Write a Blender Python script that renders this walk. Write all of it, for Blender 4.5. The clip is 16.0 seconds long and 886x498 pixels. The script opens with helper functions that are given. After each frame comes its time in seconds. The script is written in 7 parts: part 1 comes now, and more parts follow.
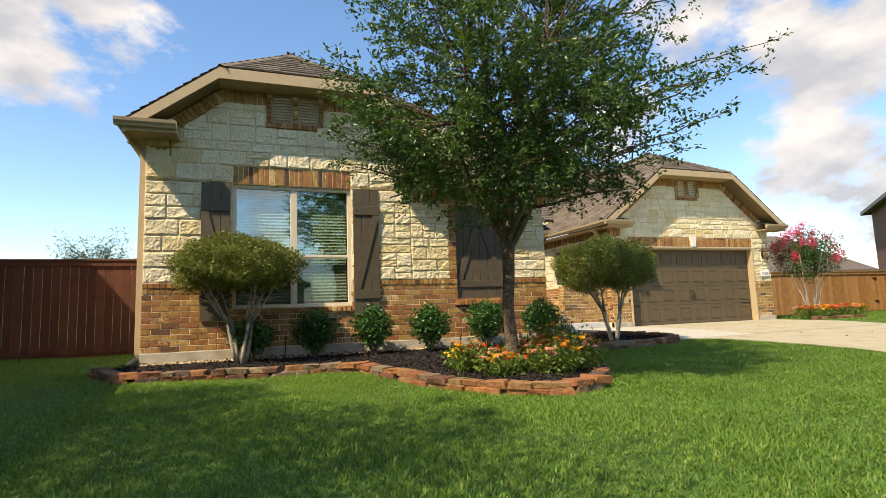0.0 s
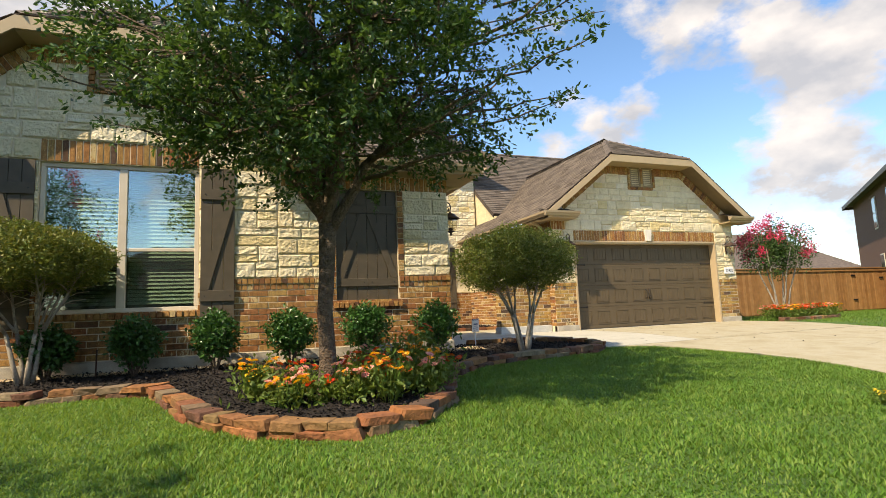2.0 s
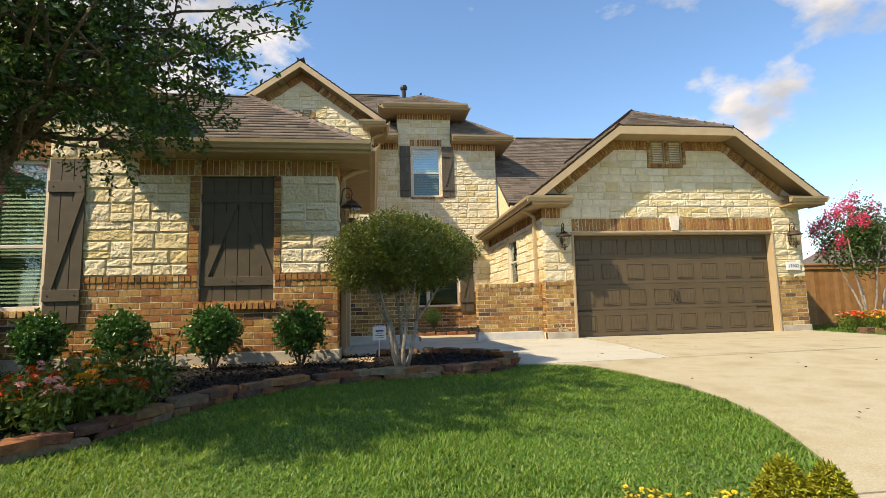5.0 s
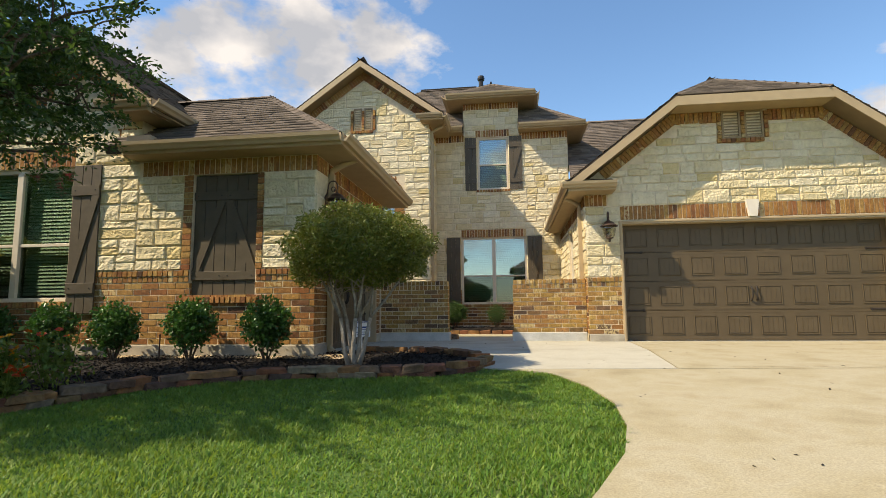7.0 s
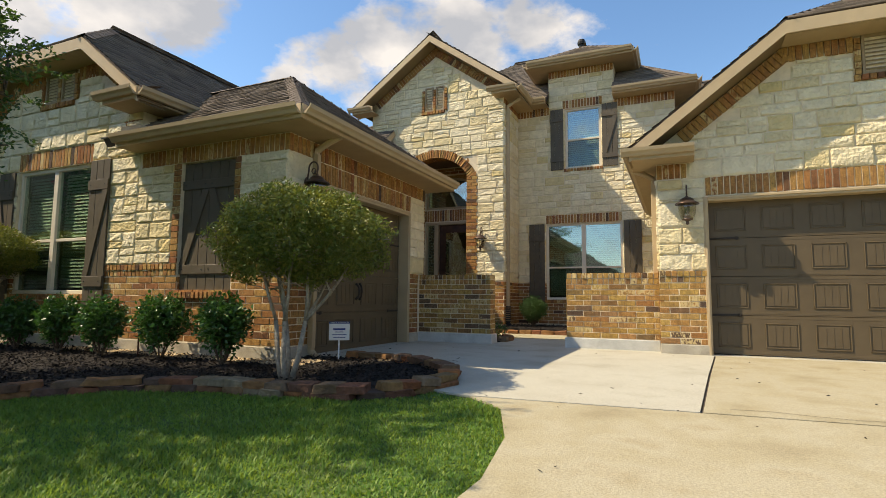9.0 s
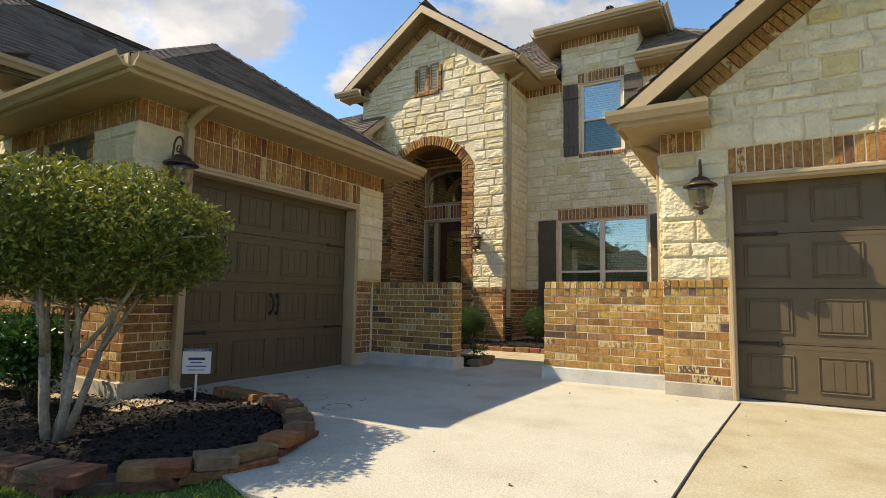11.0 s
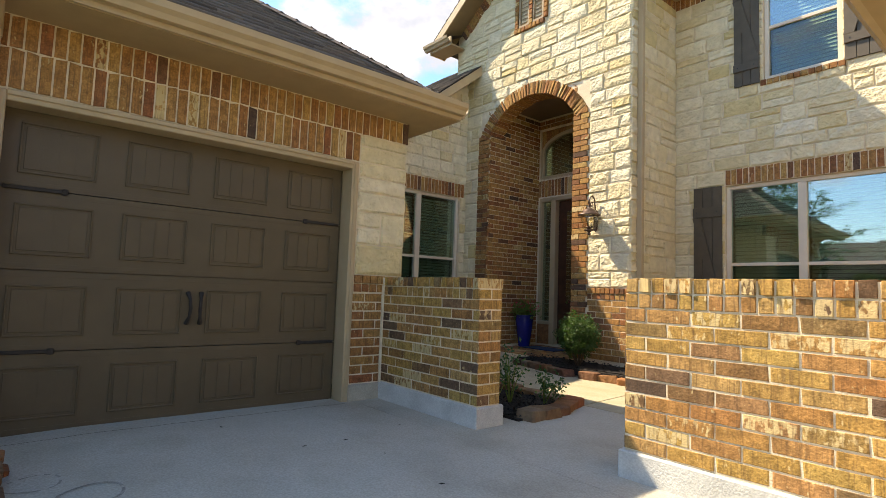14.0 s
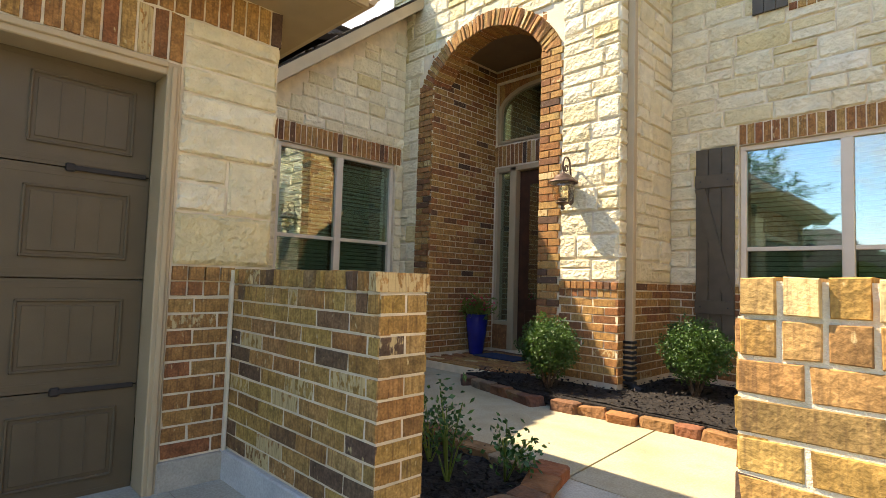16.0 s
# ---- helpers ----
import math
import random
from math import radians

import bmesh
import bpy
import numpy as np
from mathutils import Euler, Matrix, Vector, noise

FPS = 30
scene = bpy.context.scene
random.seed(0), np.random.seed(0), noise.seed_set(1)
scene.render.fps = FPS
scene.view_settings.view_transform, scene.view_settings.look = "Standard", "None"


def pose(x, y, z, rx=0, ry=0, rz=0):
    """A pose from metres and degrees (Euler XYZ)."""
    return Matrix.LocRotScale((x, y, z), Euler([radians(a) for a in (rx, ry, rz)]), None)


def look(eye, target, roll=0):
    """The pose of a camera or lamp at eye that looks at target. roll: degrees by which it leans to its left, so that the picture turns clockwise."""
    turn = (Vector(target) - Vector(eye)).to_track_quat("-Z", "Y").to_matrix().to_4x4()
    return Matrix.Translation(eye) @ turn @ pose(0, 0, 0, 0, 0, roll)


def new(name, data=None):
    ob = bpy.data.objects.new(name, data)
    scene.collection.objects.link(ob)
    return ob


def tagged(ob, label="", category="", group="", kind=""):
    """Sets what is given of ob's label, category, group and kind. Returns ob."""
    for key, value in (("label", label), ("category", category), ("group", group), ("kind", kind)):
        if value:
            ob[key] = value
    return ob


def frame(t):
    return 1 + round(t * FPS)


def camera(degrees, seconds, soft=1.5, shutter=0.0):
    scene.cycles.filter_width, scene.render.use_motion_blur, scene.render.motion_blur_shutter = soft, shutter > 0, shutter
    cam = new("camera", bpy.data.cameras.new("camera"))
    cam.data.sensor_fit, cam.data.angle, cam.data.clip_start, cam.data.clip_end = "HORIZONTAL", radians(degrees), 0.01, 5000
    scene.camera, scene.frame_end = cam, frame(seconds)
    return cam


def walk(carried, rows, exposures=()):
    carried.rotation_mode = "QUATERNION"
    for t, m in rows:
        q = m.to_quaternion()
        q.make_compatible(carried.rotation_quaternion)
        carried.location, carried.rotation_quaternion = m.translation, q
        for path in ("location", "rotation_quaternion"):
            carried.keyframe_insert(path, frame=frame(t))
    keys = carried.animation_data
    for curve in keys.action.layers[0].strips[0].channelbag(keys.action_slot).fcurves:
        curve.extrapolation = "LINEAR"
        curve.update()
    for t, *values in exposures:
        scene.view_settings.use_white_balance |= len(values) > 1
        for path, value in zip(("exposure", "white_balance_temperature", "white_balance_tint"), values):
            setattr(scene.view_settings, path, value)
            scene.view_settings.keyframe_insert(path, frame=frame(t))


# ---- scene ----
cam = camera(79.4, 16.0, 0.75)
METRES, EYE, TILT, LEAN, TURN = 18.5, 0.998, 0.0, 0.0, -20.0
ROWS = [
    (0.0, 0.0, 0.0, 0.0, 0.22, 6.51, 1.95),
    (0.5, 0.0175, 0.022, -0.0013, -1.94, 6.33, 2.12),
    (1.0, 0.0416, 0.0443, -0.0017, -2.64, 6.36, 2.24),
    (1.5, 0.0683, 0.0655, -0.0019, -2.52, 6.42, 2.36),
    (2.0, 0.0942, 0.0843, -0.0015, -0.29, 6.63, 2.32),
    (2.5, 0.1215, 0.0995, -0.0019, 2.2, 6.85, 2.3),
    (3.0, 0.1498, 0.1145, -0.0024, 4.56, 6.9, 2.15),
    (3.5, 0.18, 0.1307, -0.0023, 5.78, 6.86, 2.08),
    (4.0, 0.2081, 0.1462, -0.0027, 8.04, 6.84, 1.91),
    (4.5, 0.2354, 0.1633, -0.0015, 10.51, 6.71, 1.66),
    (5.0, 0.2631, 0.18, -0.0008, 12.6, 6.65, 1.47),
    (7.5, 0.3812, 0.2712, -0.0029, 32.18, 6.39, 0.17),
    (8.0, 0.3965, 0.3026, -0.0009, 36.82, 5.96, -0.12),
    (10.5, 0.405, 0.4669, 0.0133, 49.27, 5.45, -0.94),
    (11.0, 0.3977, 0.4971, 0.0154, 50.37, 5.44, -0.99),
    (11.5, 0.3882, 0.5278, 0.0156, 52.63, 5.36, -1.18),
    (12.0, 0.3783, 0.5572, 0.0175, 54.87, 5.31, -1.3),
    (12.5, 0.3656, 0.585, 0.0184, 59.93, 5.26, -1.59),
    (13.0, 0.3517, 0.6115, 0.0199, 63.33, 5.09, -1.77),
    (13.5, 0.3347, 0.6345, 0.0211, 67.83, 4.85, -1.97),
    (14.0, 0.3143, 0.6555, 0.022, 70.17, 4.51, -2.09),
    (14.5, 0.2909, 0.6745, 0.0234, 71.5, 4.37, -2.18),
    (15.0, 0.2652, 0.6888, 0.0248, 71.7, 4.25, -2.16),
    (15.5, 0.2392, 0.7014, 0.0254, 68.74, 3.94, -1.93),
    (16.0, 0.2148, 0.7118, 0.0267, 65.45, 3.38, -1.77),
]
walk(cam, [(t, pose(0, 0, EYE, TILT, LEAN, TURN) @ pose(METRES * x, METRES * y, METRES * z, 90 + pitch, roll, yaw)) for t, x, y, z, yaw, pitch, roll in ROWS],
     [(0, 0.86, 7650, 13), (5, 0.80, 7650, 13), (8, 0.64, 7600, 11), (11, 0.78, 7600, 11), (13.5, 1.18, 7600, 13), (14.5, 1.52, 7600, 14), (16, 1.78, 7600, 14)])

# ---- world, sun and sky ----
SUN_DIR = Vector((2.20, 1.10, -2.80)).normalized()
elev = math.asin(-SUN_DIR.z)
azim = math.atan2(-SUN_DIR.x, -SUN_DIR.y)
world = bpy.data.worlds.new("sky")
scene.world = world
world.use_nodes = True
nt = world.node_tree
nt.nodes.clear()
sky = nt.nodes.new("ShaderNodeTexSky")
sky.sky_type = 'NISHITA'
sky.sun_disc = False
sky.sun_elevation, sky.sun_rotation = elev, azim
sky.air_density, sky.dust_density, sky.ozone_density = 1.0, 0.25, 3.0
coord = nt.nodes.new("ShaderNodeTexCoord")
mapn = nt.nodes.new("ShaderNodeMapping")
mapn.inputs["Scale"].default_value = (1.0, 1.0, 1.7)
mapn.inputs["Location"].default_value = (1.9, 0.4, 0.3)
cn = nt.nodes.new("ShaderNodeTexNoise")
cn.inputs["Scale"].default_value, cn.inputs["Detail"].default_value, cn.inputs["Roughness"].default_value = 6.5, 10.0, 0.6
ramp = nt.nodes.new("ShaderNodeValToRGB")
ramp.color_ramp.elements[0].position, ramp.color_ramp.elements[1].position = 0.34, 0.70
ramp.color_ramp.elements[0].color, ramp.color_ramp.elements[1].color = (0, 0, 0, 1), (0.95, 0.95, 0.95, 1)
# cumulus heaps: direction and angular size
CUMULUS = [(-0.30, 0.87, 0.39, 0.17), (-0.20, 0.86, 0.47, 0.17), (0.81, 0.54, 0.235, 0.17), (0.80, 0.48, 0.36, 0.2), (0.86, 0.49, 0.14, 0.15),
           (0.65, 0.62, 0.44, 0.15), (0.76, 0.52, 0.40, 0.17), (0.57, 0.757, 0.322, 0.1), (0.625, 0.712, 0.318, 0.11), (0.525, 0.80, 0.285, 0.075), (0.60, 0.747, 0.28, 0.09),
           (-0.53, 0.753, 0.39, 0.13), (-0.444, 0.779, 0.443, 0.17), (-0.352, 0.80, 0.484, 0.18), (-0.235, 0.84, 0.495, 0.15), (-0.317, 0.845, 0.43, 0.14), (-0.395, 0.80, 0.455, 0.17),
           (-0.775, 0.488, 0.41, 0.17), (-0.70, 0.56, 0.45, 0.16), (-0.61, 0.70, 0.375, 0.11), (-0.82, 0.40, 0.43, 0.17), (-0.75, 0.50, 0.56, 0.22)]
heap = None
for hx, hy, hz, hr in CUMULUS:
    dist, fall = nt.nodes.new("ShaderNodeVectorMath"), nt.nodes.new("ShaderNodeMath")
    dist.operation, fall.operation = 'DISTANCE', 'MULTIPLY_ADD'
    dist.inputs[1].default_value = Vector((hx, hy, hz)).normalized()
    fall.inputs[1].default_value, fall.inputs[2].default_value = -1.12 / hr, 1.0
    nt.links.new(coord.outputs["Generated"], dist.inputs[0])
    nt.links.new(dist.outputs["Value"], fall.inputs[0])
    if heap is None:
        heap = fall.outputs[0]
    else:
        mxm = nt.nodes.new("ShaderNodeMath")
        mxm.operation = 'MAXIMUM'
        nt.links.new(heap, mxm.inputs[0])
        nt.links.new(fall.outputs[0], mxm.inputs[1])
        heap = mxm.outputs[0]
# broken cloud over the street side of the sky
sepd, backs, floor_ = nt.nodes.new("ShaderNodeSeparateXYZ"), nt.nodes.new("ShaderNodeMapRange"), nt.nodes.new("ShaderNodeMath")
backs.inputs["From Min"].default_value, backs.inputs["From Max"].default_value = 0.3, -0.2
backs.inputs["To Min"].default_value, backs.inputs["To Max"].default_value = 0.0, 0.34
floor_.operation = 'MAXIMUM'
puff = nt.nodes.new("ShaderNodeMath")
puff.operation = 'MULTIPLY_ADD'
puff.inputs[1].default_value = 2.3
lift = nt.nodes.new("ShaderNodeMath")
lift.operation = 'SUBTRACT'
lift.inputs[1].default_value = 1.15
nt.links.new(coord.outputs["Generated"], sepd.inputs[0])
nt.links.new(sepd.outputs["Y"], backs.inputs["Value"])
nt.links.new(heap, floor_.inputs[0])
nt.links.new(backs.outputs[0], floor_.inputs[1])
nt.links.new(floor_.outputs[0], lift.inputs[0])
nt.links.new(cn.outputs["Fac"], puff.inputs[0])
nt.links.new(lift.outputs[0], puff.inputs[2])
nt.links.new(puff.outputs[0], ramp.inputs[0])
shade = nt.nodes.new("ShaderNodeTexNoise")
shade.inputs["Scale"].default_value, shade.inputs["Detail"].default_value = 7.0, 6.0
cr = nt.nodes.new("ShaderNodeValToRGB")
cr.color_ramp.elements[0].position, cr.color_ramp.elements[1].position = 0.4, 0.66
cr.color_ramp.elements[0].color, cr.color_ramp.elements[1].color = (2.2, 2.4, 2.8, 1), (4.1, 4.1, 4.2, 1)
cmix = nt.nodes.new("ShaderNodeMix")
cmix.data_type = 'RGBA'
bg = nt.nodes.new("ShaderNodeBackground")
bg.inputs[1].default_value = 0.15
wo = nt.nodes.new("ShaderNodeOutputWorld")
nt.links.new(coord.outputs["Generated"], mapn.inputs[0])
nt.links.new(mapn.outputs[0], cn.inputs["Vector"])
nt.links.new(mapn.outputs[0], shade.inputs["Vector"])
nt.links.new(shade.outputs["Fac"], cr.inputs[0])
nt.links.new(ramp.outputs[0], cmix.inputs["Factor"])
hs = nt.nodes.new("ShaderNodeHueSaturation")
hs.inputs["Saturation"].default_value, hs.inputs["Value"].default_value = 1.15, 1.03
nt.links.new(sky.outputs[0], hs.inputs["Color"])
nt.links.new(hs.outputs[0], cmix.inputs["A"])
nt.links.new(cr.outputs[0], cmix.inputs["B"])
nt.links.new(cmix.outputs["Result"], bg.inputs[0])
nt.links.new(bg.outputs[0], wo.inputs[0])
sun = new("sun", bpy.data.lights.new("sun", 'SUN'))
sun.data.energy, sun.data.angle, sun.data.color = 4.2, radians(0.55), (1.0, 0.90, 0.72)
sun.matrix_world = look((-20, -10, 30), Vector((-20, -10, 30)) + SUN_DIR)


# ---- materials ----
def material(name, base, rough=0.8, metal=0.0, vary=(), bump=0.0, bump_scale=60.0, scale=6.0, spread=0.25, by=None, spec=0.4, fine=0.0):
    """Procedural material. vary: colours for a ramp driven by noise, by='object' or 'island' random picks from vary."""
    m = bpy.data.materials.new(name)
    m.use_nodes = True
    t = m.node_tree
    b = t.nodes["Principled BSDF"]
    b.inputs["Roughness"].default_value, b.inputs["Metallic"].default_value = rough, metal
    b.inputs["Specular IOR Level"].default_value = spec
    tc = t.nodes.new("ShaderNodeTexCoord")
    geo = t.nodes.new("ShaderNodeNewGeometry")
    n1 = t.nodes.new("ShaderNodeTexNoise")
    n1.inputs["Scale"].default_value, n1.inputs["Detail"].default_value = scale, 5.0
    n2 = t.nodes.new("ShaderNodeTexNoise")
    n2.inputs["Scale"].default_value, n2.inputs["Detail"].default_value = bump_scale, 4.0
    t.links.new(geo.outputs["Position"], n1.inputs["Vector"])
    t.links.new(geo.outputs["Position"], n2.inputs["Vector"])
    r = t.nodes.new("ShaderNodeValToRGB")
    cols = list(vary) or [[c * (1 - spread) for c in base], base, [min(1, c * (1 + spread)) for c in base]]
    while len(r.color_ramp.elements) < len(cols):
        r.color_ramp.elements.new(0.5)
    lo, hi = (0.0, 1.0) if by else (0.28, 0.72)
    for i, c in enumerate(cols):
        r.color_ramp.elements[i].position = lo + (hi - lo) * i / (len(cols) - 1)
        r.color_ramp.elements[i].color = (*c, 1)
    last = r.outputs[0]
    if by:
        if by == 'object':
            oi = t.nodes.new("ShaderNodeObjectInfo")
            t.links.new(oi.outputs["Random"], r.inputs[0])
        else:
            t.links.new(geo.outputs["Random Per Island"], r.inputs[0])
        dark = t.nodes.new("ShaderNodeMix")
        dark.data_type, dark.blend_type = 'RGBA', 'MULTIPLY'
        dark.inputs["Factor"].default_value = 1.0
        r2 = t.nodes.new("ShaderNodeValToRGB")
        r2.color_ramp.elements[0].position, r2.color_ramp.elements[1].position = 0.3, 0.7
        r2.color_ramp.elements[0].color, r2.color_ramp.elements[1].color = (1 - spread,) * 3 + (1,), (1 + spread * 0.6,) * 3 + (1,)
        t.links.new(n1.outputs["Fac"], r2.inputs[0])
        t.links.new(last, dark.inputs["A"])
        t.links.new(r2.outputs[0], dark.inputs["B"])
        last = dark.outputs["Result"]
    else:
        t.links.new(n1.outputs["Fac"], r.inputs[0])
    if fine:
        f = t.nodes.new("ShaderNodeMix")
        f.data_type, f.blend_type = 'RGBA', 'MULTIPLY'
        f.inputs["Factor"].default_value = 1.0
        r3 = t.nodes.new("ShaderNodeValToRGB")
        r3.color_ramp.elements[0].position, r3.color_ramp.elements[1].position = 0.3, 0.7
        r3.color_ramp.elements[0].color, r3.color_ramp.elements[1].color = (1 - fine,) * 3 + (1,), (1 + fine * 0.5,) * 3 + (1,)
        t.links.new(n2.outputs["Fac"], r3.inputs[0])
        t.links.new(last, f.inputs["A"])
        t.links.new(r3.outputs[0], f.inputs["B"])
        last = f.outputs["Result"]
    t.links.new(last, b.inputs["Base Color"])
    if bump:
        bp = t.nodes.new("ShaderNodeBump")
        bp.inputs["Strength"].default_value, bp.inputs["Distance"].default_value = 1.0, bump
        t.links.new(n2.outputs["Fac"], bp.inputs["Height"])
        t.links.new(bp.outputs[0], b.inputs["Normal"])
    return m


def leaf_material(name, cols, gloss=0.45, trans=0.25):
    m = material(name, cols[1], rough=gloss, vary=cols, by='island', scale=3.0, spread=0.2, spec=0.4)
    t = m.node_tree
    b, out = t.nodes["Principled BSDF"], t.nodes["Material Output"]
    tr = t.nodes.new("ShaderNodeBsdfTranslucent")
    tr.inputs[0].default_value = (cols[-1][0] * 1.5, cols[-1][1] * 1.6, cols[-1][2], 1)
    mx = t.nodes.new("ShaderNodeMixShader")
    mx.inputs[0].default_value = trans
    t.links.new(b.outputs[0], mx.inputs[1])
    t.links.new(tr.outputs[0], mx.inputs[2])
    t.links.new(mx.outputs[0], out.inputs[0])
    return m


BRICKS = [(0.09, 0.06, 0.045), (0.31, 0.13, 0.05), (0.37, 0.185, 0.062), (0.43, 0.245, 0.08), (0.32, 0.13, 0.052), (0.46, 0.29, 0.10), (0.39, 0.20, 0.068), (0.34, 0.155, 0.056), (0.45, 0.265, 0.09), (0.30, 0.115, 0.05), (0.40, 0.21, 0.072)]
STONES = [(0.63, 0.53, 0.32), (0.69, 0.60, 0.40), (0.73, 0.65, 0.46), (0.62, 0.50, 0.25), (0.71, 0.63, 0.43), (0.75, 0.67, 0.48), (0.68, 0.59, 0.38), (0.73, 0.66, 0.49)]
BRICKS_GOLD = [(0.10, 0.07, 0.055), (0.36, 0.19, 0.06), (0.42, 0.25, 0.075), (0.50, 0.33, 0.10), (0.40, 0.20, 0.075), (0.46, 0.30, 0.09), (0.36, 0.17, 0.06), (0.48, 0.31, 0.12), (0.40, 0.235, 0.07), (0.44, 0.28, 0.08), (0.13, 0.085, 0.06), (0.43, 0.23, 0.09)]


def brick_material(name, cols, by, pale=0.2):
    """Wire-cut brick: tone by piece, upright tearing marks, and a limy cream slip that clings to some of the pieces."""
    m = material(name, cols[2], 0.9, vary=cols, by=by, bump=0.0035, bump_scale=90, scale=22, spread=0.35, fine=0.35, spec=0.2)
    t = m.node_tree
    b = t.nodes["Principled BSDF"]
    src = b.inputs["Base Color"].links[0].from_socket
    geo = t.nodes.new("ShaderNodeNewGeometry")
    mp = t.nodes.new("ShaderNodeMapping")
    mp.inputs["Scale"].default_value = (42.0, 42.0, 22.0)
    nz = t.nodes.new("ShaderNodeTexNoise")
    nz.inputs["Scale"].default_value, nz.inputs["Detail"].default_value = 1.0, 5.0
    t.links.new(geo.outputs["Position"], mp.inputs[0])
    t.links.new(mp.outputs[0], nz.inputs["Vector"])
    if by == 'object':
        rnd_ = t.nodes.new("ShaderNodeObjectInfo").outputs["Random"]
    else:
        rnd_ = geo.outputs["Random Per Island"]
    mul, fr_c, lim = t.nodes.new("ShaderNodeMath"), t.nodes.new("ShaderNodeMath"), t.nodes.new("ShaderNodeMapRange")
    mul.operation, fr_c.operation = 'MULTIPLY', 'FRACT'
    mul.inputs[1].default_value = 57.3
    lim.inputs["From Min"].default_value, lim.inputs["From Max"].default_value = 1.0 - pale, 1.0
    lim.inputs["To Min"].default_value, lim.inputs["To Max"].default_value = 0.0, 0.34
    t.links.new(rnd_, mul.inputs[0])
    t.links.new(mul.outputs[0], fr_c.inputs[0])
    t.links.new(fr_c.outputs[0], lim.inputs["Value"])
    add, edge = t.nodes.new("ShaderNodeMath"), t.nodes.new("ShaderNodeMapRange")
    add.operation = 'ADD'
    edge.inputs["From Min"].default_value, edge.inputs["From Max"].default_value = 0.66, 0.74
    edge.inputs["To Max"].default_value = 0.85
    t.links.new(nz.outputs["Fac"], add.inputs[0])
    t.links.new(lim.outputs[0], add.inputs[1])
    t.links.new(add.outputs[0], edge.inputs["Value"])
    mx = t.nodes.new("ShaderNodeMix")
    mx.data_type = 'RGBA'
    mx.inputs["B"].default_value = (0.58, 0.45, 0.23, 1)
    t.links.new(edge.outputs[0], mx.inputs["Factor"])
    t.links.new(src, mx.inputs["A"])
    # upright tearing marks
    mp2 = t.nodes.new("ShaderNodeMapping")
    mp2.inputs["Scale"].default_value = (90.0, 90.0, 6.0)
    nz2, dk, rr = t.nodes.new("ShaderNodeTexNoise"), t.nodes.new("ShaderNodeMix"), t.nodes.new("ShaderNodeMapRange")
    nz2.inputs["Scale"].default_value, nz2.inputs["Detail"].default_value = 1.0, 3.0
    rr.inputs["From Min"].default_value, rr.inputs["From Max"].default_value = 0.3, 0.5
    rr.inputs["To Min"].default_value, rr.inputs["To Max"].default_value = 0.55, 0.0
    dk.data_type = 'RGBA'
    dk.inputs["B"].default_value = (0.10, 0.055, 0.03, 1)
    t.links.new(geo.outputs["Position"], mp2.inputs[0])
    t.links.new(mp2.outputs[0], nz2.inputs["Vector"])
    t.links.new(nz2.outputs["Fac"], rr.inputs["Value"])
    t.links.new(rr.outputs[0], dk.inputs["Factor"])
    t.links.new(mx.outputs["Result"], dk.inputs["A"])
    t.links.new(dk.outputs["Result"], b.inputs["Base Color"])
    return m


M_BRICK = brick_material("brick", BRICKS, 'object', 0.07)
M_BRICK_J = brick_material("brick_joined", BRICKS, 'island', 0.07)
M_GOLD_BRICK = brick_material("golden_brick", BRICKS_GOLD, 'object', 0.17)
M_GOLD_BRICK_J = brick_material("golden_brick_joined", BRICKS_GOLD, 'island', 0.17)
M_STONE = material("limestone", STONES[1], 0.92, vary=STONES, by='object', bump=0.035, bump_scale=24, scale=9, spread=0.12, spec=0.2)
M_STONE_J = material("limestone_joined", STONES[1], 0.92, vary=STONES, by='island', bump=0.035, bump_scale=24, scale=9, spread=0.12, spec=0.2)
M_MORTAR = material("mortar", (0.66, 0.56, 0.40), 0.95, bump=0.004, bump_scale=120, scale=8, spread=0.15)
M_CONCRETE = material("concrete", (0.50, 0.44, 0.36), 0.9, bump=0.003, bump_scale=85, scale=2.2, spread=0.12, fine=0.2,
                      vary=[(0.315, 0.27, 0.17), (0.375, 0.33, 0.215), (0.405, 0.365, 0.255), (0.355, 0.305, 0.195)])
M_CONCRETE_G = material("grey_concrete", (0.42, 0.39, 0.33), 0.9, bump=0.003, bump_scale=85, scale=1.6, spread=0.12, fine=0.2,
                        vary=[(0.365, 0.345, 0.275), (0.435, 0.415, 0.34), (0.46, 0.445, 0.37), (0.405, 0.385, 0.31)])
M_BASE_PAINT = material("pale_painted_footing", (0.50, 0.505, 0.48), 0.85, bump=0.004, bump_scale=90, scale=4, spread=0.2, fine=0.15)
M_BASE = material("foundation_concrete", (0.40, 0.365, 0.295), 0.9, bump=0.004, bump_scale=90, scale=4, spread=0.25, fine=0.15)
M_TRIM = material("tan_paint", (0.43, 0.33, 0.20), 0.55, scale=5, spread=0.06, bump=0.0008, bump_scale=200)
M_SOFFIT = material("soffit_paint", (0.37, 0.275, 0.155), 0.7, scale=5, spread=0.08)
# even brown for the porch ceiling, much darker than the soffits
M_PORCH = material("porch_ceiling_brown", (0.17, 0.12, 0.075), 0.7, scale=5, spread=0.1)
M_DOOR = material("taupe_door_paint", (0.102, 0.075, 0.042), 0.5, scale=6, spread=0.1, bump=0.0006, bump_scale=150)
M_SHUTTER = material("olive_brown_shutter_paint", (0.085, 0.068, 0.045), 0.55, scale=8, spread=0.15, bump=0.001, bump_scale=120)
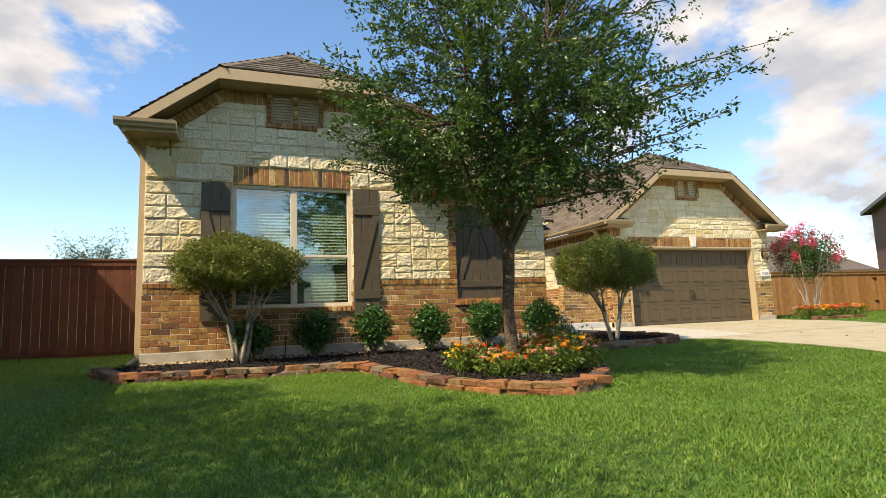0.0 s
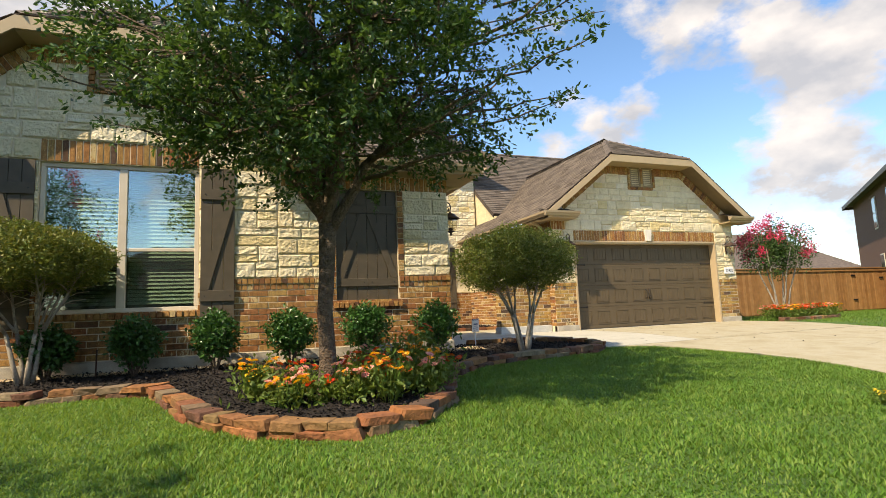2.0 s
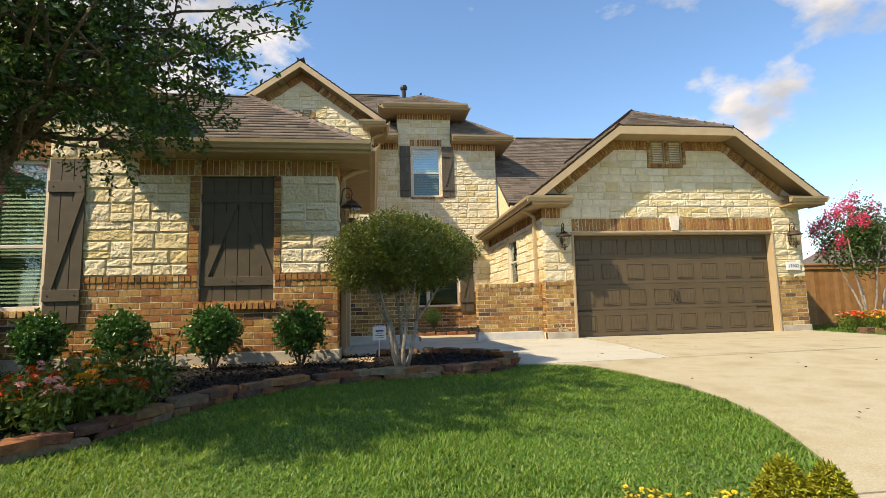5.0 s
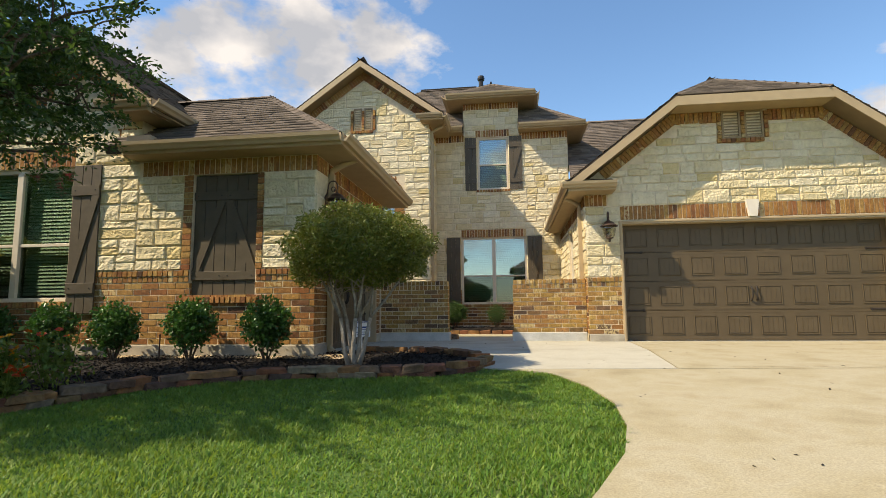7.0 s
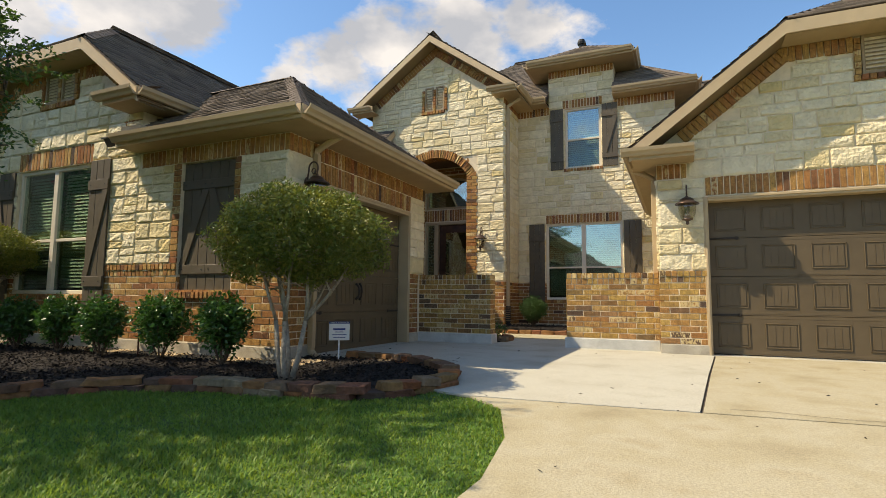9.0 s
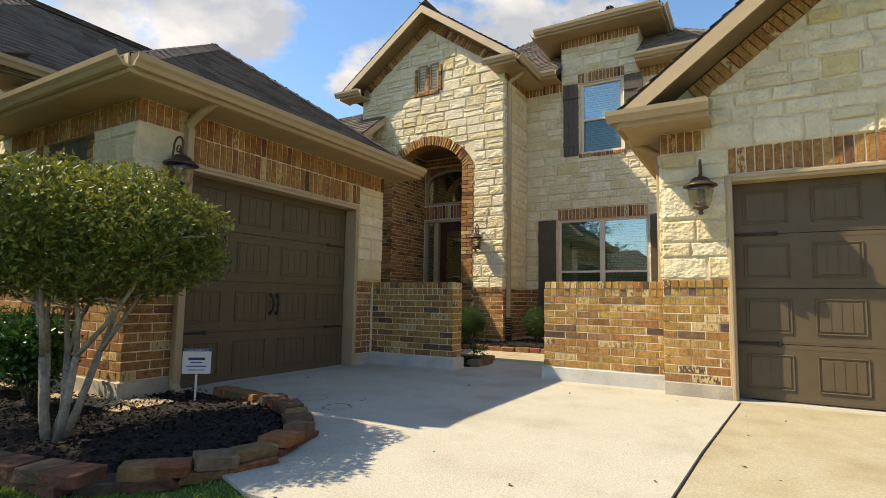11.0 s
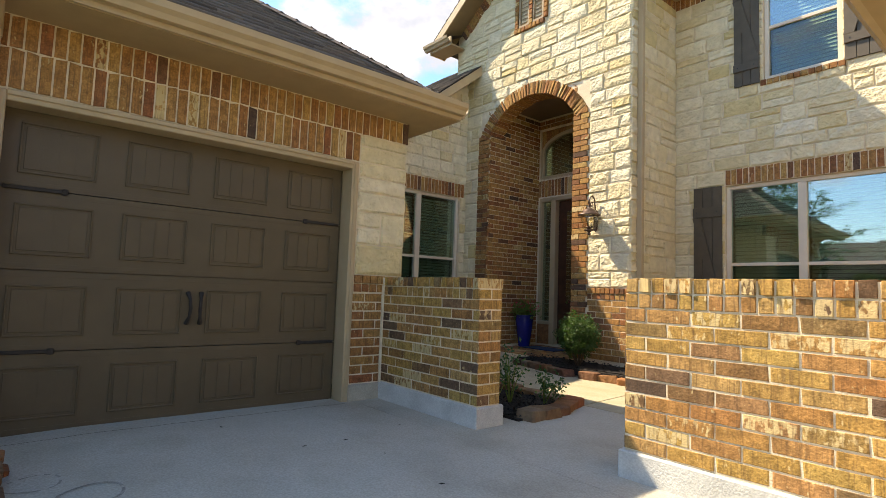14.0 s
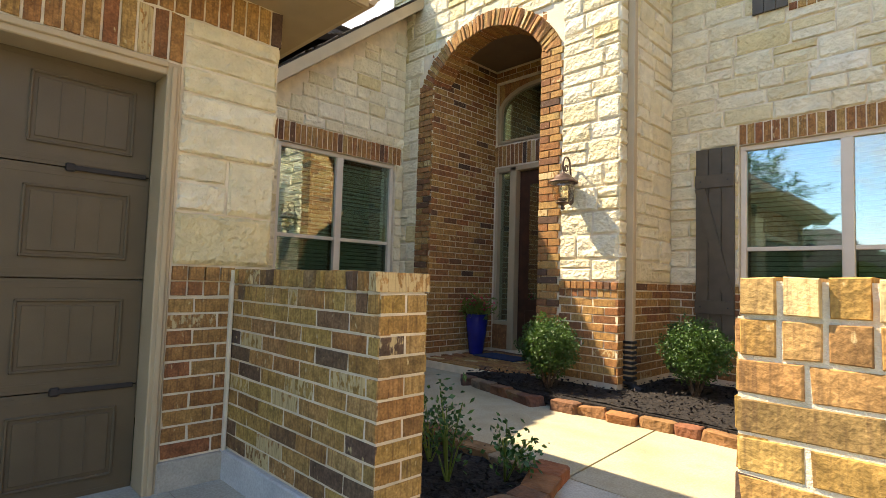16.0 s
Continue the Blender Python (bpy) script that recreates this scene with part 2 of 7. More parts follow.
M_VINYL = material("almond_window_vinyl", (0.62, 0.55, 0.44), 0.45, scale=6, spread=0.05)
M_ROOF = material("asphalt_shingles", (0.13, 0.10, 0.075), 0.95, by='island', bump=0.004, bump_scale=250, scale=2.0, spread=0.15, fine=0.35, spec=0.2,
                  vary=[(0.115, 0.095, 0.078), (0.16, 0.132, 0.108), (0.205, 0.168, 0.138), (0.145, 0.12, 0.10)])
M_ROOF_BASE = material("roof_deck", (0.07, 0.055, 0.045), 0.95, scale=3)
M_LAWN = material("lawn_soil", (0.10, 0.17, 0.03), 0.95, bump=0.01, bump_scale=90, scale=1.2, spread=0.3, fine=0.4,
                  vary=[(0.05, 0.105, 0.018), (0.07, 0.14, 0.022), (0.12, 0.16, 0.04)])
M_GRASS = leaf_material("grass_blades", [(0.034, 0.105, 0.012), (0.07, 0.18, 0.02), (0.115, 0.235, 0.028), (0.24, 0.31, 0.065)], 0.55, 0.35)
M_MULCH = material("black_mulch", (0.018, 0.014, 0.012), 0.95, bump=0.03, bump_scale=45, scale=14, spread=0.5, fine=0.4)
M_CHIP = material("mulch_chips", (0.03, 0.024, 0.02), 0.9, vary=[(0.009, 0.0075, 0.007), (0.02, 0.016, 0.014), (0.04, 0.031, 0.025)], by='island', spread=0.3)
M_ROCK = material("red_brown_sandstone", (0.30, 0.16, 0.08), 0.92, by='object', bump=0.02, bump_scale=24, scale=9, spread=0.3, fine=0.2,
                  vary=[(0.09, 0.058, 0.042), (0.16, 0.068, 0.04), (0.26, 0.095, 0.04), (0.25, 0.14, 0.055), (0.17, 0.105, 0.06), (0.24, 0.19, 0.12), (0.13, 0.07, 0.042), (0.33, 0.13, 0.045), (0.20, 0.13, 0.055)])
M_GRAVEL = material("tan_gravel", (0.45, 0.33, 0.19), 0.9, by='island', vary=[(0.33, 0.22, 0.12), (0.5, 0.38, 0.22), (0.6, 0.5, 0.36)], spread=0.2)
M_BARK = material("grey_brown_bark", (0.13, 0.095, 0.065), 0.95, bump=0.04, bump_scale=55, scale=16, spread=0.4, fine=0.35)
M_BARK_PALE = material("pale_bark", (0.32, 0.28, 0.225), 0.9, bump=0.012, bump_scale=45, scale=10, spread=0.3, fine=0.25)
M_OAK = leaf_material("oak_leaves", [(0.016, 0.042, 0.014), (0.032, 0.074, 0.02), (0.055, 0.112, 0.028), (0.105, 0.18, 0.045)], 0.35, 0.22)
M_TOPIARY = leaf_material("wax_myrtle_leaves", [(0.04, 0.078, 0.014), (0.088, 0.145, 0.023), (0.15, 0.20, 0.036), (0.26, 0.25, 0.06)], 0.45, 0.2)
M_SHRUB = leaf_material("glossy_shrub_leaves", [(0.018, 0.058, 0.014), (0.036, 0.11, 0.024), (0.065, 0.165, 0.035)], 0.3, 0.15)
M_BOX = leaf_material("boxwood_leaves", [(0.02, 0.055, 0.012), (0.042, 0.098, 0.02), (0.075, 0.145, 0.03)], 0.45, 0.18)
M_HERB = leaf_material("flower_foliage", [(0.06, 0.12, 0.018), (0.11, 0.185, 0.03), (0.19, 0.24, 0.055)], 0.5, 0.3)
M_RED = leaf_material("red_petals", [(0.5, 0.015, 0.012), (0.62, 0.05, 0.012), (0.75, 0.16, 0.015)], 0.5, 0.2)
M_ORANGE = leaf_material("orange_yellow_petals", [(0.72, 0.14, 0.01), (0.80, 0.30, 0.02), (0.82, 0.50, 0.03)], 0.5, 0.2)
M_PINK = leaf_material("pink_petals", [(0.70, 0.12, 0.16), (0.75, 0.30, 0.26), (0.80, 0.50, 0.38)], 0.5, 0.2)
M_MAGENTA = leaf_material("crape_myrtle_blossom", [(0.50, 0.015, 0.06), (0.66, 0.03, 0.11), (0.75, 0.08, 0.18)], 0.5, 0.2)
M_YELLOW = leaf_material("yellow_petals", [(0.70, 0.45, 0.01), (0.80, 0.58, 0.03), (0.82, 0.66, 0.10)], 0.5, 0.2)
M_FENCE_R = material("cedar_fence_stain", (0.33, 0.16, 0.055), 0.75, by='object', vary=[(0.29, 0.135, 0.045), (0.35, 0.17, 0.06), (0.39, 0.20, 0.075)], bump=0.003, bump_scale=60, scale=5, spread=0.2)
M_FENCE_L = material("red_fence_stain", (0.17, 0.055, 0.025), 0.75, by='object', vary=[(0.10, 0.03, 0.015), (0.125, 0.04, 0.018), (0.15, 0.048, 0.02)], bump=0.003, bump_scale=60, scale=5, spread=0.2)
M_BRONZE = material("aged_bronze", (0.105, 0.07, 0.055), 0.42, metal=0.55, scale=20, spread=0.3)
M_RUST = material("rusty_iron", (0.07, 0.03, 0.018), 0.8, scale=30, spread=0.4)
M_BLACK = material("black_plastic", (0.012, 0.012, 0.012), 0.5)
M_BLIND = material("white_blind_slats", (0.62, 0.60, 0.54), 0.6, scale=5, spread=0.05)
# dark tone that puts the dimness of unseen interiors into the colour
M_ROOM = material("dark_room_box", (0.20, 0.17, 0.13), 0.9, scale=3)
M_WOOD = material("dark_mahogany", (0.055, 0.022, 0.012), 0.4, scale=9, spread=0.4)
M_BLUE = material("cobalt_glaze", (0.006, 0.012, 0.16), 0.12, scale=5, spread=0.3, spec=0.6)
M_WHITE = material("white_sign_enamel", (0.75, 0.76, 0.78), 0.4, scale=10, spread=0.03)
M_NAVY = material("navy_print", (0.02, 0.045, 0.20), 0.5)
M_GREY = material("grey_metal", (0.30, 0.30, 0.29), 0.45, metal=0.6)
M_KEY = material("cast_keystone", (0.72, 0.67, 0.58), 0.85, scale=8, spread=0.08)
M_FAR_BRICK = material("far_red_brick", (0.17, 0.085, 0.06), 0.95, bump=0.004, bump_scale=40, scale=14, spread=0.3, fine=0.25)
M_JOINT = material("joint_filler", (0.10, 0.08, 0.06), 0.9)
M_MAT = material("woven_door_mat", (0.02, 0.035, 0.08), 0.9, scale=20, spread=0.5)


def glass_material(name, tint, base):
    m = bpy.data.materials.new(name)
    m.use_nodes = True
    t = m.node_tree
    t.nodes.clear()
    tr, gl = t.nodes.new("ShaderNodeBsdfTransparent"), t.nodes.new("ShaderNodeBsdfGlossy")
    tr.inputs[0].default_value = (*tint, 1)
    gl.inputs[0].default_value = (0.9, 0.95, 1.0, 1)
    gl.inputs["Roughness"].default_value = 0.02
    lw, mx, ad = t.nodes.new("ShaderNodeLayerWeight"), t.nodes.new("ShaderNodeMixShader"), t.nodes.new("ShaderNodeMath")
    pw = t.nodes.new("ShaderNodeMath")
    pw.operation = 'POWER'
    pw.inputs[1].default_value = 3.5
    ad.operation = 'MULTIPLY_ADD'
    ad.inputs[1].default_value = 0.55
    ad.inputs[2].default_value = base
    ad.use_clamp = True
    wav, bp = t.nodes.new("ShaderNodeTexNoise"), t.nodes.new("ShaderNodeBump")
    wav.inputs["Scale"].default_value = 2.0
    bp.inputs["Distance"].default_value, bp.inputs["Strength"].default_value = 0.002, 0.5
    out = t.nodes.new("ShaderNodeOutputMaterial")
    t.links.new(wav.outputs["Fac"], bp.inputs["Height"])
    t.links.new(bp.outputs[0], gl.inputs["Normal"])
    t.links.new(lw.outputs["Facing"], pw.inputs[0])
    t.links.new(pw.outputs[0], ad.inputs[0])
    t.links.new(ad.outputs[0], mx.inputs[0])
    t.links.new(tr.outputs[0], mx.inputs[1])
    t.links.new(gl.outputs[0], mx.inputs[2])
    t.links.new(mx.outputs[0], out.inputs[0])
    return m


M_GLASS = glass_material("coated_window_glass", (0.62, 0.77, 0.67), 0.26)
M_SCREENED = glass_material("screened_window_glass", (0.46, 0.58, 0.5), 0.08)
M_LAMP_GLASS = glass_material("seeded_lamp_glass", (0.86, 0.83, 0.74), 0.09)


# ---- mesh helpers ----
def mesh_np(name, verts, faces, mats):
    """A mesh from numpy arrays; all faces have the same number of corners."""
    verts, faces = np.asarray(verts, dtype=np.float32), np.asarray(faces, dtype=np.int32)
    me = bpy.data.meshes.new(name)
    k = faces.shape[1]
    me.vertices.add(len(verts))
    me.vertices.foreach_set("co", verts.ravel())
    me.loops.add(faces.size)
    me.loops.foreach_set("vertex_index", faces.ravel())
    me.polygons.add(len(faces))
    me.polygons.foreach_set("loop_start", np.arange(0, faces.size, k, dtype=np.int32))
    me.polygons.foreach_set("loop_total", np.full(len(faces), k, dtype=np.int32))
    me.update(calc_edges=True)
    me.materials.append(mats)
    return me


def part(name, bm, mat, parent=None, label="", smooth=False, m=None):
    """Links a bmesh or a mesh as one object under a thing or a part."""
    if isinstance(bm, bmesh.types.BMesh):
        me = bpy.data.meshes.new(name)
        bmesh.ops.recalc_face_normals(bm, faces=bm.faces)
        bm.to_mesh(me)
        bm.free()
        me.materials.append(mat)
        if smooth:
            for p in me.polygons:
                p.use_smooth = True
    else:
        me = bm
    ob = new(name, me)
    if parent is not None:
        ob.parent = parent
    if m is not None:
        ob.matrix_basis = m
    if label:
        tagged(ob, label=label)
    return ob


def thing(name, label, category, m=None, group="", kind=""):
    ob = new(name)
    if m is not None:
        ob.matrix_basis = m
    return tagged(ob, label, category, group, kind)


def box(bm, x0, x1, y0, y1, z0, z1, bevel=0.0):
    r = bmesh.ops.create_cube(bm, size=1.0, matrix=Matrix.Translation(((x0 + x1) / 2, (y0 + y1) / 2, (z0 + z1) / 2)) @ Matrix.Diagonal((x1 - x0, y1 - y0, z1 - z0, 1)))
    if bevel:
        edges = list({e for v in r["verts"] for e in v.link_edges})
        bmesh.ops.bevel(bm, geom=edges, offset=bevel, segments=1, affect='EDGES')
    return bm


def boxes(*items, bevel=0.0):
    bm = bmesh.new()
    for i in items:
        box(bm, *i, bevel=bevel)
    return bm


def prism(bm, poly, y0, y1):
    """Extrudes a polygon of (x, z) from y0 to y1."""
    a = [bm.verts.new((x, y0, z)) for x, z in poly]
    b = [bm.verts.new((x, y1, z)) for x, z in poly]
    bm.faces.new(a)
    bm.faces.new(b[::-1])
    for i in range(len(poly)):
        j = (i + 1) % len(poly)
        bm.faces.new((a[i], b[i], b[j], a[j]))
    return bm


def lathe(profile, n=16):
    bm = bmesh.new()
    rings = [[bm.verts.new((r * math.cos(2 * math.pi * i / n), r * math.sin(2 * math.pi * i / n), z)) for i in range(n)] for r, z in profile]
    for a, b in zip(rings, rings[1:]):
        for i in range(n):
            bm.faces.new((a[i], a[(i + 1) % n], b[(i + 1) % n], b[i]))
    bm.faces.new(rings[0][::-1])
    bm.faces.new(rings[-1])
    return bm


def tube(bm, pts, radii, n=8):
    """A tapered tube along points."""
    pts = [Vector(p) for p in pts]
    rings = []
    for i, p in enumerate(pts):
        d = (pts[min(i + 1, len(pts) - 1)] - pts[max(i - 1, 0)]).normalized()
        a = d.orthogonal().normalized() if not rings else (side - d * side.dot(d)).normalized()
        side = a
        b = d.cross(a)
        r = radii[i] if isinstance(radii, (list, tuple)) else radii
        rings.append([bm.verts.new(p + (a * math.cos(2 * math.pi * k / n) + b * math.sin(2 * math.pi * k / n)) * r) for k in range(n)])
    for u, v in zip(rings, rings[1:]):
        for k in range(n):
            bm.faces.new((u[k], u[(k + 1) % n], v[(k + 1) % n], v[k]))
    bm.faces.new(rings[0][::-1])
    bm.faces.new(rings[-1])
    return bm


def gz(y):
    """Height of the ground: the lawn rises gently to the level court before the house."""
    return 0.035 * min(max(y, -6.0), 9.9)


def inside(poly, x, y):
    """Which of the points lie in the polygon."""
    x, y = np.asarray(x), np.asarray(y)
    res = np.zeros(x.shape, bool)
    for (x0, y0), (x1, y1) in zip(poly, poly[1:] + poly[:1]):
        if y0 != y1:
            res ^= ((y0 > y) != (y1 > y)) & (x < (x1 - x0) * (y - y0) / (y1 - y0) + x0)
    return res


rng = np.random.default_rng(7)


# ---- masonry ----
def unit_piece(name, rough, seed, mat):
    """A unit block with a chamfered, uneven front, to be scaled to its size."""
    r = random.Random(seed)
    bm = bmesh.new()
    xs = [-0.5, -0.455, -0.16, 0.16, 0.455, 0.5]
    zs = [-0.5, -0.41, 0.0, 0.41, 0.5]
    rows = []
    for z in zs:
        row = []
        for x in xs:
            edge = abs(x) > 0.49 or abs(z) > 0.49
            k = (-0.5 + 0.2 if edge else -0.5) + (r.uniform(-0.1, 0.12) if edge else r.uniform(-0.22, 0.2)) * rough
            j = 0.02 * rough
            row.append(bm.verts.new((x + r.uniform(-j, j), k, z + r.uniform(-j, j))))
        rows.append(row)
    for a, b in zip(rows, rows[1:]):
        for i in range(len(xs) - 1):
            bm.faces.new((a[i], a[i + 1], b[i + 1], b[i]))
    rim = rows[0] + [q[-1] for q in rows[1:]] + rows[-1][-2::-1] + [q[0] for q in rows[-2:0:-1]]
    back = [bm.verts.new((v.co.x, 0.5, v.co.z)) for v in rim]
    for i in range(len(rim)):
        j = (i + 1) % len(rim)
        bm.faces.new((rim[i], back[i], back[j], rim[j]))
    bmesh.ops.recalc_face_normals(bm, faces=bm.faces)
    me = bpy.data.meshes.new(name)
    bm.to_mesh(me)
    bm.free()
    me.materials.append(mat)
    return me


def brick_unit(name, mat, seed):
    r = random.Random(seed)
    bm = bmesh.new()
    bmesh.ops.create_cube(bm, size=1.0)
    for v in bm.verts:
        v.co += Vector((r.uniform(-0.012, 0.012), r.uniform(-0.05, 0.05), r.uniform(-0.03, 0.03)))
    fr = [e for e in bm.edges if all(v.co.y < 0 for v in e.verts)]
    bmesh.ops.bevel(bm, geom=fr, offset=0.035, segments=1, affect='EDGES')
    me = bpy.data.meshes.new(name)
    bm.to_mesh(me)
    bm.free()
    me.materials.append(mat)
    return me


BRICK_ME = [brick_unit("brick", M_BRICK, s) for s in range(6)]
GOLD_ME = [brick_unit("brick", M_GOLD_BRICK, s) for s in range(6)]
STONE_ME = [unit_piece("stone", 0.55, s, M_STONE) for s in range(14)]
PITCH, COURSE, SOLDIER = 0.256, 0.082, 0.0775
pick = random.Random(11)


def frame_of(x, y, ux, uy):
    """Wall frame: X along the wall, Y into it, Z up, at the wall's foot."""
    return Matrix(((ux, -uy, 0, x), (uy, ux, 0, y), (0, 0, 1, 0), (0, 0, 0, 1)))


def free(u0, u1, z, holes):
    """What is left of the stretch u0..u1 at height z outside the holes."""
    spans = [(u0, u1)]
    for a, b, c, d in holes:
        if c <= z < d:
            spans = [s for p, q in spans for s in ((p, min(q, a)), (max(p, b), q)) if s[1] - s[0] > 0.02]
    return spans


def lay(out, W, u0, u1, z0, z1, proud, depth=0.06, turn=0.0):
    out.append(W @ Matrix.Translation(((u0 + u1) / 2, depth / 2 - proud, (z0 + z1) / 2)) @ Matrix.Rotation(turn, 4, 'Y') @ Matrix.Diagonal((u1 - u0, depth, z1 - z0, 1)))


def running(out, W, u0, u1, z0, z1, holes=(), shift=0, proud=0.005):
    n = max(1, round((z1 - z0) / COURSE))
    h = (z1 - z0) / n
    for i in range(n):
        z = z0 + i * h
        for a, b in free(u0, u1, z + h / 2, holes):
            x = u0 + (math.floor((a - u0) / PITCH)) * PITCH - (PITCH / 2 if (i + shift) % 2 else 0)
            while x < b:
                p, q = max(x, a), min(x + PITCH, b)
                if q - p > 0.03:
                    lay(out, W, p + (0.006 if p > a else 0), q - (0.006 if q < b else 0), z + 0.006, z + h - 0.006, proud + pick.uniform(-0.0015, 0.0015))
                x += PITCH


def upright(out, W, u0, u1, z0, z1, proud=0.006, depth=0.06):
    """A course of bricks set on end, side by side."""
    n = max(1, round((u1 - u0) / SOLDIER))
    w = (u1 - u0) / n
    for i in range(n):
        lay(out, W, u0 + i * w + 0.006, u0 + (i + 1) * w - 0.006, z0 + 0.005, z1 - 0.005, proud + pick.uniform(-0.002, 0.002), depth)


def header_cap(out, W, u0, u1, top):
    """Two courses of brick ends that cap the wainscot."""
    upright(out, W, u0, u1, top - 2 * COURSE, top - COURSE, 0.010)
    upright(out, W, u0, u1, top - COURSE, top, 0.022)


def ashlar(out, W, u0, u1, z0, z1, holes=(), ok=None, proud=0.0155, big=1.0):
    cuts = sorted({z0, z1, *[v for h in holes for v in h[2:] if z0 < v < z1]})
    for lo, hi in zip(cuts, cuts[1:]):
        z = lo
        while z < hi - 0.01:
            h = pick.choice((0.15, 0.19, 0.23, 0.25)) * big
            if hi - z - h < 0.12:
                h = hi - z
            for a, b in free(u0, u1, z + h / 2, holes):
                x = a
                while x < b - 0.01:
                    w = pick.uniform(0.2, 0.52) * big
                    if b - x - w < 0.16:
                        w = b - x
                    rows = [(z, z + h)]
                    if h > 0.2 and pick.random() < 0.4:
                        c = z + h * pick.uniform(0.4, 0.6)
                        rows = [(z, c), (c, z + h)]
                    for p, q in rows:
                        if ok is None or all(ok(s, t) for s in (x, x + w) for t in (p, q)):
                            lay(out, W, x + 0.007, x + w - 0.007, p + 0.007, q - 0.007, proud + pick.uniform(-0.004, 0.010), 0.07)
                    x += w
            z += h


def set_pieces(parent, name, mats, units, near, limit=280, joined=None):
    """Links the pieces nearest to a spot of the plan as parts, and joins the rest."""
    mats = sorted(mats, key=lambda m: (m.translation.x - near[0]) ** 2 + (m.translation.y - near[1]) ** 2)
    for m in mats[:limit]:
        ob = new(name, pick.choice(units))
        ob.parent = parent
        ob.matrix_basis = m
    rest = mats[limit:]
    if rest:
        V, F, base = [], [], 0
        for m in rest:
            me = pick.choice(units)
            for p in me.polygons:
                F.append([base + i for i in p.vertices])
            V += [m @ v.co for v in me.vertices]
            base += len(me.vertices)
        me = bpy.data.meshes.new(name + "_field")
        me.from_pydata(V, [], F)
        me.materials.append(joined)
        tagged(part(name + "_field", me, joined, parent), kind="stuff")


def slab(name, W, u0, u1, z0, z1, holes=(), thick=0.2, mat=None, label="", parent=None):
    """A wall with real openings."""
    us = sorted({u0, u1, *[min(max(v, u0), u1) for h in holes for v in h[:2]]})
    zs = sorted({z0, z1, *[min(max(v, z0), z1) for h in holes for v in h[2:]]})
    solid = {}
    for i in range(len(us) - 1):
        for j in range(len(zs) - 1):
            c = ((us[i] + us[i + 1]) / 2, (zs[j] + zs[j + 1]) / 2)
            solid[i, j] = not any(a < c[0] < b and p < c[1] < q for a, b, p, q in holes)
    bm = bmesh.new()

    def quad(*pts):
        bm.faces.new([bm.verts.new(W @ Vector(p)) for p in pts])
    for (i, j), s in solid.items():
        if not s:
            continue
        a, b, c, d = us[i], us[i + 1], zs[j], zs[j + 1]
        quad((a, 0, c), (b, 0, c), (b, 0, d), (a, 0, d))
        quad((a, thick, d), (b, thick, d), (b, thick, c), (a, thick, c))
        if not solid.get((i - 1, j)):
            quad((a, thick, c), (a, 0, c), (a, 0, d), (a, thick, d))
        if not solid.get((i + 1, j)):
            quad((b, 0, c), (b, thick, c), (b, thick, d), (b, 0, d))
        if not solid.get((i, j - 1)):
            quad((a, thick, c), (b, thick, c), (b, 0, c), (a, 0, c))
        if not solid.get((i, j + 1)):
            quad((a, 0, d), (b, 0, d), (b, thick, d), (a, thick, d))
    bmesh.ops.remove_doubles(bm, verts=bm.verts, dist=1e-4)
    return tagged(part(name, bm, mat or M_MORTAR, parent), label, "wall", kind="structure")

# ---- ground ----
ground = part("ground", mesh_np("ground", [(x, y, gz(y)) for y in (-600, -60, -6, 0, 6, 9.9, 40, 600) for x in (-600, -40, 0, 20, 60, 600)],
                                [(j * 6 + i, j * 6 + i + 1, j * 6 + i + 7, j * 6 + i + 6) for j in range(7) for i in range(5)], M_LAWN), M_LAWN)
tagged(ground, "mown green lawn that rises gently to the house", "ground", kind="structure")
BED = [(-1.62, 8.8), (-1.9, 8.3), (-1.45, 7.35), (-0.6, 7.25), (0.25, 7.08), (0.8, 7.1), (1.35, 6.95), (1.62, 6.2), (1.9, 5.35), (2.3, 4.82), (2.8, 4.55), (3.3, 4.68),
       (3.75, 5.2), (4.03, 5.92), (4.35, 6.6), (4.9, 7.12), (5.6, 7.42), (6.4, 7.5), (7.0, 7.62), (7.35, 7.95), (7.5, 8.4), (7.35, 8.85), (6.95, 9.2), (6.5, 9.38), (5.85, 9.42), (5.24, 9.42), (5.24, 8.8)]
DRIVE = [(5.0, 9.40), (6.5, 9.40), (7.0, 9.22), (7.4, 8.87), (7.55, 8.42), (7.48, 8.14), (7.9, 8.0), (8.24, 7.72), (8.5, 7.0), (8.6, 6.3), (8.55, 5.6), (8.42, 5.0), (8.2, 4.45),
         (7.95, 3.9), (7.7, 3.5), (7.5, 2.0), (7.5, -5.9), (14.0, -5.9), (14.0, 7.3), (14.4, 8.8), (15.1, 12.0), (5.0, 12.0)]


def sheet(name, poly, top, mat, label, category="ground", drop=0.06):
    """A slab over a plan outline whose top follows the ground."""
    bm = bmesh.new()
    bm.faces.new([bm.verts.new((x, y, 0)) for x, y in poly])
    bmesh.ops.bisect_plane(bm, geom=bm.verts[:] + bm.edges[:] + bm.faces[:], plane_co=(0, 9.9, 0), plane_no=(0, 1, 0))
    bmesh.ops.triangulate(bm, faces=bm.faces[:])
    rim = bmesh.ops.extrude_edge_only(bm, edges=[e for e in bm.edges if e.is_boundary])
    low = {v for v in rim["geom"] if isinstance(v, bmesh.types.BMVert)}
    for v in bm.verts:
        v.co.z = gz(v.co.y) + top - (drop if v in low else 0)
    return tagged(part(name, bm, mat), label, category, kind="structure")


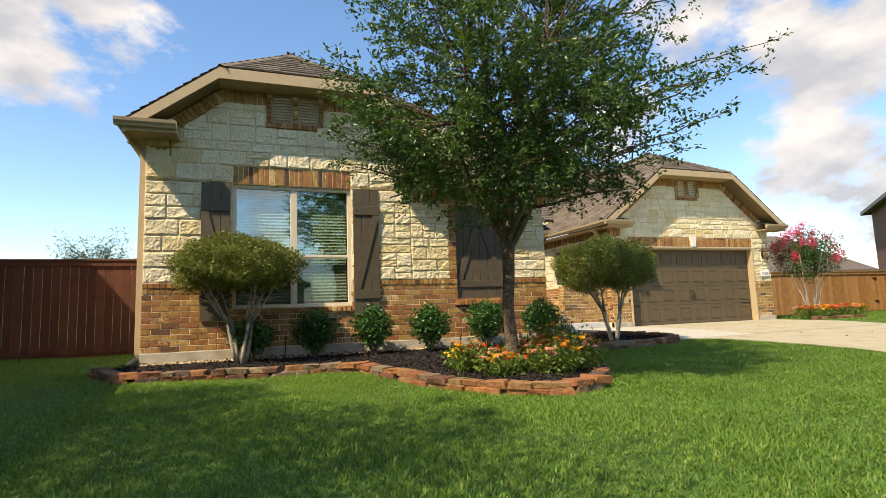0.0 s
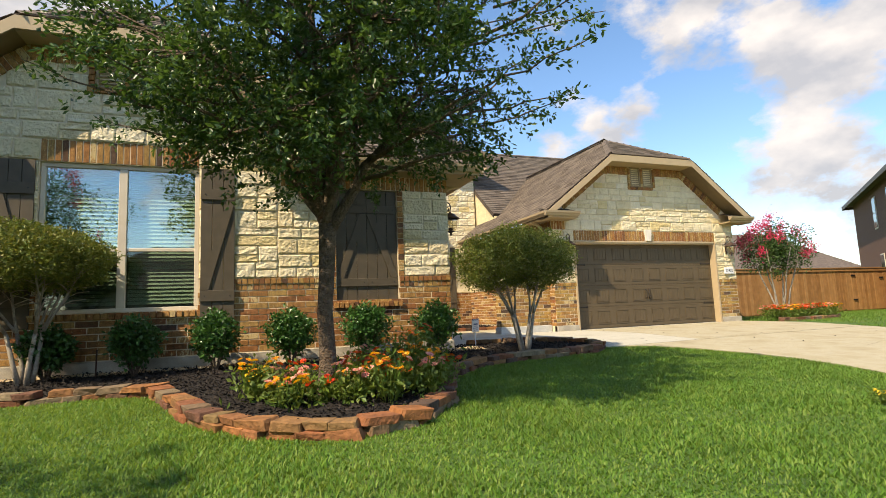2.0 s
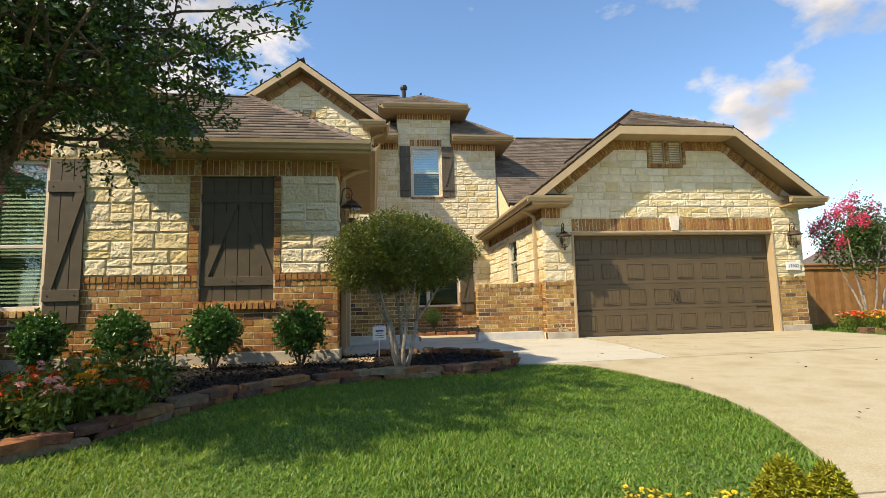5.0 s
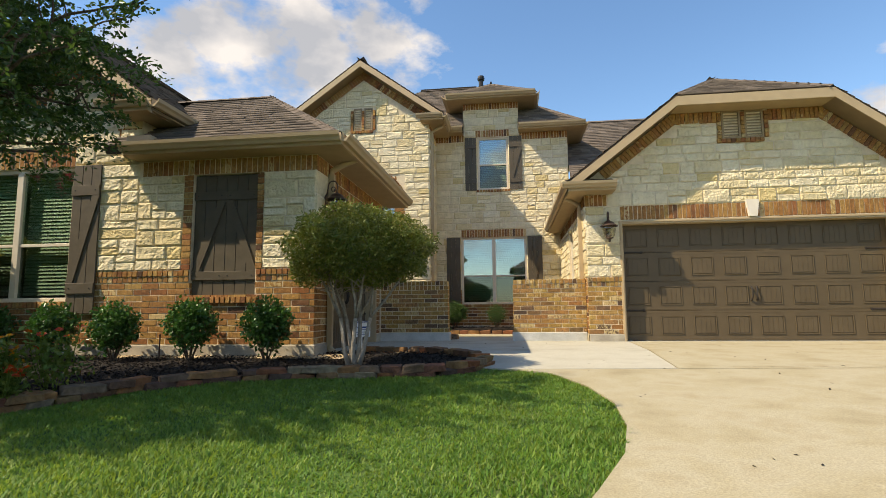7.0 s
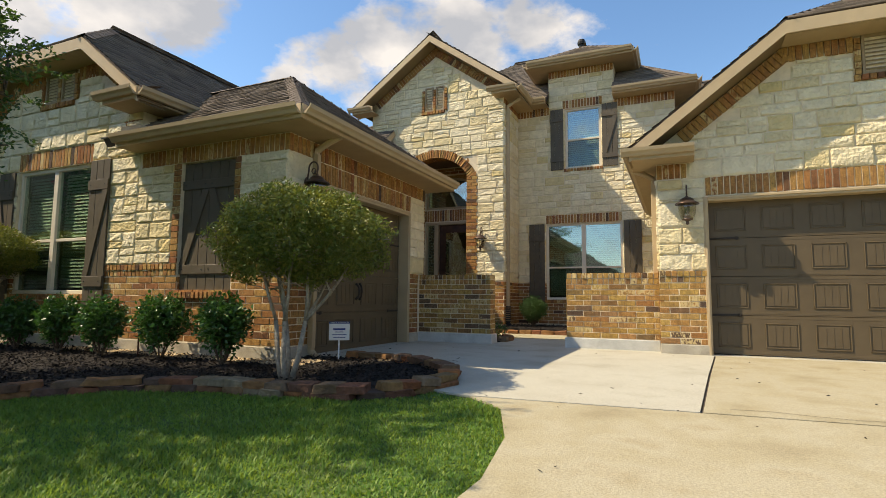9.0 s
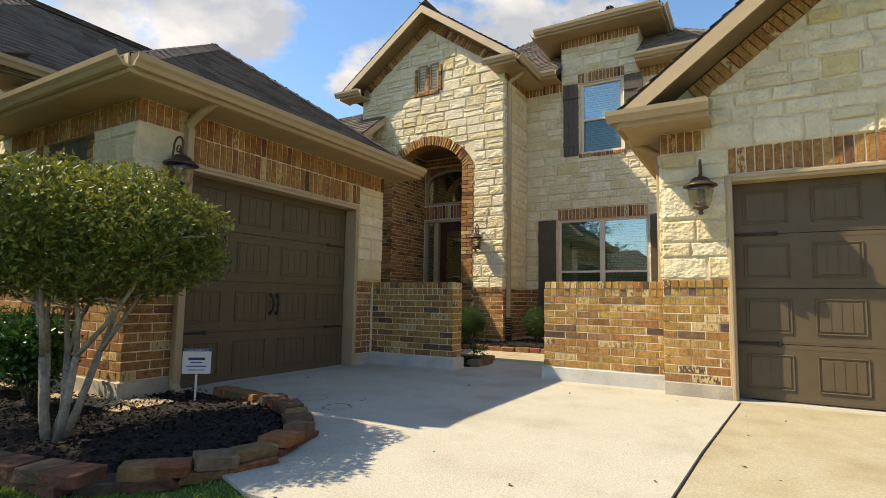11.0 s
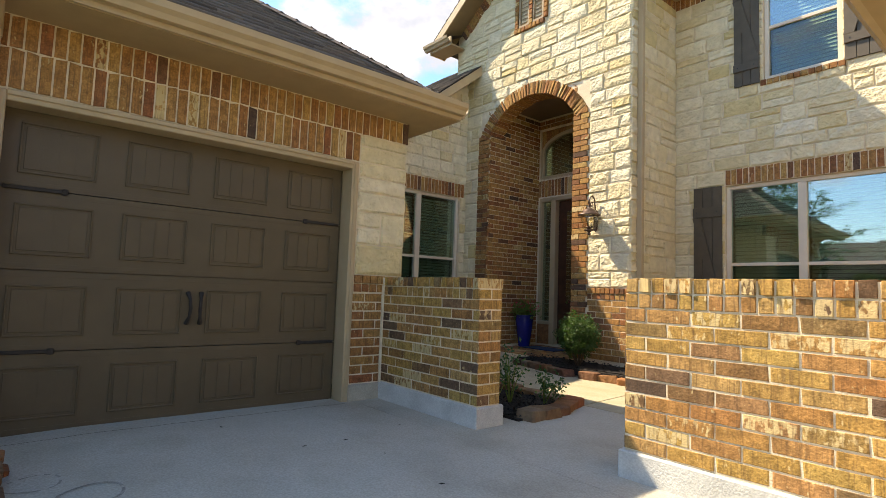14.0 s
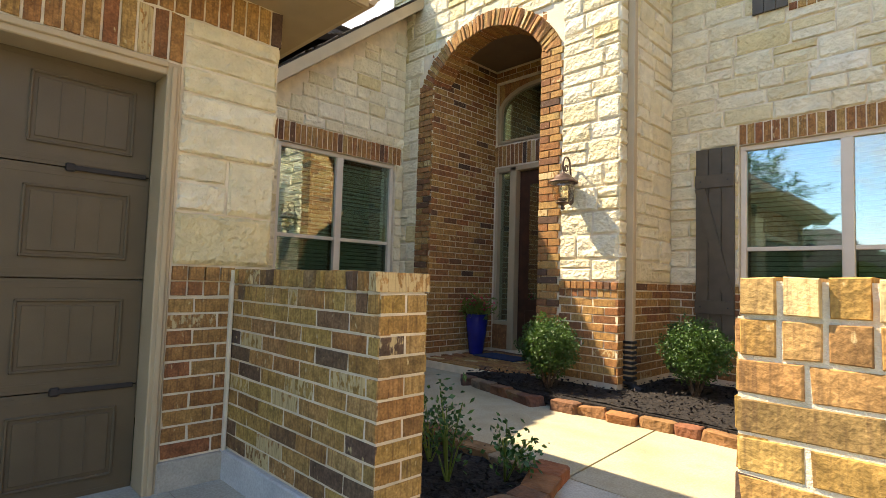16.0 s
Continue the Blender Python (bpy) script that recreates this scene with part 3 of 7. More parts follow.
def bisected(poly, co, no):
    """The part of a plan outline on one side of a line."""
    res = []
    for (x0, y0), (x1, y1) in zip(poly, poly[1:] + poly[:1]):
        d0 = (x0 - co[0]) * no[0] + (y0 - co[1]) * no[1]
        d1 = (x1 - co[0]) * no[0] + (y1 - co[1]) * no[1]
        if d0 >= 0:
            res.append((x0, y0))
        if (d0 < 0) != (d1 < 0):
            s = d0 / (d0 - d1)
            res.append((x0 + s * (x1 - x0), y0 + s * (y1 - y0)))
    return res


sheet("driveway_bed", DRIVE, 0.006, M_JOINT, "dark joint filler under the driveway slabs")
north = bisected(DRIVE, (9.5, 8.13), (-0.06, 1.0))
south = bisected(DRIVE, (9.5, 8.10), (0.06, -1.0))
for nm, poly in (("driveway_1", bisected(north, (9.60, 8.2), (-1.0, 0.075))), ("driveway_2", bisected(north, (9.622, 8.2), (1.0, -0.075))),
                 ("driveway_3", bisected(south, (11.2, 3.65), (0.0, 1.0))), ("driveway_4", bisected(south, (11.2, 3.63), (0.0, -1.0)))):
    sheet(nm, poly, 0.022, M_CONCRETE_G if nm == "driveway_1" else M_CONCRETE, "pale sunlit concrete driveway slab with dark joints")
sheet("walkway_1", [(5.0, 12.005), (15.1, 12.005), (15.1, 13.78), (5.0, 13.78)], 0.022, M_CONCRETE_G, "pale concrete walk through the low brick walls")
sheet("walkway_2", [(2.3, 13.79), (6.5, 13.79), (6.32, 15.97), (2.3, 15.97)], 0.022, M_CONCRETE, "pale concrete walk to the front porch")
sheet("walkway_3", [(6.515, 13.79), (9.3, 13.79), (9.3, 15.97), (6.335, 15.97)], 0.022, M_CONCRETE, "pale concrete walk beside the courtyard bed")
BED2 = [(5.3, 12.75), (6.62, 12.75), (6.6, 13.3), (6.45, 13.66), (5.3, 13.7)]
BED3 = [(4.1, 15.5), (5.2, 15.2), (6.4, 15.3), (9.2, 15.25), (9.2, 17.2), (5.68, 17.2), (5.68, 15.97), (4.75, 15.97), (4.3, 15.9)]


def mulch_bed(name, poly, top, n, label, mound=0.0, centre=(0, 0)):
    """A mulch sheet with a scatter of bark chips."""
    xs, ys = [p[0] for p in poly], [p[1] for p in poly]
    st = 0.12
    gx, gy = np.meshgrid(np.arange(min(xs), max(xs), st), np.arange(min(ys), max(ys), st))
    ok = inside(poly, gx.ravel(), gy.ravel())
    hgt = lambda x, y: np.clip(y, -6, 9.9) * 0.035 + top + mound * np.exp(-((x - centre[0]) ** 2 + (y - centre[1]) ** 2) / 1.6)
    base = sheet(name, poly, top - 0.01, M_MULCH, label, "flower bed", 0.08)
    c = np.stack([gx.ravel()[ok], gy.ravel()[ok]], 1)
    V = [[c[:, 0] + a * st, c[:, 1] + b * st] for a, b in ((0, 0), (1, 0), (1, 1), (0, 1))]
    V = np.stack([np.stack([v[0], v[1], hgt(v[0], v[1]) + 0.012 * np.sin(v[0] * 23.0 + 5 * np.sin(v[1] * 17)) * np.cos(v[1] * 19.0)], 1) for v in V], 1)
    ins = np.all([inside(poly, V[:, k, 0], V[:, k, 1]) for k in range(4)], axis=0)
    V = V[ins]
    top_me = mesh_np(name + "_top", V.reshape(-1, 3), np.arange(len(V) * 4).reshape(-1, 4), M_MULCH)
    part("mulch", top_me, M_MULCH, base)
    x, y = rng.uniform(min(xs), max(xs), n * 3), rng.uniform(min(ys), max(ys), n * 3)
    k = inside(poly, x, y)
    x, y = x[k][:n], y[k][:n]
    cards = leaf_cards(np.stack([x, y, hgt(x, y) + rng.uniform(0.005, 0.025, len(x))], 1), 0.038, 0.011, 0.35)
    tagged(part("mulch_chips", mesh_np("mulch_chips", cards[0], cards[1], M_CHIP), M_CHIP, base), kind="stuff")
    return base


def leaf_cards(pts, length, width, tilt=1.0, curl=0.25, up=None):
    """Folded leaf blades, two quads each, at the points, turned at random."""
    n = len(pts)
    d = rng.normal(size=(n, 3))
    d[:, 2] *= tilt
    if up is not None:
        d += up
    d /= np.linalg.norm(d, axis=1)[:, None]
    s = np.cross(d, rng.normal(size=(n, 3)) * np.array([tilt, tilt, 1.0]) + np.array([0, 0, 0.3]))
    s /= np.linalg.norm(s, axis=1)[:, None] + 1e-6
    nn = np.cross(s, d)
    L = (length * rng.uniform(0.6, 1.3, n))[:, None]
    w = (width * rng.uniform(0.7, 1.25, n))[:, None]
    a, tip, mid = pts, pts + d * L, pts + d * L * 0.55 - nn * L * curl * 0.5
    l, r = pts + d * L * 0.5 + s * w + nn * w * 0.3, pts + d * L * 0.5 - s * w + nn * w * 0.3
    V = np.stack([a, l, tip, mid, r], 1).reshape(-1, 3)
    b = np.arange(n)[:, None] * 5
    F = np.concatenate([b + np.array([[0, 3, 2, 1]]), b + np.array([[0, 4, 2, 3]])], 0)
    return V, F


# ---- roofs ----
def roof_plane(roof, pts, name="shingles", row=0.14):
    """Shingle courses over one convex roof plane; its first two corners are the eave, seen left to right from outside."""
    P = [Vector(p) for p in pts]
    u = (P[1] - P[0]).normalized()
    n = u.cross(P[2] - P[0]).normalized()
    if n.z < 0:
        n = -n
    v = n.cross(u)
    if v.z < 0:
        v = -v
    q = [((p - P[0]).dot(u), (p - P[0]).dot(v)) for p in P]
    bm = bmesh.new()
    lo = [bm.verts.new(p - n * 0.12) for p in P]
    hi = [bm.verts.new(p) for p in P]
    bm.faces.new(hi)
    bm.faces.new(lo[::-1])
    for i in range(len(P)):
        j = (i + 1) % len(P)
        bm.faces.new((hi[i], lo[i], lo[j], hi[j]))
    part("roof_deck", bm, M_ROOF_BASE, roof)
    top = max(c[1] for c in q)
    V, F = [], []
    y = 0.0
    while y < top:
        ends = []
        for h in (y + 0.005, min(y + row, top)):
            xs = []
            for (x0, y0), (x1, y1) in zip(q, q[1:] + q[:1]):
                if min(y0, y1) <= h <= max(y0, y1) and y0 != y1:
                    xs.append(x0 + (x1 - x0) * (h - y0) / (y1 - y0))
            ends.append((min(xs), max(xs)) if xs else None)
        if ends[0] is None:
            y += row
            continue
        a, b = ends[0]
        a2, b2 = ends[1] or ends[0]
        a, b = (a + a2) / 2 - 0.02, (b + b2) / 2 + 0.02
        x = a - pick.uniform(0, 0.2)
        while x < b:
            w = pick.uniform(0.16, 0.34)
            p0, p1 = max(x, a), min(x + w, b)
            if p1 - p0 > 0.02:
                t = pick.uniform(0.014, 0.028)
                k = len(V)
                for xx, yy, zz in ((p0, y - 0.012, t), (p1, y - 0.012, t), (p1, y + row, 0.004), (p0, y + row, 0.004), (p0, y - 0.012, 0.0), (p1, y - 0.012, 0.0)):
                    V.append(P[0] + u * xx + v * yy + n * zz)
                F += [(k, k + 1, k + 2, k + 3), (k + 4, k + 5, k + 1, k)]
            x += w
        y += row
    if V:
        tagged(part(name, mesh_np(name, [tuple(p) for p in V], F, M_ROOF), M_ROOF, roof), kind="stuff")


def ridge_cap(roof, a, b):
    bm = bmesh.new()
    a, b = Vector(a), Vector(b)
    n = max(2, int((b - a).length / 0.2))
    for i in range(n):
        p, q = a.lerp(b, i / n), a.lerp(b, (i + 1.15) / n)
        side = (q - p).cross(Vector((0, 0, 1))).normalized() * 0.11
        up = Vector((0, 0, 1))
        vs = [bm.verts.new(w) for w in (p + side - up * 0.05, p + up * 0.018, p - side - up * 0.05, q - side - up * 0.058, q + up * 0.01, q + side - up * 0.058)]
        bm.faces.new((vs[0], vs[1], vs[4], vs[5]))
        bm.faces.new((vs[1], vs[2], vs[3], vs[4]))
    part("ridge_cap", bm, M_ROOF, roof)


def board(parent, a, b, h=0.14, t=0.03, name="fascia", out=(0, 0, 0), mat=None):
    """A board between two points, standing on its edge."""
    a, b = Vector(a), Vector(b)
    o = Vector(out) * t
    bm = bmesh.new()
    vs = [bm.verts.new(p + w + Vector((0, 0, z))) for p in (a, b) for w in (Vector(), o) for z in (0, -h)]
    for f in ((0, 1, 5, 4), (2, 6, 7, 3), (0, 4, 6, 2), (1, 3, 7, 5), (0, 2, 3, 1), (4, 5, 7, 6)):
        bm.faces.new([vs[i] for i in f])
    part(name, bm, mat or M_TRIM, parent)


def gutter(roof, a, b, out):
    """An ogee gutter along an eave."""
    a, b, o = Vector(a), Vector(b), Vector(out)
    prof = [(0.0, 0.03), (0.0, -0.085), (0.055, -0.085), (0.075, -0.05), (0.105, -0.025), (0.115, 0.02), (0.105, 0.02), (0.095, -0.015), (0.012, -0.07), (0.012, 0.03)]
    bm = bmesh.new()
    A = [bm.verts.new(a + o * x + Vector((0, 0, z))) for x, z in prof]
    B = [bm.verts.new(b + o * x + Vector((0, 0, z))) for x, z in prof]
    for i in range(len(prof)):
        j = (i + 1) % len(prof)
        bm.faces.new((A[i], A[j], B[j], B[i]))
    bm.faces.new(A)
    bm.faces.new(B[::-1])
    part("gutter", bm, M_TRIM, roof)


def soffit(roof, x0, x1, y0, y1, z):
    part("soffit", boxes((x0, x1, y0, y1, z, z + 0.025)), M_SOFFIT, roof)


def clipped_gable(name, label, cx, half, y0, y1, ze, zc, slope, wall_y, valley=0.0, run=1.0):
    """A gable roof with a clipped front, its ridge along y."""
    roof = thing(name, label, "roof", kind="structure")
    zr = ze + half * slope
    c = (zr - zc) / slope
    L, R, yr = cx - half, cx + half, y0 + c * run
    roof_plane(roof, [(R, y0, ze), (R, y1 - valley, ze), (cx, y1, zr), (cx, yr, zr), (cx + c, y0, zc)])
    roof_plane(roof, [(L, y1, ze), (L, y0, ze), (cx - c, y0, zc), (cx, yr, zr), (cx, y1, zr)])
    roof_plane(roof, [(cx - c, y0, zc), (cx + c, y0, zc), (cx, yr, zr)])
    for s in (-1, 1):
        ridge_cap(roof, (cx + s * c, y0, zc + 0.02), (cx, yr, zr + 0.02))
    ridge_cap(roof, (cx, yr, zr + 0.02), (cx, y1, zr + 0.02))
    d = 0.035
    for s in (-1, 1):
        board(roof, (cx + s * half, y0 - 0.002, ze - d), (cx + s * c, y0 - 0.002, zc - d), 0.17, 0.03, "rake_board", (0, -1, 0))
        bm = bmesh.new()
        w = wall_y - y0
        vs = [bm.verts.new(p) for p in ((cx + s * half, y0, ze - 0.2), (cx + s * c, y0, zc - 0.2), (cx + s * c, y0 + w, zc - 0.2), (cx + s * half, y0 + w, ze - 0.2))]
        bm.faces.new(vs)
        bmesh.ops.solidify(bm, geom=bm.faces[:], thickness=0.02)
        part("soffit", bm, M_SOFFIT, roof)
    board(roof, (cx - c, y0 - 0.002, zc - d), (cx + c, y0 - 0.002, zc - d), 0.17, 0.03, "rake_board", (0, -1, 0))
    part("soffit", boxes((cx - c, cx + c, y0, wall_y, zc - 0.21, zc - 0.19)), M_SOFFIT, roof)
    return roof


def eave_return(roof, x0, x1, y0, y1, z):
    """The boxed end of an eave, with its little shingled top."""
    bm = boxes((x0, x1, y0, y1, z - 0.03, z), bevel=0.004)
    part("soffit", bm, M_SOFFIT, roof)
    part("fascia", boxes((x0, x1, y0 - 0.028, y0 - 0.002, z - 0.03, z + 0.13)), M_TRIM, roof)
    gutter(roof, (x0 - 0.1, y0 - 0.028, z + 0.1), (x1, y0 - 0.028, z + 0.1), (0, -1, 0))
    bm = bmesh.new()
    vs = [bm.verts.new(p) for p in ((x0 - 0.02, y0 - 0.03, z + 0.13), (x1, y0 - 0.03, z + 0.13), (x1, y1, z + 0.27), (x0 - 0.02, y1, z + 0.27))]
    bm.faces.new(vs)
    bmesh.ops.solidify(bm, geom=bm.faces[:], thickness=0.015)
    part("return_shingles", bm, M_ROOF, roof)


ROOF_LABEL = "brown asphalt shingle roof with tan painted fascia and gutters"
roof_a = clipped_gable("roof_west_gable", ROOF_LABEL, 0.67, 2.38, 8.4, 16.05, 3.85, 4.80, 0.76, 8.8, 3.45)
eave_return(roof_a, -1.71, -1.02, 8.4, 8.78, 3.72)
eave_return(roof_a, 2.36, 3.05, 8.4, 8.78, 3.72)
gutter(roof_a, (3.05, 8.37, 3.82), (3.05, 9.6, 3.82), (1, 0, 0))
soffit(roof_a, 2.62, 3.05, 8.4, 10.2, 3.70)
soffit(roof_a, -1.71, -1.46, 8.4, 12.0, 3.70)
gutter(roof_a, (-1.71, 8.37, 3.82), (-1.71, 12.0, 3.82), (-1, 0, 0))

roof_s = thing("roof_side_garage", ROOF_LABEL, "roof", kind="structure")
ZS = 3.24
roof_plane(roof_s, [(2.3, 8.46, ZS), (5.68, 8.46, ZS), (3.7, 10.6, 4.72), (2.3, 10.6, 4.72)])
roof_plane(roof_s, [(5.68, 8.46, ZS), (5.68, 12.8, ZS), (3.7, 10.6, 4.72)])
roof_plane(roof_s, [(5.68, 12.8, ZS), (1.9, 12.8, ZS), (1.9, 10.6, 4.72), (3.7, 10.6, 4.72)])
ridge_cap(roof_s, (1.9, 10.6, 4.74), (3.7, 10.6, 4.74))
for c in ((5.68, 8.46), (5.68, 12.8)):
    ridge_cap(roof_s, (*c, ZS + 0.02), (3.7, 10.6, 4.74))
for a, b, o in (((2.6, 8.46), (5.7, 8.46), (0, -1, 0)), ((5.68, 8.44), (5.68, 12.82), (1, 0, 0)), ((5.68, 12.8), (2.3, 12.8), (0, 1, 0))):
    board(roof_s, (*a, ZS - 0.015), (*b, ZS - 0.015), 0.13, 0.026, "fascia", o)
    ov = Vector(o) * 0.028
    gutter(roof_s, (a[0] + ov.x, a[1] + ov.y, ZS - 0.02), (b[0] + ov.x, b[1] + ov.y, ZS - 0.02), o)
soffit(roof_s, 2.6, 5.68, 8.46, 8.8, ZS - 0.15)
soffit(roof_s, 5.24, 5.68, 8.8, 12.8, ZS - 0.15)
soffit(roof_s, 2.3, 5.24, 12.5, 12.8, ZS - 0.15)
part("flashing", boxes((2.62, 2.98, 8.48, 8.78, ZS + 0.02, ZS + 0.14), bevel=0.01), M_TRIM, roof_s)

roof_g = clipped_gable("roof_garage_gable", ROOF_LABEL, 12.14, 3.26, 11.65, 21.0, 3.25, 4.76, 0.77, 12.07, run=1.4)
eave_return(roof_g, 8.88, 9.72, 11.65, 12.05, 3.10)
eave_return(roof_g, 14.66, 15.4, 11.65, 12.05, 3.10)
soffit(roof_g, 8.88, 9.22, 11.65, 17.1, 3.08)
soffit(roof_g, 15.14, 15.4, 11.65, 17.1, 3.08)
gutter(roof_g, (8.88, 11.6, 3.20), (8.88, 17.1, 3.20), (-1, 0, 0))
gutter(roof_g, (15.4, 11.6, 3.20), (15.4, 17.1, 3.20), (1, 0, 0))

roof_e = thing("roof_entry_gable", ROOF_LABEL, "roof", kind="structure")
EX, EZ, EH, ES, EY = 3.82, 7.85, 2.28, 0.72, 15.62
ze = EZ - EH * ES
roof_plane(roof_e, [(EX + EH, EY, ze), (EX + EH, 20.5, ze), (EX, 20.5, EZ), (EX, EY, EZ)])
roof_plane(roof_e, [(EX - EH, 20.5, ze), (EX - EH, EY, ze), (EX, EY, EZ), (EX, 20.5, EZ)])
ridge_cap(roof_e, (EX, EY, EZ + 0.02), (EX, 20.5, EZ + 0.02))
for s in (-1, 1):
    board(roof_e, (EX + s * EH, EY, ze - 0.03), (EX, EY, EZ - 0.03), 0.17, 0.03, "rake_board", (0, -1, 0))
    bm = bmesh.new()
    bm.faces.new([bm.verts.new(p) for p in ((EX + s * EH, EY, ze - 0.2), (EX, EY, EZ - 0.2), (EX, 15.97, EZ - 0.2), (EX + s * EH, 15.97, ze - 0.2))])
    bmesh.ops.solidify(bm, geom=bm.faces[:], thickness=0.02)
    part("soffit", bm, M_SOFFIT, roof_e)
eave_return(roof_e, EX - EH, EX - EH + 0.62, EY, 15.95, ze - 0.15)
eave_return(roof_e, EX + EH - 0.62, EX + EH, EY, 15.95, ze - 0.15)
soffit(roof_e, 5.68, EX + EH, EY, 17.2, ze - 0.18)
gutter(roof_e, (EX + EH, EY - 0.03, ze - 0.05), (EX + EH, 16.8, ze - 0.05), (1, 0, 0))

roof_m = thing("roof_main", ROOF_LABEL, "roof", kind="structure")
ZM = 6.22
roof_plane(roof_m, [(1.6, 16.85, ZM), (6.5, 16.85, ZM), (6.5, 20.1, 8.75), (4.8, 20.1, 8.75)])
roof_plane(roof_m, [(8.12, 16.85, ZM), (9.95, 16.85, ZM), (8.12, 18.68, 7.645)])
roof_plane(roof_m, [(6.5, 18.2, 7.271), (8.12, 18.2, 7.271), (8.12, 18.68, 7.645), (6.7, 20.1, 8.75), (6.5, 20.1, 8.75)])
roof_plane(roof_m, [(9.95, 16.85, ZM), (9.95, 23.35, ZM), (6.7, 20.1, 8.75)])
roof_plane(roof_m, [(1.6, 23.35, ZM), (1.6, 16.85, ZM), (4.8, 20.1, 8.75)])
roof_plane(roof_m, [(9.95, 23.35, ZM), (1.6, 23.35, ZM), (4.8, 20.1, 8.75), (6.7, 20.1, 8.75)])
ridge_cap(roof_m, (4.8, 20.1, 8.77), (6.7, 20.1, 8.77))
ridge_cap(roof_m, (9.95, 16.85, ZM + 0.02), (6.7, 20.1, 8.77))
for a, b in ((6.1, 6.5), (8.12, 9.97)):
    board(roof_m, (a, 16.85, ZM - 0.015), (b, 16.85, ZM - 0.015), 0.13, 0.026, "fascia", (0, -1, 0))
    gutter(roof_m, (a, 16.82, ZM - 0.02), (b, 16.82, ZM - 0.02), (0, -1, 0))
board(roof_m, (9.95, 16.85, ZM - 0.015), (9.95, 23, ZM - 0.015), 0.13, 0.026, "fascia", (1, 0, 0))
gutter(roof_m, (9.976, 16.82, ZM - 0.02), (9.976, 23, ZM - 0.02), (1, 0, 0))
soffit(roof_m, 5.5, 6.5, 16.85, 17.2, ZM - 0.15)
soffit(roof_m, 8.12, 9.95, 16.85, 17.2, ZM - 0.15)
soffit(roof_m, 9.5, 9.95, 17.2, 23, ZM - 0.15)

roof_t = thing("roof_window_tower", ROOF_LABEL, "roof", kind="structure")
T0, T1, TY0, TY1, ZT = 6.05, 8.6, 16.78, 19.6, 7.16
TA = (7.32, 18.1, 7.98)
for a, b in (((T0, TY0), (T1, TY0)), ((T1, TY0), (T1, TY1)), ((T1, TY1), (T0, TY1)), ((T0, TY1), (T0, TY0))):
    roof_plane(roof_t, [(*a, ZT), (*b, ZT), TA])
    o = Vector((b[1] - a[1], a[0] - b[0], 0)).normalized()
    board(roof_t, (*a, ZT - 0.015), (*b, ZT - 0.015), 0.13, 0.026, "fascia", o)
    gutter(roof_t, Vector((*a, ZT - 0.02)) + o * 0.028, Vector((*b, ZT - 0.02)) + o * 0.028, o)
    ridge_cap(roof_t, (*a, ZT + 0.02), (TA[0], TA[1], TA[2] + 0.02))
soffit(roof_t, T0, T1, TY0, TY1, ZT - 0.15)

roof_r = thing("roof_rear", ROOF_LABEL, "roof", kind="structure")
roof_plane(roof_r, [(9.52, 15.8, 3.95), (18.5, 15.8, 3.95), (15.6, 20.0, 7.25), (9.52, 20.0, 7.25)])
roof_plane(roof_r, [(18.5, 15.8, 3.95), (18.5, 23.5, 3.95), (15.6, 20.0, 7.25)])
ridge_cap(roof_r, (9.6, 20.0, 7.27), (15.6, 20.0, 7.27))

WQ = frame_of(9.56, 17.4, 0, -1)
tagged(part("wall_roof_infill", prism(bmesh.new(), [(0, 3.5), (1.6, 3.5), (1.6, 3.85), (0, 5.12)], 0, 0.1), M_STONE_J, m=WQ), "small wall that closes the roof end", "wall", kind="structure")

roof_w = thing("roof_west_wing", ROOF_LABEL, "roof", kind="structure")
RW = lambda y: 3.16 + 0.79 * (y - 12.9)
roof_plane(roof_w, [(-2.0, 12.6, RW(12.6)), (2.62, 12.6, RW(12.6)), (2.62, 16.4, RW(16.4)), (-2.0, 16.4, RW(16.4))])
board(roof_w, (2.62, 12.6, RW(12.6) - 0.02), (2.62, 16.0, RW(16.0) - 0.02), 0.17, 0.03, "rake_board", (1, 0, 0))
bm = bmesh.new()
bm.faces.new([bm.verts.new(p) for p in ((2.3, 12.6, RW(12.6) - 0.2), (2.62, 12.6, RW(12.6) - 0.2), (2.62, 16.0, RW(16.0) - 0.2), (2.3, 16.0, RW(16.0) - 0.2))])
bmesh.ops.solidify(bm, geom=bm.faces[:], thickness=0.02)
part("soffit", bm, M_SOFFIT, roof_w)


# ---- walls ----
def base_strip(W, u0, u1, z0, z1, proud=0.03, name="foundation", holes=()):
    bm = bmesh.new()
    for a, b in free(u0, u1, (z0 + z1) / 2, holes):
        box(bm, a, b, -proud, 0.1, z0, z1, bevel=0.006)
    ob = part(name, bm, M_BASE)
    ob.matrix_basis = W
    tagged(ob, "grey concrete foundation edge below the brick", "foundation", kind="structure")


ZW = 1.53     # top of the brick wainscot
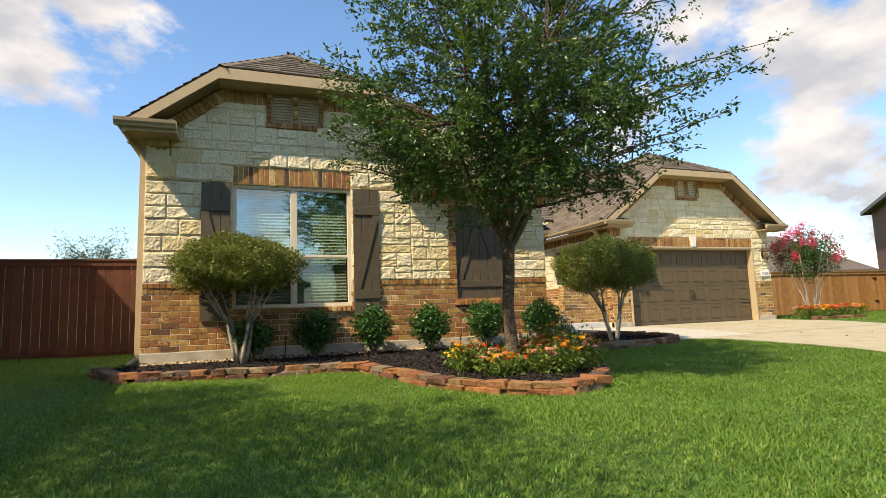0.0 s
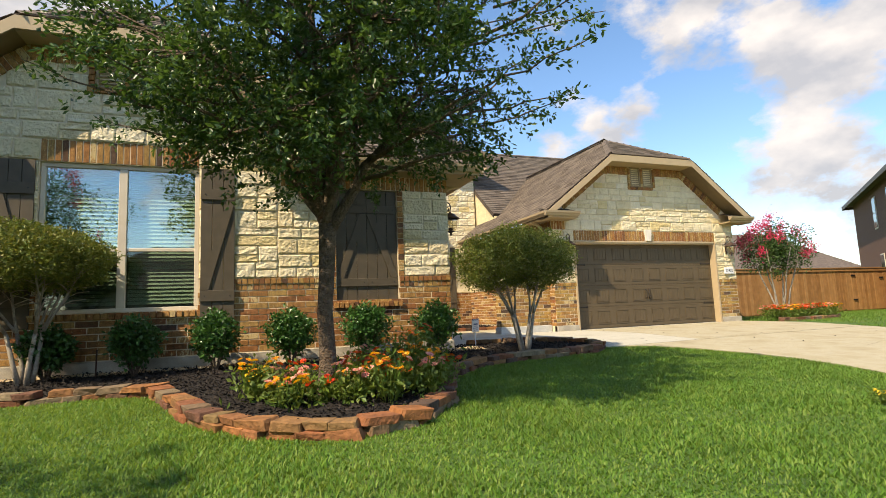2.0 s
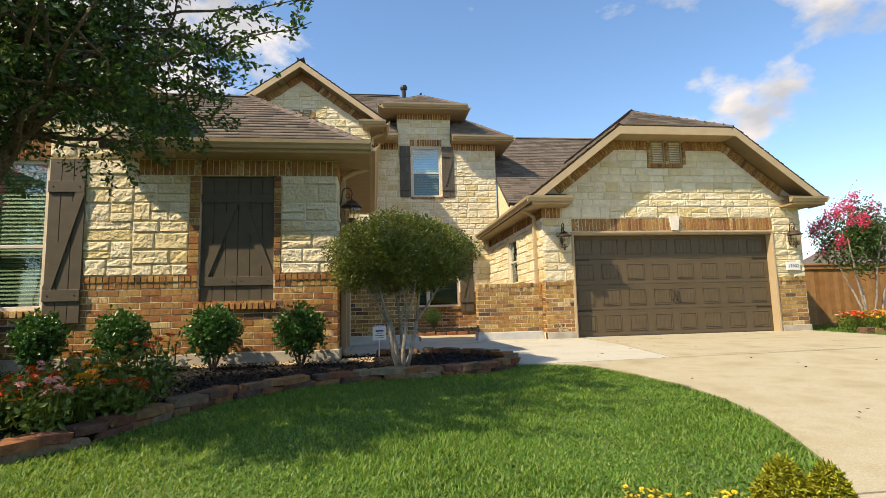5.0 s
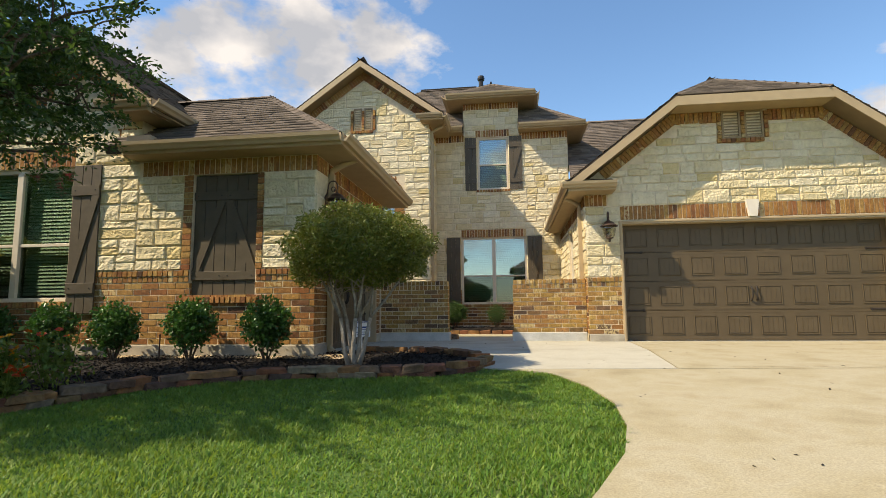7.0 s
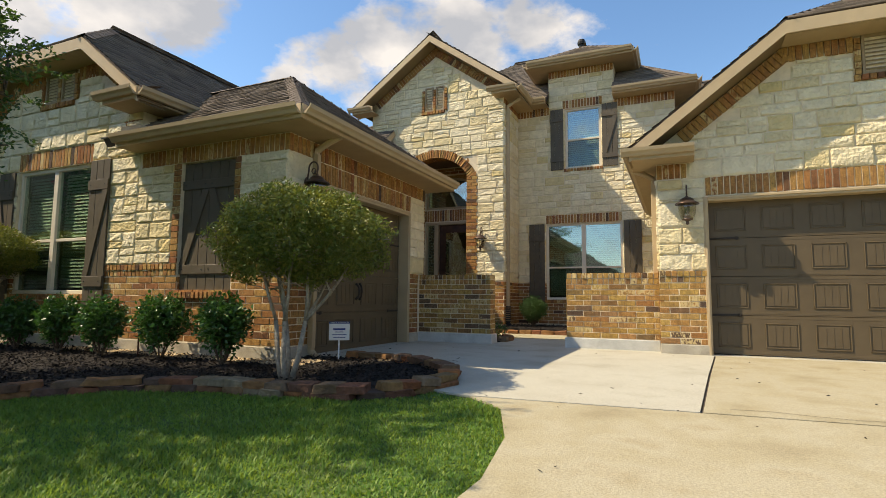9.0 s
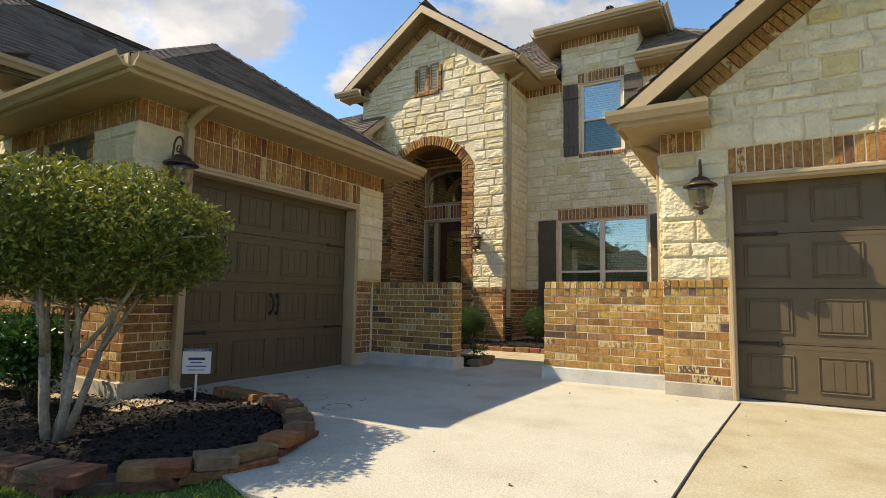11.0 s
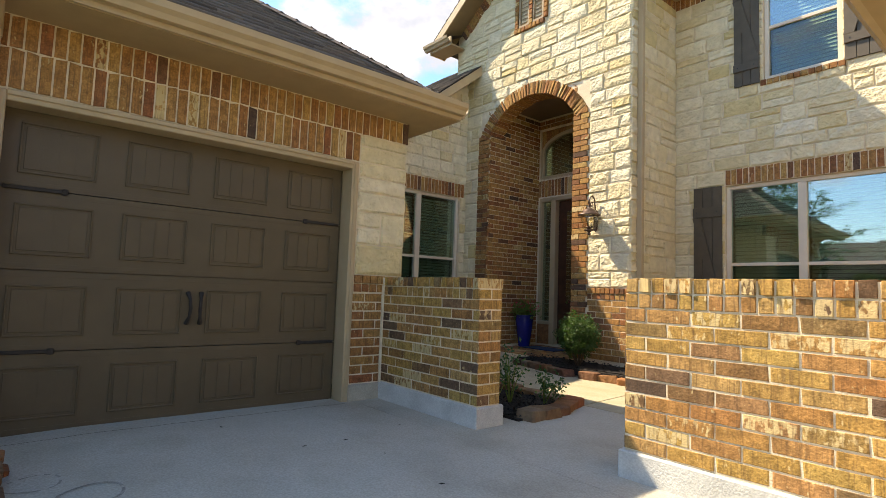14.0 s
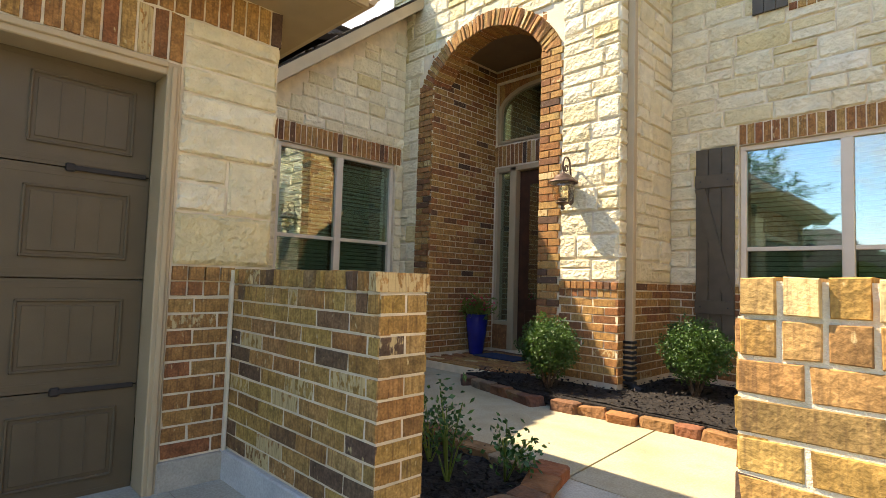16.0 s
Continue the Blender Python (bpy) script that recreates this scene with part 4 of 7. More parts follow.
# front block, facing the lawn
WA = frame_of(-1.48, 8.8, 1, 0)
wa = [(1.22, 3.065, 1.12, 3.07)]                      # living room window
wb = [(4.93, 5.88, 1.16, 2.87)]                       # shuttered window
wall_a = slab("wall_south", WA, 0, 6.72, 0.2, 3.10, wa + wb, label="front wall of cream split-face limestone over a brown brick wainscot")
br, st = [], []
band = [(1.22, 3.065, 3.07, 3.36), (4.8, 4.93, 1.53, 2.87), (5.88, 5.97, 1.53, 2.87), (4.1, 6.72, 2.87, 3.09)]
rakeA = lambda u, z: z < 4.60 and z < 3.81 + 0.76 * min(u, 4.31 - u) - 0.05
running(br, WA, 0, 6.72, 0.52, ZW - 0.172, wa + wb)
header_cap(br, WA, 0, 1.2, ZW)
header_cap(br, WA, 3.08, 4.92, ZW)
header_cap(br, WA, 5.89, 6.73, ZW)
upright(br, WA, 1.22, 3.065, 3.07, 3.36)
running(br, WA, 4.8, 4.925, ZW, 2.87, proud=0.016)
running(br, WA, 5.885, 5.97, ZW, 2.87, proud=0.016)
upright(br, WA, 4.14, 6.73, 2.87, 3.085)
upright(br, WA, 1.16, 3.12, 1.03, 1.12, 0.05, 0.2)
upright(br, WA, 4.88, 5.93, 1.07, 1.16, 0.05, 0.2)
ashlar(st, WA, 0, 4.1, ZW, 3.10, wa + wb + band)
ashlar(st, WA, 4.1, 6.72, ZW, 2.87, wa + wb + band)
gable_a = tagged(part("wall_south_gable", prism(bmesh.new(), [(-1.48, 3.10), (2.62, 3.10), (2.62, 3.97), (1.79, 4.60), (-0.45, 4.60), (-1.48, 3.81)], 8.8, 9.0), M_MORTAR),
                 "limestone gable above the large front window", "wall", kind="structure")
bg, sg = [], []
vent = [(1.72, 2.62, 4.02, 4.6)]
ashlar(sg, WA, 0, 4.1, 3.10, 4.62, band + vent, ok=rakeA)


def rake_band(out, W, a, b, wid=0.2, proud=0.03):
    """Bricks on end along a sloping edge; a, b: (u, z) of its upper edge."""
    n = max(1, round(math.dist(a, b) / SOLDIER))
    ang = math.atan2(b[1] - a[1], b[0] - a[0])
    for i in range(n):
        f = (i + 0.5) / n
        cu, cz = a[0] + (b[0] - a[0]) * f, a[1] + (b[1] - a[1]) * f
        s = wid / 2
        cu, cz = cu + math.sin(ang) * s, cz - math.cos(ang) * s
        out.append(W @ Matrix.Translation((cu, 0.03 - proud, cz)) @ Matrix.Rotation(-ang, 4, 'Y') @ Matrix.Diagonal((SOLDIER - 0.011, 0.06, wid - 0.01, 1)))


rake_band(bg, WA, (0.34, 4.07), (1.03, 4.59))
rake_band(bg, WA, (3.27, 4.59), (3.80, 4.19))
upright(bg, WA, 1.06, 1.73, 4.38, 4.60, 0.03)
upright(bg, WA, 2.62, 3.24, 4.38, 4.60, 0.03)
upright(bg, WA, 0.05, 0.46, 3.46, 3.70)
upright(bg, WA, 3.70, 4.09, 3.46, 3.70)
set_pieces(wall_a, "brick", br, BRICK_ME, (4.4, 8.8), joined=M_BRICK_J)
set_pieces(wall_a, "stone", st, STONE_ME, (3.0, 8.8), joined=M_STONE_J)
set_pieces(gable_a, "brick", bg, BRICK_ME, (1, 8.8), joined=M_BRICK_J)
set_pieces(gable_a, "stone", sg, STONE_ME, (1, 8.8), joined=M_STONE_J)
base_strip(WA, 0, 6.745, 0.15, 0.513)
# hidden sides of the front block
WW = frame_of(-1.48, 16.0, 0, -1)
slab("wall_west", WW, 0, 7.0, 0.2, 3.75, label="side wall of the house, seen edge on", mat=M_STONE_J)
slab("wall_gable_return", frame_of(2.62, 9.0, 0, 1), 0, 3.4, 3.0, 3.72, mat=M_STONE_J, label="short return wall under the gable eave")

# side garage wall, facing the driveway
WS = frame_of(5.24, 8.8, 0, 1)
ds = [(0.54, 3.10, 0.30, 2.56)]
wall_s = slab("wall_side_garage", WS, 0.2, 3.70, 0.2, 3.10, ds, label="limestone and brick wall around the side garage door")
br, st = [], []
running(br, WS, 0, 0.48, 0.52, ZW - 0.172, shift=1)
header_cap(br, WS, 0.0, 0.48, ZW)
running(br, WS, 3.16, 3.50, 0.52, ZW - 0.172)
header_cap(br, WS, 3.16, 3.50, ZW)
ashlar(st, WS, -0.01, 0.48, ZW, 2.87, big=1.2)
ashlar(st, WS, 3.16, 3.71, ZW, 2.87, big=1.25)
upright(br, WS, 0.0, 3.72, 2.87, 3.085, 0.008)
upright(br, WS, 0.48, 3.16, 2.60, 2.865, 0.008)
set_pieces(wall_s, "brick", br, BRICK_ME, (5.24, 11), joined=M_BRICK_J)
set_pieces(wall_s, "stone", st, STONE_ME, (5.24, 11), joined=M_STONE_J)
base_strip(WS, 0, 3.5, 0.15, 0.515, holes=[(0.48, 3.14, 0, 1)])
slab("wall_garage_back", frame_of(5.03, 12.5, -1, 0), 0, 2.73, 0.2, 3.10, mat=M_STONE_J, label="rear wall of the side garage")

# west wing, facing the courtyard
WV = frame_of(2.3, 12.5, 0, 1)
dv = [(1.52, 3.33, 1.1, 3.13)]
wall_v = slab("wall_courtyard_west", WV, 0, 3.47, 0.2, 3.4, dv, label="limestone courtyard wall with a twin window")
gv = part("wall_courtyard_gable", prism(bmesh.new(), [(0, 3.4), (3.47, 3.4), (3.47, RW(15.97) - 0.2), (0.85, 3.5)], 0, 0.2), M_MORTAR)
gv.matrix_basis = WV
tagged(gv, "sloping top of the limestone courtyard wall", "wall", kind="structure")
br, st = [], []
lv = [(1.42, 3.42, 3.13, 3.38)]
ashlar(st, WV, 0, 3.47, ZW, 6.0, dv + lv, ok=lambda u, z: z < RW(12.5 + u) - 0.18, big=0.95)
running(br, WV, 0, 3.47, 0.52, ZW, dv)
upright(br, WV, 1.42, 3.42, 3.13, 3.38)
set_pieces(wall_v, "brick", br, BRICK_ME, (2.3, 16), joined=M_BRICK_J)
set_pieces(wall_v, "stone", st, STONE_ME, (2.3, 15), joined=M_STONE_J)

# entry front with its arch
WE = frame_of(1.95, 15.97, 1, 0)
EL, EC, ER = 3.73, 1.87, 0.90       # length, centre and half width of the arch
SPR, CRN = 4.22, 4.70               # spring and crown
arch_r = (ER ** 2 + (CRN - SPR) ** 2) / (2 * (CRN - SPR))
arch_c = CRN - arch_r
arch_a = math.asin(ER / arch_r)


def arch_line(r, n=16):
    return [(EC + r * math.sin(-arch_a + 2 * arch_a * i / n), arch_c + r * math.cos(-arch_a + 2 * arch_a * i / n)) for i in range(n + 1)]


apex_u = EX - 1.95
topz = lambda u: EZ - 0.2 - ES * abs(u - apex_u)
wall_e = tagged(part("wall_entry", prism(bmesh.new(), [(0, 0.3), (EC - ER, 0.3)] + arch_line(arch_r) + [(EC + ER, 0.3), (EL, 0.3), (EL, topz(EL)), (apex_u, EZ - 0.2), (0, topz(0))], 0, 0.3), M_MORTAR, m=WE),
                "tall limestone entry gable with a brick arch", "wall", kind="structure")
WE_I = WE.inverted()
br, st = [], []
hole_e = [(EC - ER - 0.28, EC + ER + 0.28, 0, SPR)]
ve = [(1.52, 2.22, 5.86, 6.62)]
in_arch = lambda u, z: math.hypot(u - EC, z - arch_c) < arch_r + 0.24 and abs(u - EC) < ER + 0.28
ashlar(st, WE, 0, EL, ZW, SPR, hole_e)
ashlar(st, WE, 0, EL, SPR, 7.7, ve, ok=lambda u, z: z < topz(u) - 0.06 and math.hypot(u - EC, z - arch_c) > arch_r + 0.1)
running(br, WE, 0, EL, 0.52, ZW - 0.172, hole_e)
header_cap(br, WE, EC + ER + 0.28, EL, ZW)
running(br, WE, EC - ER - 0.28, EC - ER, 0.5, SPR, proud=0.022)
running(br, WE, EC + ER, EC + ER + 0.28, 0.5, SPR, proud=0.022)
n = 40
for i in range(n):
    a = -arch_a * 1.12 + 2 * arch_a * 1.12 * (i + 0.5) / n
    r = arch_r + 0.1
    br.append(WE @ Matrix.Translation((EC + r * math.sin(a), 0.135, arch_c + r * math.cos(a))) @ Matrix.Rotation(a, 4, 'Y') @ Matrix.Diagonal((0.054, 0.33, 0.215, 1)))
rake_band(br, WE, (0.1, topz(0.1)), (apex_u, EZ - 0.2))
rake_band(br, WE, (apex_u, EZ - 0.2), (EL - 0.1, topz(EL - 0.1)))
set_pieces(wall_e, "brick", [WE_I @ m for m in br], BRICK_ME, (1.0, 0), joined=M_BRICK_J)
set_pieces(wall_e, "stone", [WE_I @ m for m in st], STONE_ME, (3, 0), joined=M_STONE_J)
# entry returns and porch
WR = frame_of(5.68, 15.97, 0, 1)
wall_er = slab("wall_entry_return", WR, 0.3, 1.23, 0.2, 6.2, label="side of the entry block in limestone over brick")
br, st = [], []
running(br, WR, 0, 1.23, 0.52, ZW)
ashlar(st, WR, -0.01, 1.23, ZW, 5.9)
upright(br, WR, 0, 1.23, 5.9, 6.1)
set_pieces(wall_er, "brick", br, BRICK_ME, (5.68, 16), joined=M_BRICK_J)
set_pieces(wall_er, "stone", st, STONE_ME, (5.68, 16), joined=M_STONE_J)
PX0, PX1, PY = 1.95 + EC - ER + 0.003, 1.95 + EC + ER - 0.003, 17.3
for nm, W, L in (("wall_porch_west", frame_of(PX0, 16.27, 0, 1), PY - 16.27), ("wall_porch_east", frame_of(PX1, PY, 0, -1), PY - 16.27)):
    w = slab(nm, W, 0, L, 0.3, 4.9, label="brown brick side wall of the porch")
    br = []
    running(br, W, -0.3 if nm.endswith("west") else 0, L if nm.endswith("west") else L + 0.3, 0.5, 4.75)
    set_pieces(w, "brick", br, BRICK_ME, (PX0, 16.3), limit=250, joined=M_BRICK_J)
WP = frame_of(PX0, PY, 1, 0)
PL = PX1 - PX0
dp = [(0.03, 1.55, 0.5, 3.24), (0.03, 1.55, 3.62, 4.55)]
wall_p = slab("wall_porch_back", WP, 0, PL, 0.3, 4.9, dp, label="brick wall around the front door")
br = []
running(br, WP, 0, PL, 0.5, 4.75, [(0.0, 1.58, 0.4, 4.6)])
upright(br, WP, 0.0, 1.6, 3.26, 3.58)
set_pieces(wall_p, "brick", br, BRICK_ME, (4, 17), joined=M_BRICK_J)
# flat dark brown slab in place of a brick vault
tagged(part("porch_ceiling", boxes((PX0 - 0.2, PX1 + 0.2, 15.99, PY, 4.78, 4.88)), M_PORCH), "plain dark brown porch ceiling", "ceiling", kind="structure")

# two-storey wall behind the courtyard
WD = frame_of(5.68, 17.2, 1, 0)
dd = [(0.73, 2.58, 1.12, 3.03), (1.235, 2.12, 4.42, 5.98)]
wall_d = slab("wall_courtyard_north", WD, 0, 3.82, 0.2, 6.1, dd, label="two-storey limestone wall with twin windows above each other")
br, st = [], []
ld = [(0.73, 2.58, 3.03, 3.25), (1.2, 2.15, 5.98, 6.16)]
ashlar(st, WD, 0, 3.82, ZW, 5.87, dd + ld)
running(br, WD, 0, 3.82, 0.52, ZW, dd)
upright(br, WD, 0.73, 2.58, 3.03, 3.25)
upright(br, WD, 0, 0.85, 5.87, 6.08)
upright(br, WD, 2.45, 3.82, 5.87, 6.08)
upright(br, WD, 1.2, 2.16, 4.34, 4.42, 0.045, 0.15)
upright(br, WD, 0.68, 2.63, 1.03, 1.12, 0.045, 0.15)
set_pieces(wall_d, "brick", br, BRICK_ME, (7, 17), joined=M_BRICK_J)
set_pieces(wall_d, "stone", st, STONE_ME, (7, 17), joined=M_STONE_J)
slab("wall_upper_east", frame_of(9.5, 17.4, 0, 1), 0, 6, 3.0, 6.1, mat=M_STONE_J, label="upper side wall above the garage roof")
WT = frame_of(6.5, 17.2, 1, 0)
wall_t = slab("wall_window_tower", WT, 0, 1.62, 6.1, 7.05, label="limestone tower above the upper window")
br, st = [], []
ashlar(st, WT, 0, 1.62, 5.875, 6.83, [(0.36, 1.34, 5.8, 6.2)])
upright(br, WT, 0.36, 1.34, 5.99, 6.2)
upright(br, WT, 0, 1.62, 6.83, 7.03)
set_pieces(wall_t, "brick", br, BRICK_ME, (7, 17), joined=M_BRICK_J)
set_pieces(wall_t, "stone", st, STONE_ME, (7, 17), joined=M_STONE_J)
for x, u in ((6.5, -1), (8.12, 1)):
    slab("wall_tower_side", frame_of(x, 17.4 if u > 0 else 18.75, 0, u), 0, 1.35, 5.9, 7.05, mat=M_STONE_J, label="side of the window tower")

# two-car garage
WG = frame_of(9.22, 12.07, 1, 0)
dg = [(0.63, 5.21, 0.3, 2.54)]
wall_g = slab("wall_garage_front", WG, 0, 5.92, 0.2, 3.10, dg, label="limestone garage front over brick piers")
gg = tagged(part("wall_garage_gable", prism(bmesh.new(), [(9.22, 3.10), (15.14, 3.10), (15.14, 3.24), (13.43, 4.56), (10.85, 4.56), (9.22, 3.30)], 12.07, 12.27), M_MORTAR),
            "limestone gable above the wide garage door", "wall", kind="structure")
br, st, bg, sg = [], [], [], []
running(br, WG, 0, 0.63, 0.50, ZW - 0.172, dg)
running(br, WG, 5.27, 5.92, 0.50, ZW - 0.172, dg)
header_cap(br, WG, 0, 0.63, ZW)
header_cap(br, WG, 5.27, 5.92, ZW)
upright(br, WG, 0.63, 5.24, 2.58, 2.84, 0.008)
ashlar(st, WG, 0, 5.92, ZW, 3.10, dg + [(0.63, 5.24, 2.5, 2.84), (0, 0.4, 2.84, 3.1)])
upright(br, WG, 0, 0.4, 2.85, 3.07)
vg = [(2.42, 3.3, 3.95, 4.56)]
rakeG = lambda u, z: z < 4.56 and z < 3.30 + 0.77 * min(u, 5.85 - u) - 0.06
ashlar(sg, WG, 0, 5.92, 3.10, 4.56, vg, ok=rakeG)
rake_band(bg, WG, (0.28, 3.51), (1.62, 4.545))
rake_band(bg, WG, (4.22, 4.545), (5.58, 3.49))
upright(bg, WG, 1.62, 2.42, 4.34, 4.55, 0.03)
upright(bg, WG, 3.3, 4.24, 4.34, 4.55, 0.03)
set_pieces(wall_g, "brick", [m for m in br if m.translation.z < 1.6], GOLD_ME, (9.3, 12), 150, joined=M_GOLD_BRICK_J)
set_pieces(wall_g, "brick", [m for m in br if m.translation.z >= 1.6], BRICK_ME, (9.3, 12), 150, joined=M_BRICK_J)
set_pieces(wall_g, "stone", st, STONE_ME, (9.3, 12), joined=M_STONE_J)
set_pieces(gg, "brick", bg, BRICK_ME, (11, 12), joined=M_BRICK_J)
set_pieces(gg, "stone", sg, STONE_ME, (11, 12), joined=M_STONE_J)
base_strip(WG, 0, 0.63, 0.2, 0.50)
base_strip(WG, 5.27, 5.95, 0.2, 0.50)
WGW = frame_of(9.22, 17.2, 0, -1)
dgw = [(2.2, 3.1, 1.6, 2.75)]
wall_gw = slab("wall_garage_west", WGW, 0, 4.93, 0.2, 3.10, dgw, label="limestone side wall of the garage with a small window")
br, st = [], []
running(br, WGW, 0, 5.13, 0.5, ZW, dgw)
ashlar(st, WGW, 0, 5.14, ZW, 2.86, dgw)
upright(br, WGW, 0, 5.13, 2.86, 3.07)
set_pieces(wall_gw, "brick", br, BRICK_ME, (9.2, 12), joined=M_BRICK_J)
set_pieces(wall_gw, "stone", st, STONE_ME, (9.2, 12), joined=M_STONE_J)
slab("wall_garage_east", frame_of(15.14, 12.27, 0, 1), 0, 5, 0.2, 3.10, mat=M_STONE_J, label="far side wall of the garage")


# low brick walls beside the walk
def low_wall(name, x0, x1, y0, near, end):
    W = frame_of(x0, y0, 1, 0)
    L, T, H = x1 - x0, 0.24, 1.52
    w = slab(name, W, 0, L, 0.3, H - 0.086, thick=T, label="low brown brick courtyard wall with a rowlock cap")
    br = []
    running(br, W, 0, L, 0.53, H - 0.172)
    upright(br, W, 0, L, H - 0.172, H - 0.086, 0.008)
    WB = frame_of(x1, y0 + T, -1, 0)
    running(br, WB, 0, L, 0.53, H - 0.086)
    if end > 0:
        running(br, frame_of(x1, y0, 0, 1), 0, T, 0.53, H - 0.086, shift=1)
    else:
        running(br, frame_of(x0, y0 + T, 0, -1), 0, T, 0.53, H - 0.086, shift=1)
    n = round(L / SOLDIER)
    for i in range(n):
        a, b = i * L / n + 0.006, (i + 1) * L / n - 0.006
        lay(br, W, a, b, H - 0.08, H + pick.uniform(-0.002, 0.002), 0.013, T + 0.026)
    part("mortar_bed", boxes((x0 + 0.012, x1 - 0.012, y0 + 0.002, y0 + T - 0.002, H - 0.086, H - 0.008)), M_MORTAR, w)
    set_pieces(w, "brick", br, GOLD_ME, near, limit=300, joined=M_GOLD_BRICK_J)
    fb = part("foundation", boxes((x0 - (0.03 if end < 0 else 0), x1 + (0.03 if end > 0 else 0), y0 - 0.03, y0 + T + 0.03, 0.28, 0.525), bevel=0.008), M_BASE_PAINT)
    tagged(fb, "grey concrete footing under the low wall", "foundation", kind="structure")


low_wall("wall_low_west", 5.24, 6.595, 12.3, (6.4, 12.2), 1)
tagged(part("wall_joint_sealant", boxes((5.245, 5.275, 12.272, 12.292, 0.50, 1.515), bevel=0.004), M_MORTAR), "pale mortar joint between pier and low wall", "joint", kind="structure")
low_wall("wall_low_east", 7.855, 9.21, 12.3, (8.0, 12.2), -1)


# ---- windows, doors and fittings ----
SLAT = {}


def blind(parent, W, u0, u1, z0, z1, depth):
    w = round(u1 - u0, 3)
    if w not in SLAT:
        bm = boxes((-w / 2, w / 2, -0.024, 0.024, -0.0015, 0.0015))
        bmesh.ops.rotate(bm, verts=bm.verts, matrix=Matrix.Rotation(radians(66), 3, 'X'))
        me = bpy.data.meshes.new("slat")
        bm.to_mesh(me)
        bm.free()
        me.materials.append(M_BLIND)
        SLAT[w] = me
    z = z1 - 0.06
    while z > z0 + 0.03:
        part("slat", SLAT[w], M_BLIND, parent, m=W @ Matrix.Translation(((u0 + u1) / 2, depth, z)))
        z -= 0.052


def window_unit(name, W, u0, u1, z0, z1, cols, label, meet=0.5, blinds=True):
    """A hung window: vinyl frame, sashes, panes, blind and a dark box for the unseen interior."""
    win = thing(name, label, "window", kind="structure")
    fr, dp = 0.055, 0.07
    bm = boxes((u0 + 0.002, u1 - 0.002, dp - 0.03, dp + 0.05, z1 - fr, z1 - 0.002), (u0 + 0.002, u1 - 0.002, dp - 0.04, dp + 0.05, z0 + 0.002, z0 + fr),
               (u0 + 0.002, u0 + fr, dp - 0.03, dp + 0.05, z0 + fr, z1 - fr), (u1 - fr, u1 - 0.002, dp - 0.03, dp + 0.05, z0 + fr, z1 - fr), bevel=0.005)
    part("window_frame", bm, M_VINYL, win, m=W)
    w = (u1 - u0) / cols
    for i in range(cols):
        a, b = u0 + i * w, u0 + (i + 1) * w
        a2, b2 = (a + fr if i == 0 else a + 0.05), (b - fr if i == cols - 1 else b - 0.05)
        if i:
            part("mullion", boxes((a - 0.05, a + 0.05, dp - 0.03, dp + 0.05, z0 + fr, z1 - fr), bevel=0.005), M_VINYL, win, m=W)
        zm = z0 + (z1 - z0) * meet
        if meet:
            part("meeting_rail", boxes((a2, b2, dp - 0.012, dp + 0.04, zm - 0.022, zm + 0.022), bevel=0.004), M_VINYL, win, m=W)
        for c, d, y in (((z0 + fr, zm - 0.022, dp + 0.02), (zm + 0.022, z1 - fr, dp + 0.006)) if meet else ((z0 + fr, z1 - fr, dp),)):
            p = part("pane", boxes((a2, b2, y, y + 0.004, c, d)), M_SCREENED if meet and c < zm - 0.1 else M_GLASS, win, m=W)
            p.visible_shadow = False
        if blinds:
            blind(win, W, a2 + 0.01, b2 - 0.01, z0 + fr, z1 - fr, dp + 0.10)
    # added box, dark inside, stands in for the unlit interior and stops light leaks
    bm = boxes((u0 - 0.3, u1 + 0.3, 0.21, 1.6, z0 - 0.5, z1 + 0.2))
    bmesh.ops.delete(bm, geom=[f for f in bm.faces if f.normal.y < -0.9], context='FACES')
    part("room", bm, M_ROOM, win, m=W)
    return win


window_unit("window_1", WA, 1.22, 3.065, 1.12, 3.07, 2, "almond vinyl twin hung window with white blinds", 0.42)
window_unit("window_2", WD, 0.73, 2.58, 1.12, 3.03, 2, "almond vinyl twin hung window facing the courtyard", 0.42)
window_unit("window_3", WD, 1.235, 2.12, 4.42, 5.98, 1, "almond vinyl upper window with half drawn blinds", 0.48)
window_unit("window_4", WV, 1.52, 3.33, 1.1, 3.13, 2, "almond vinyl twin window in the courtyard side wall", 0.44)
window_unit("window_5", WGW, 2.2, 3.1, 1.6, 2.75, 1, "small window in the garage side wall", 0.5)


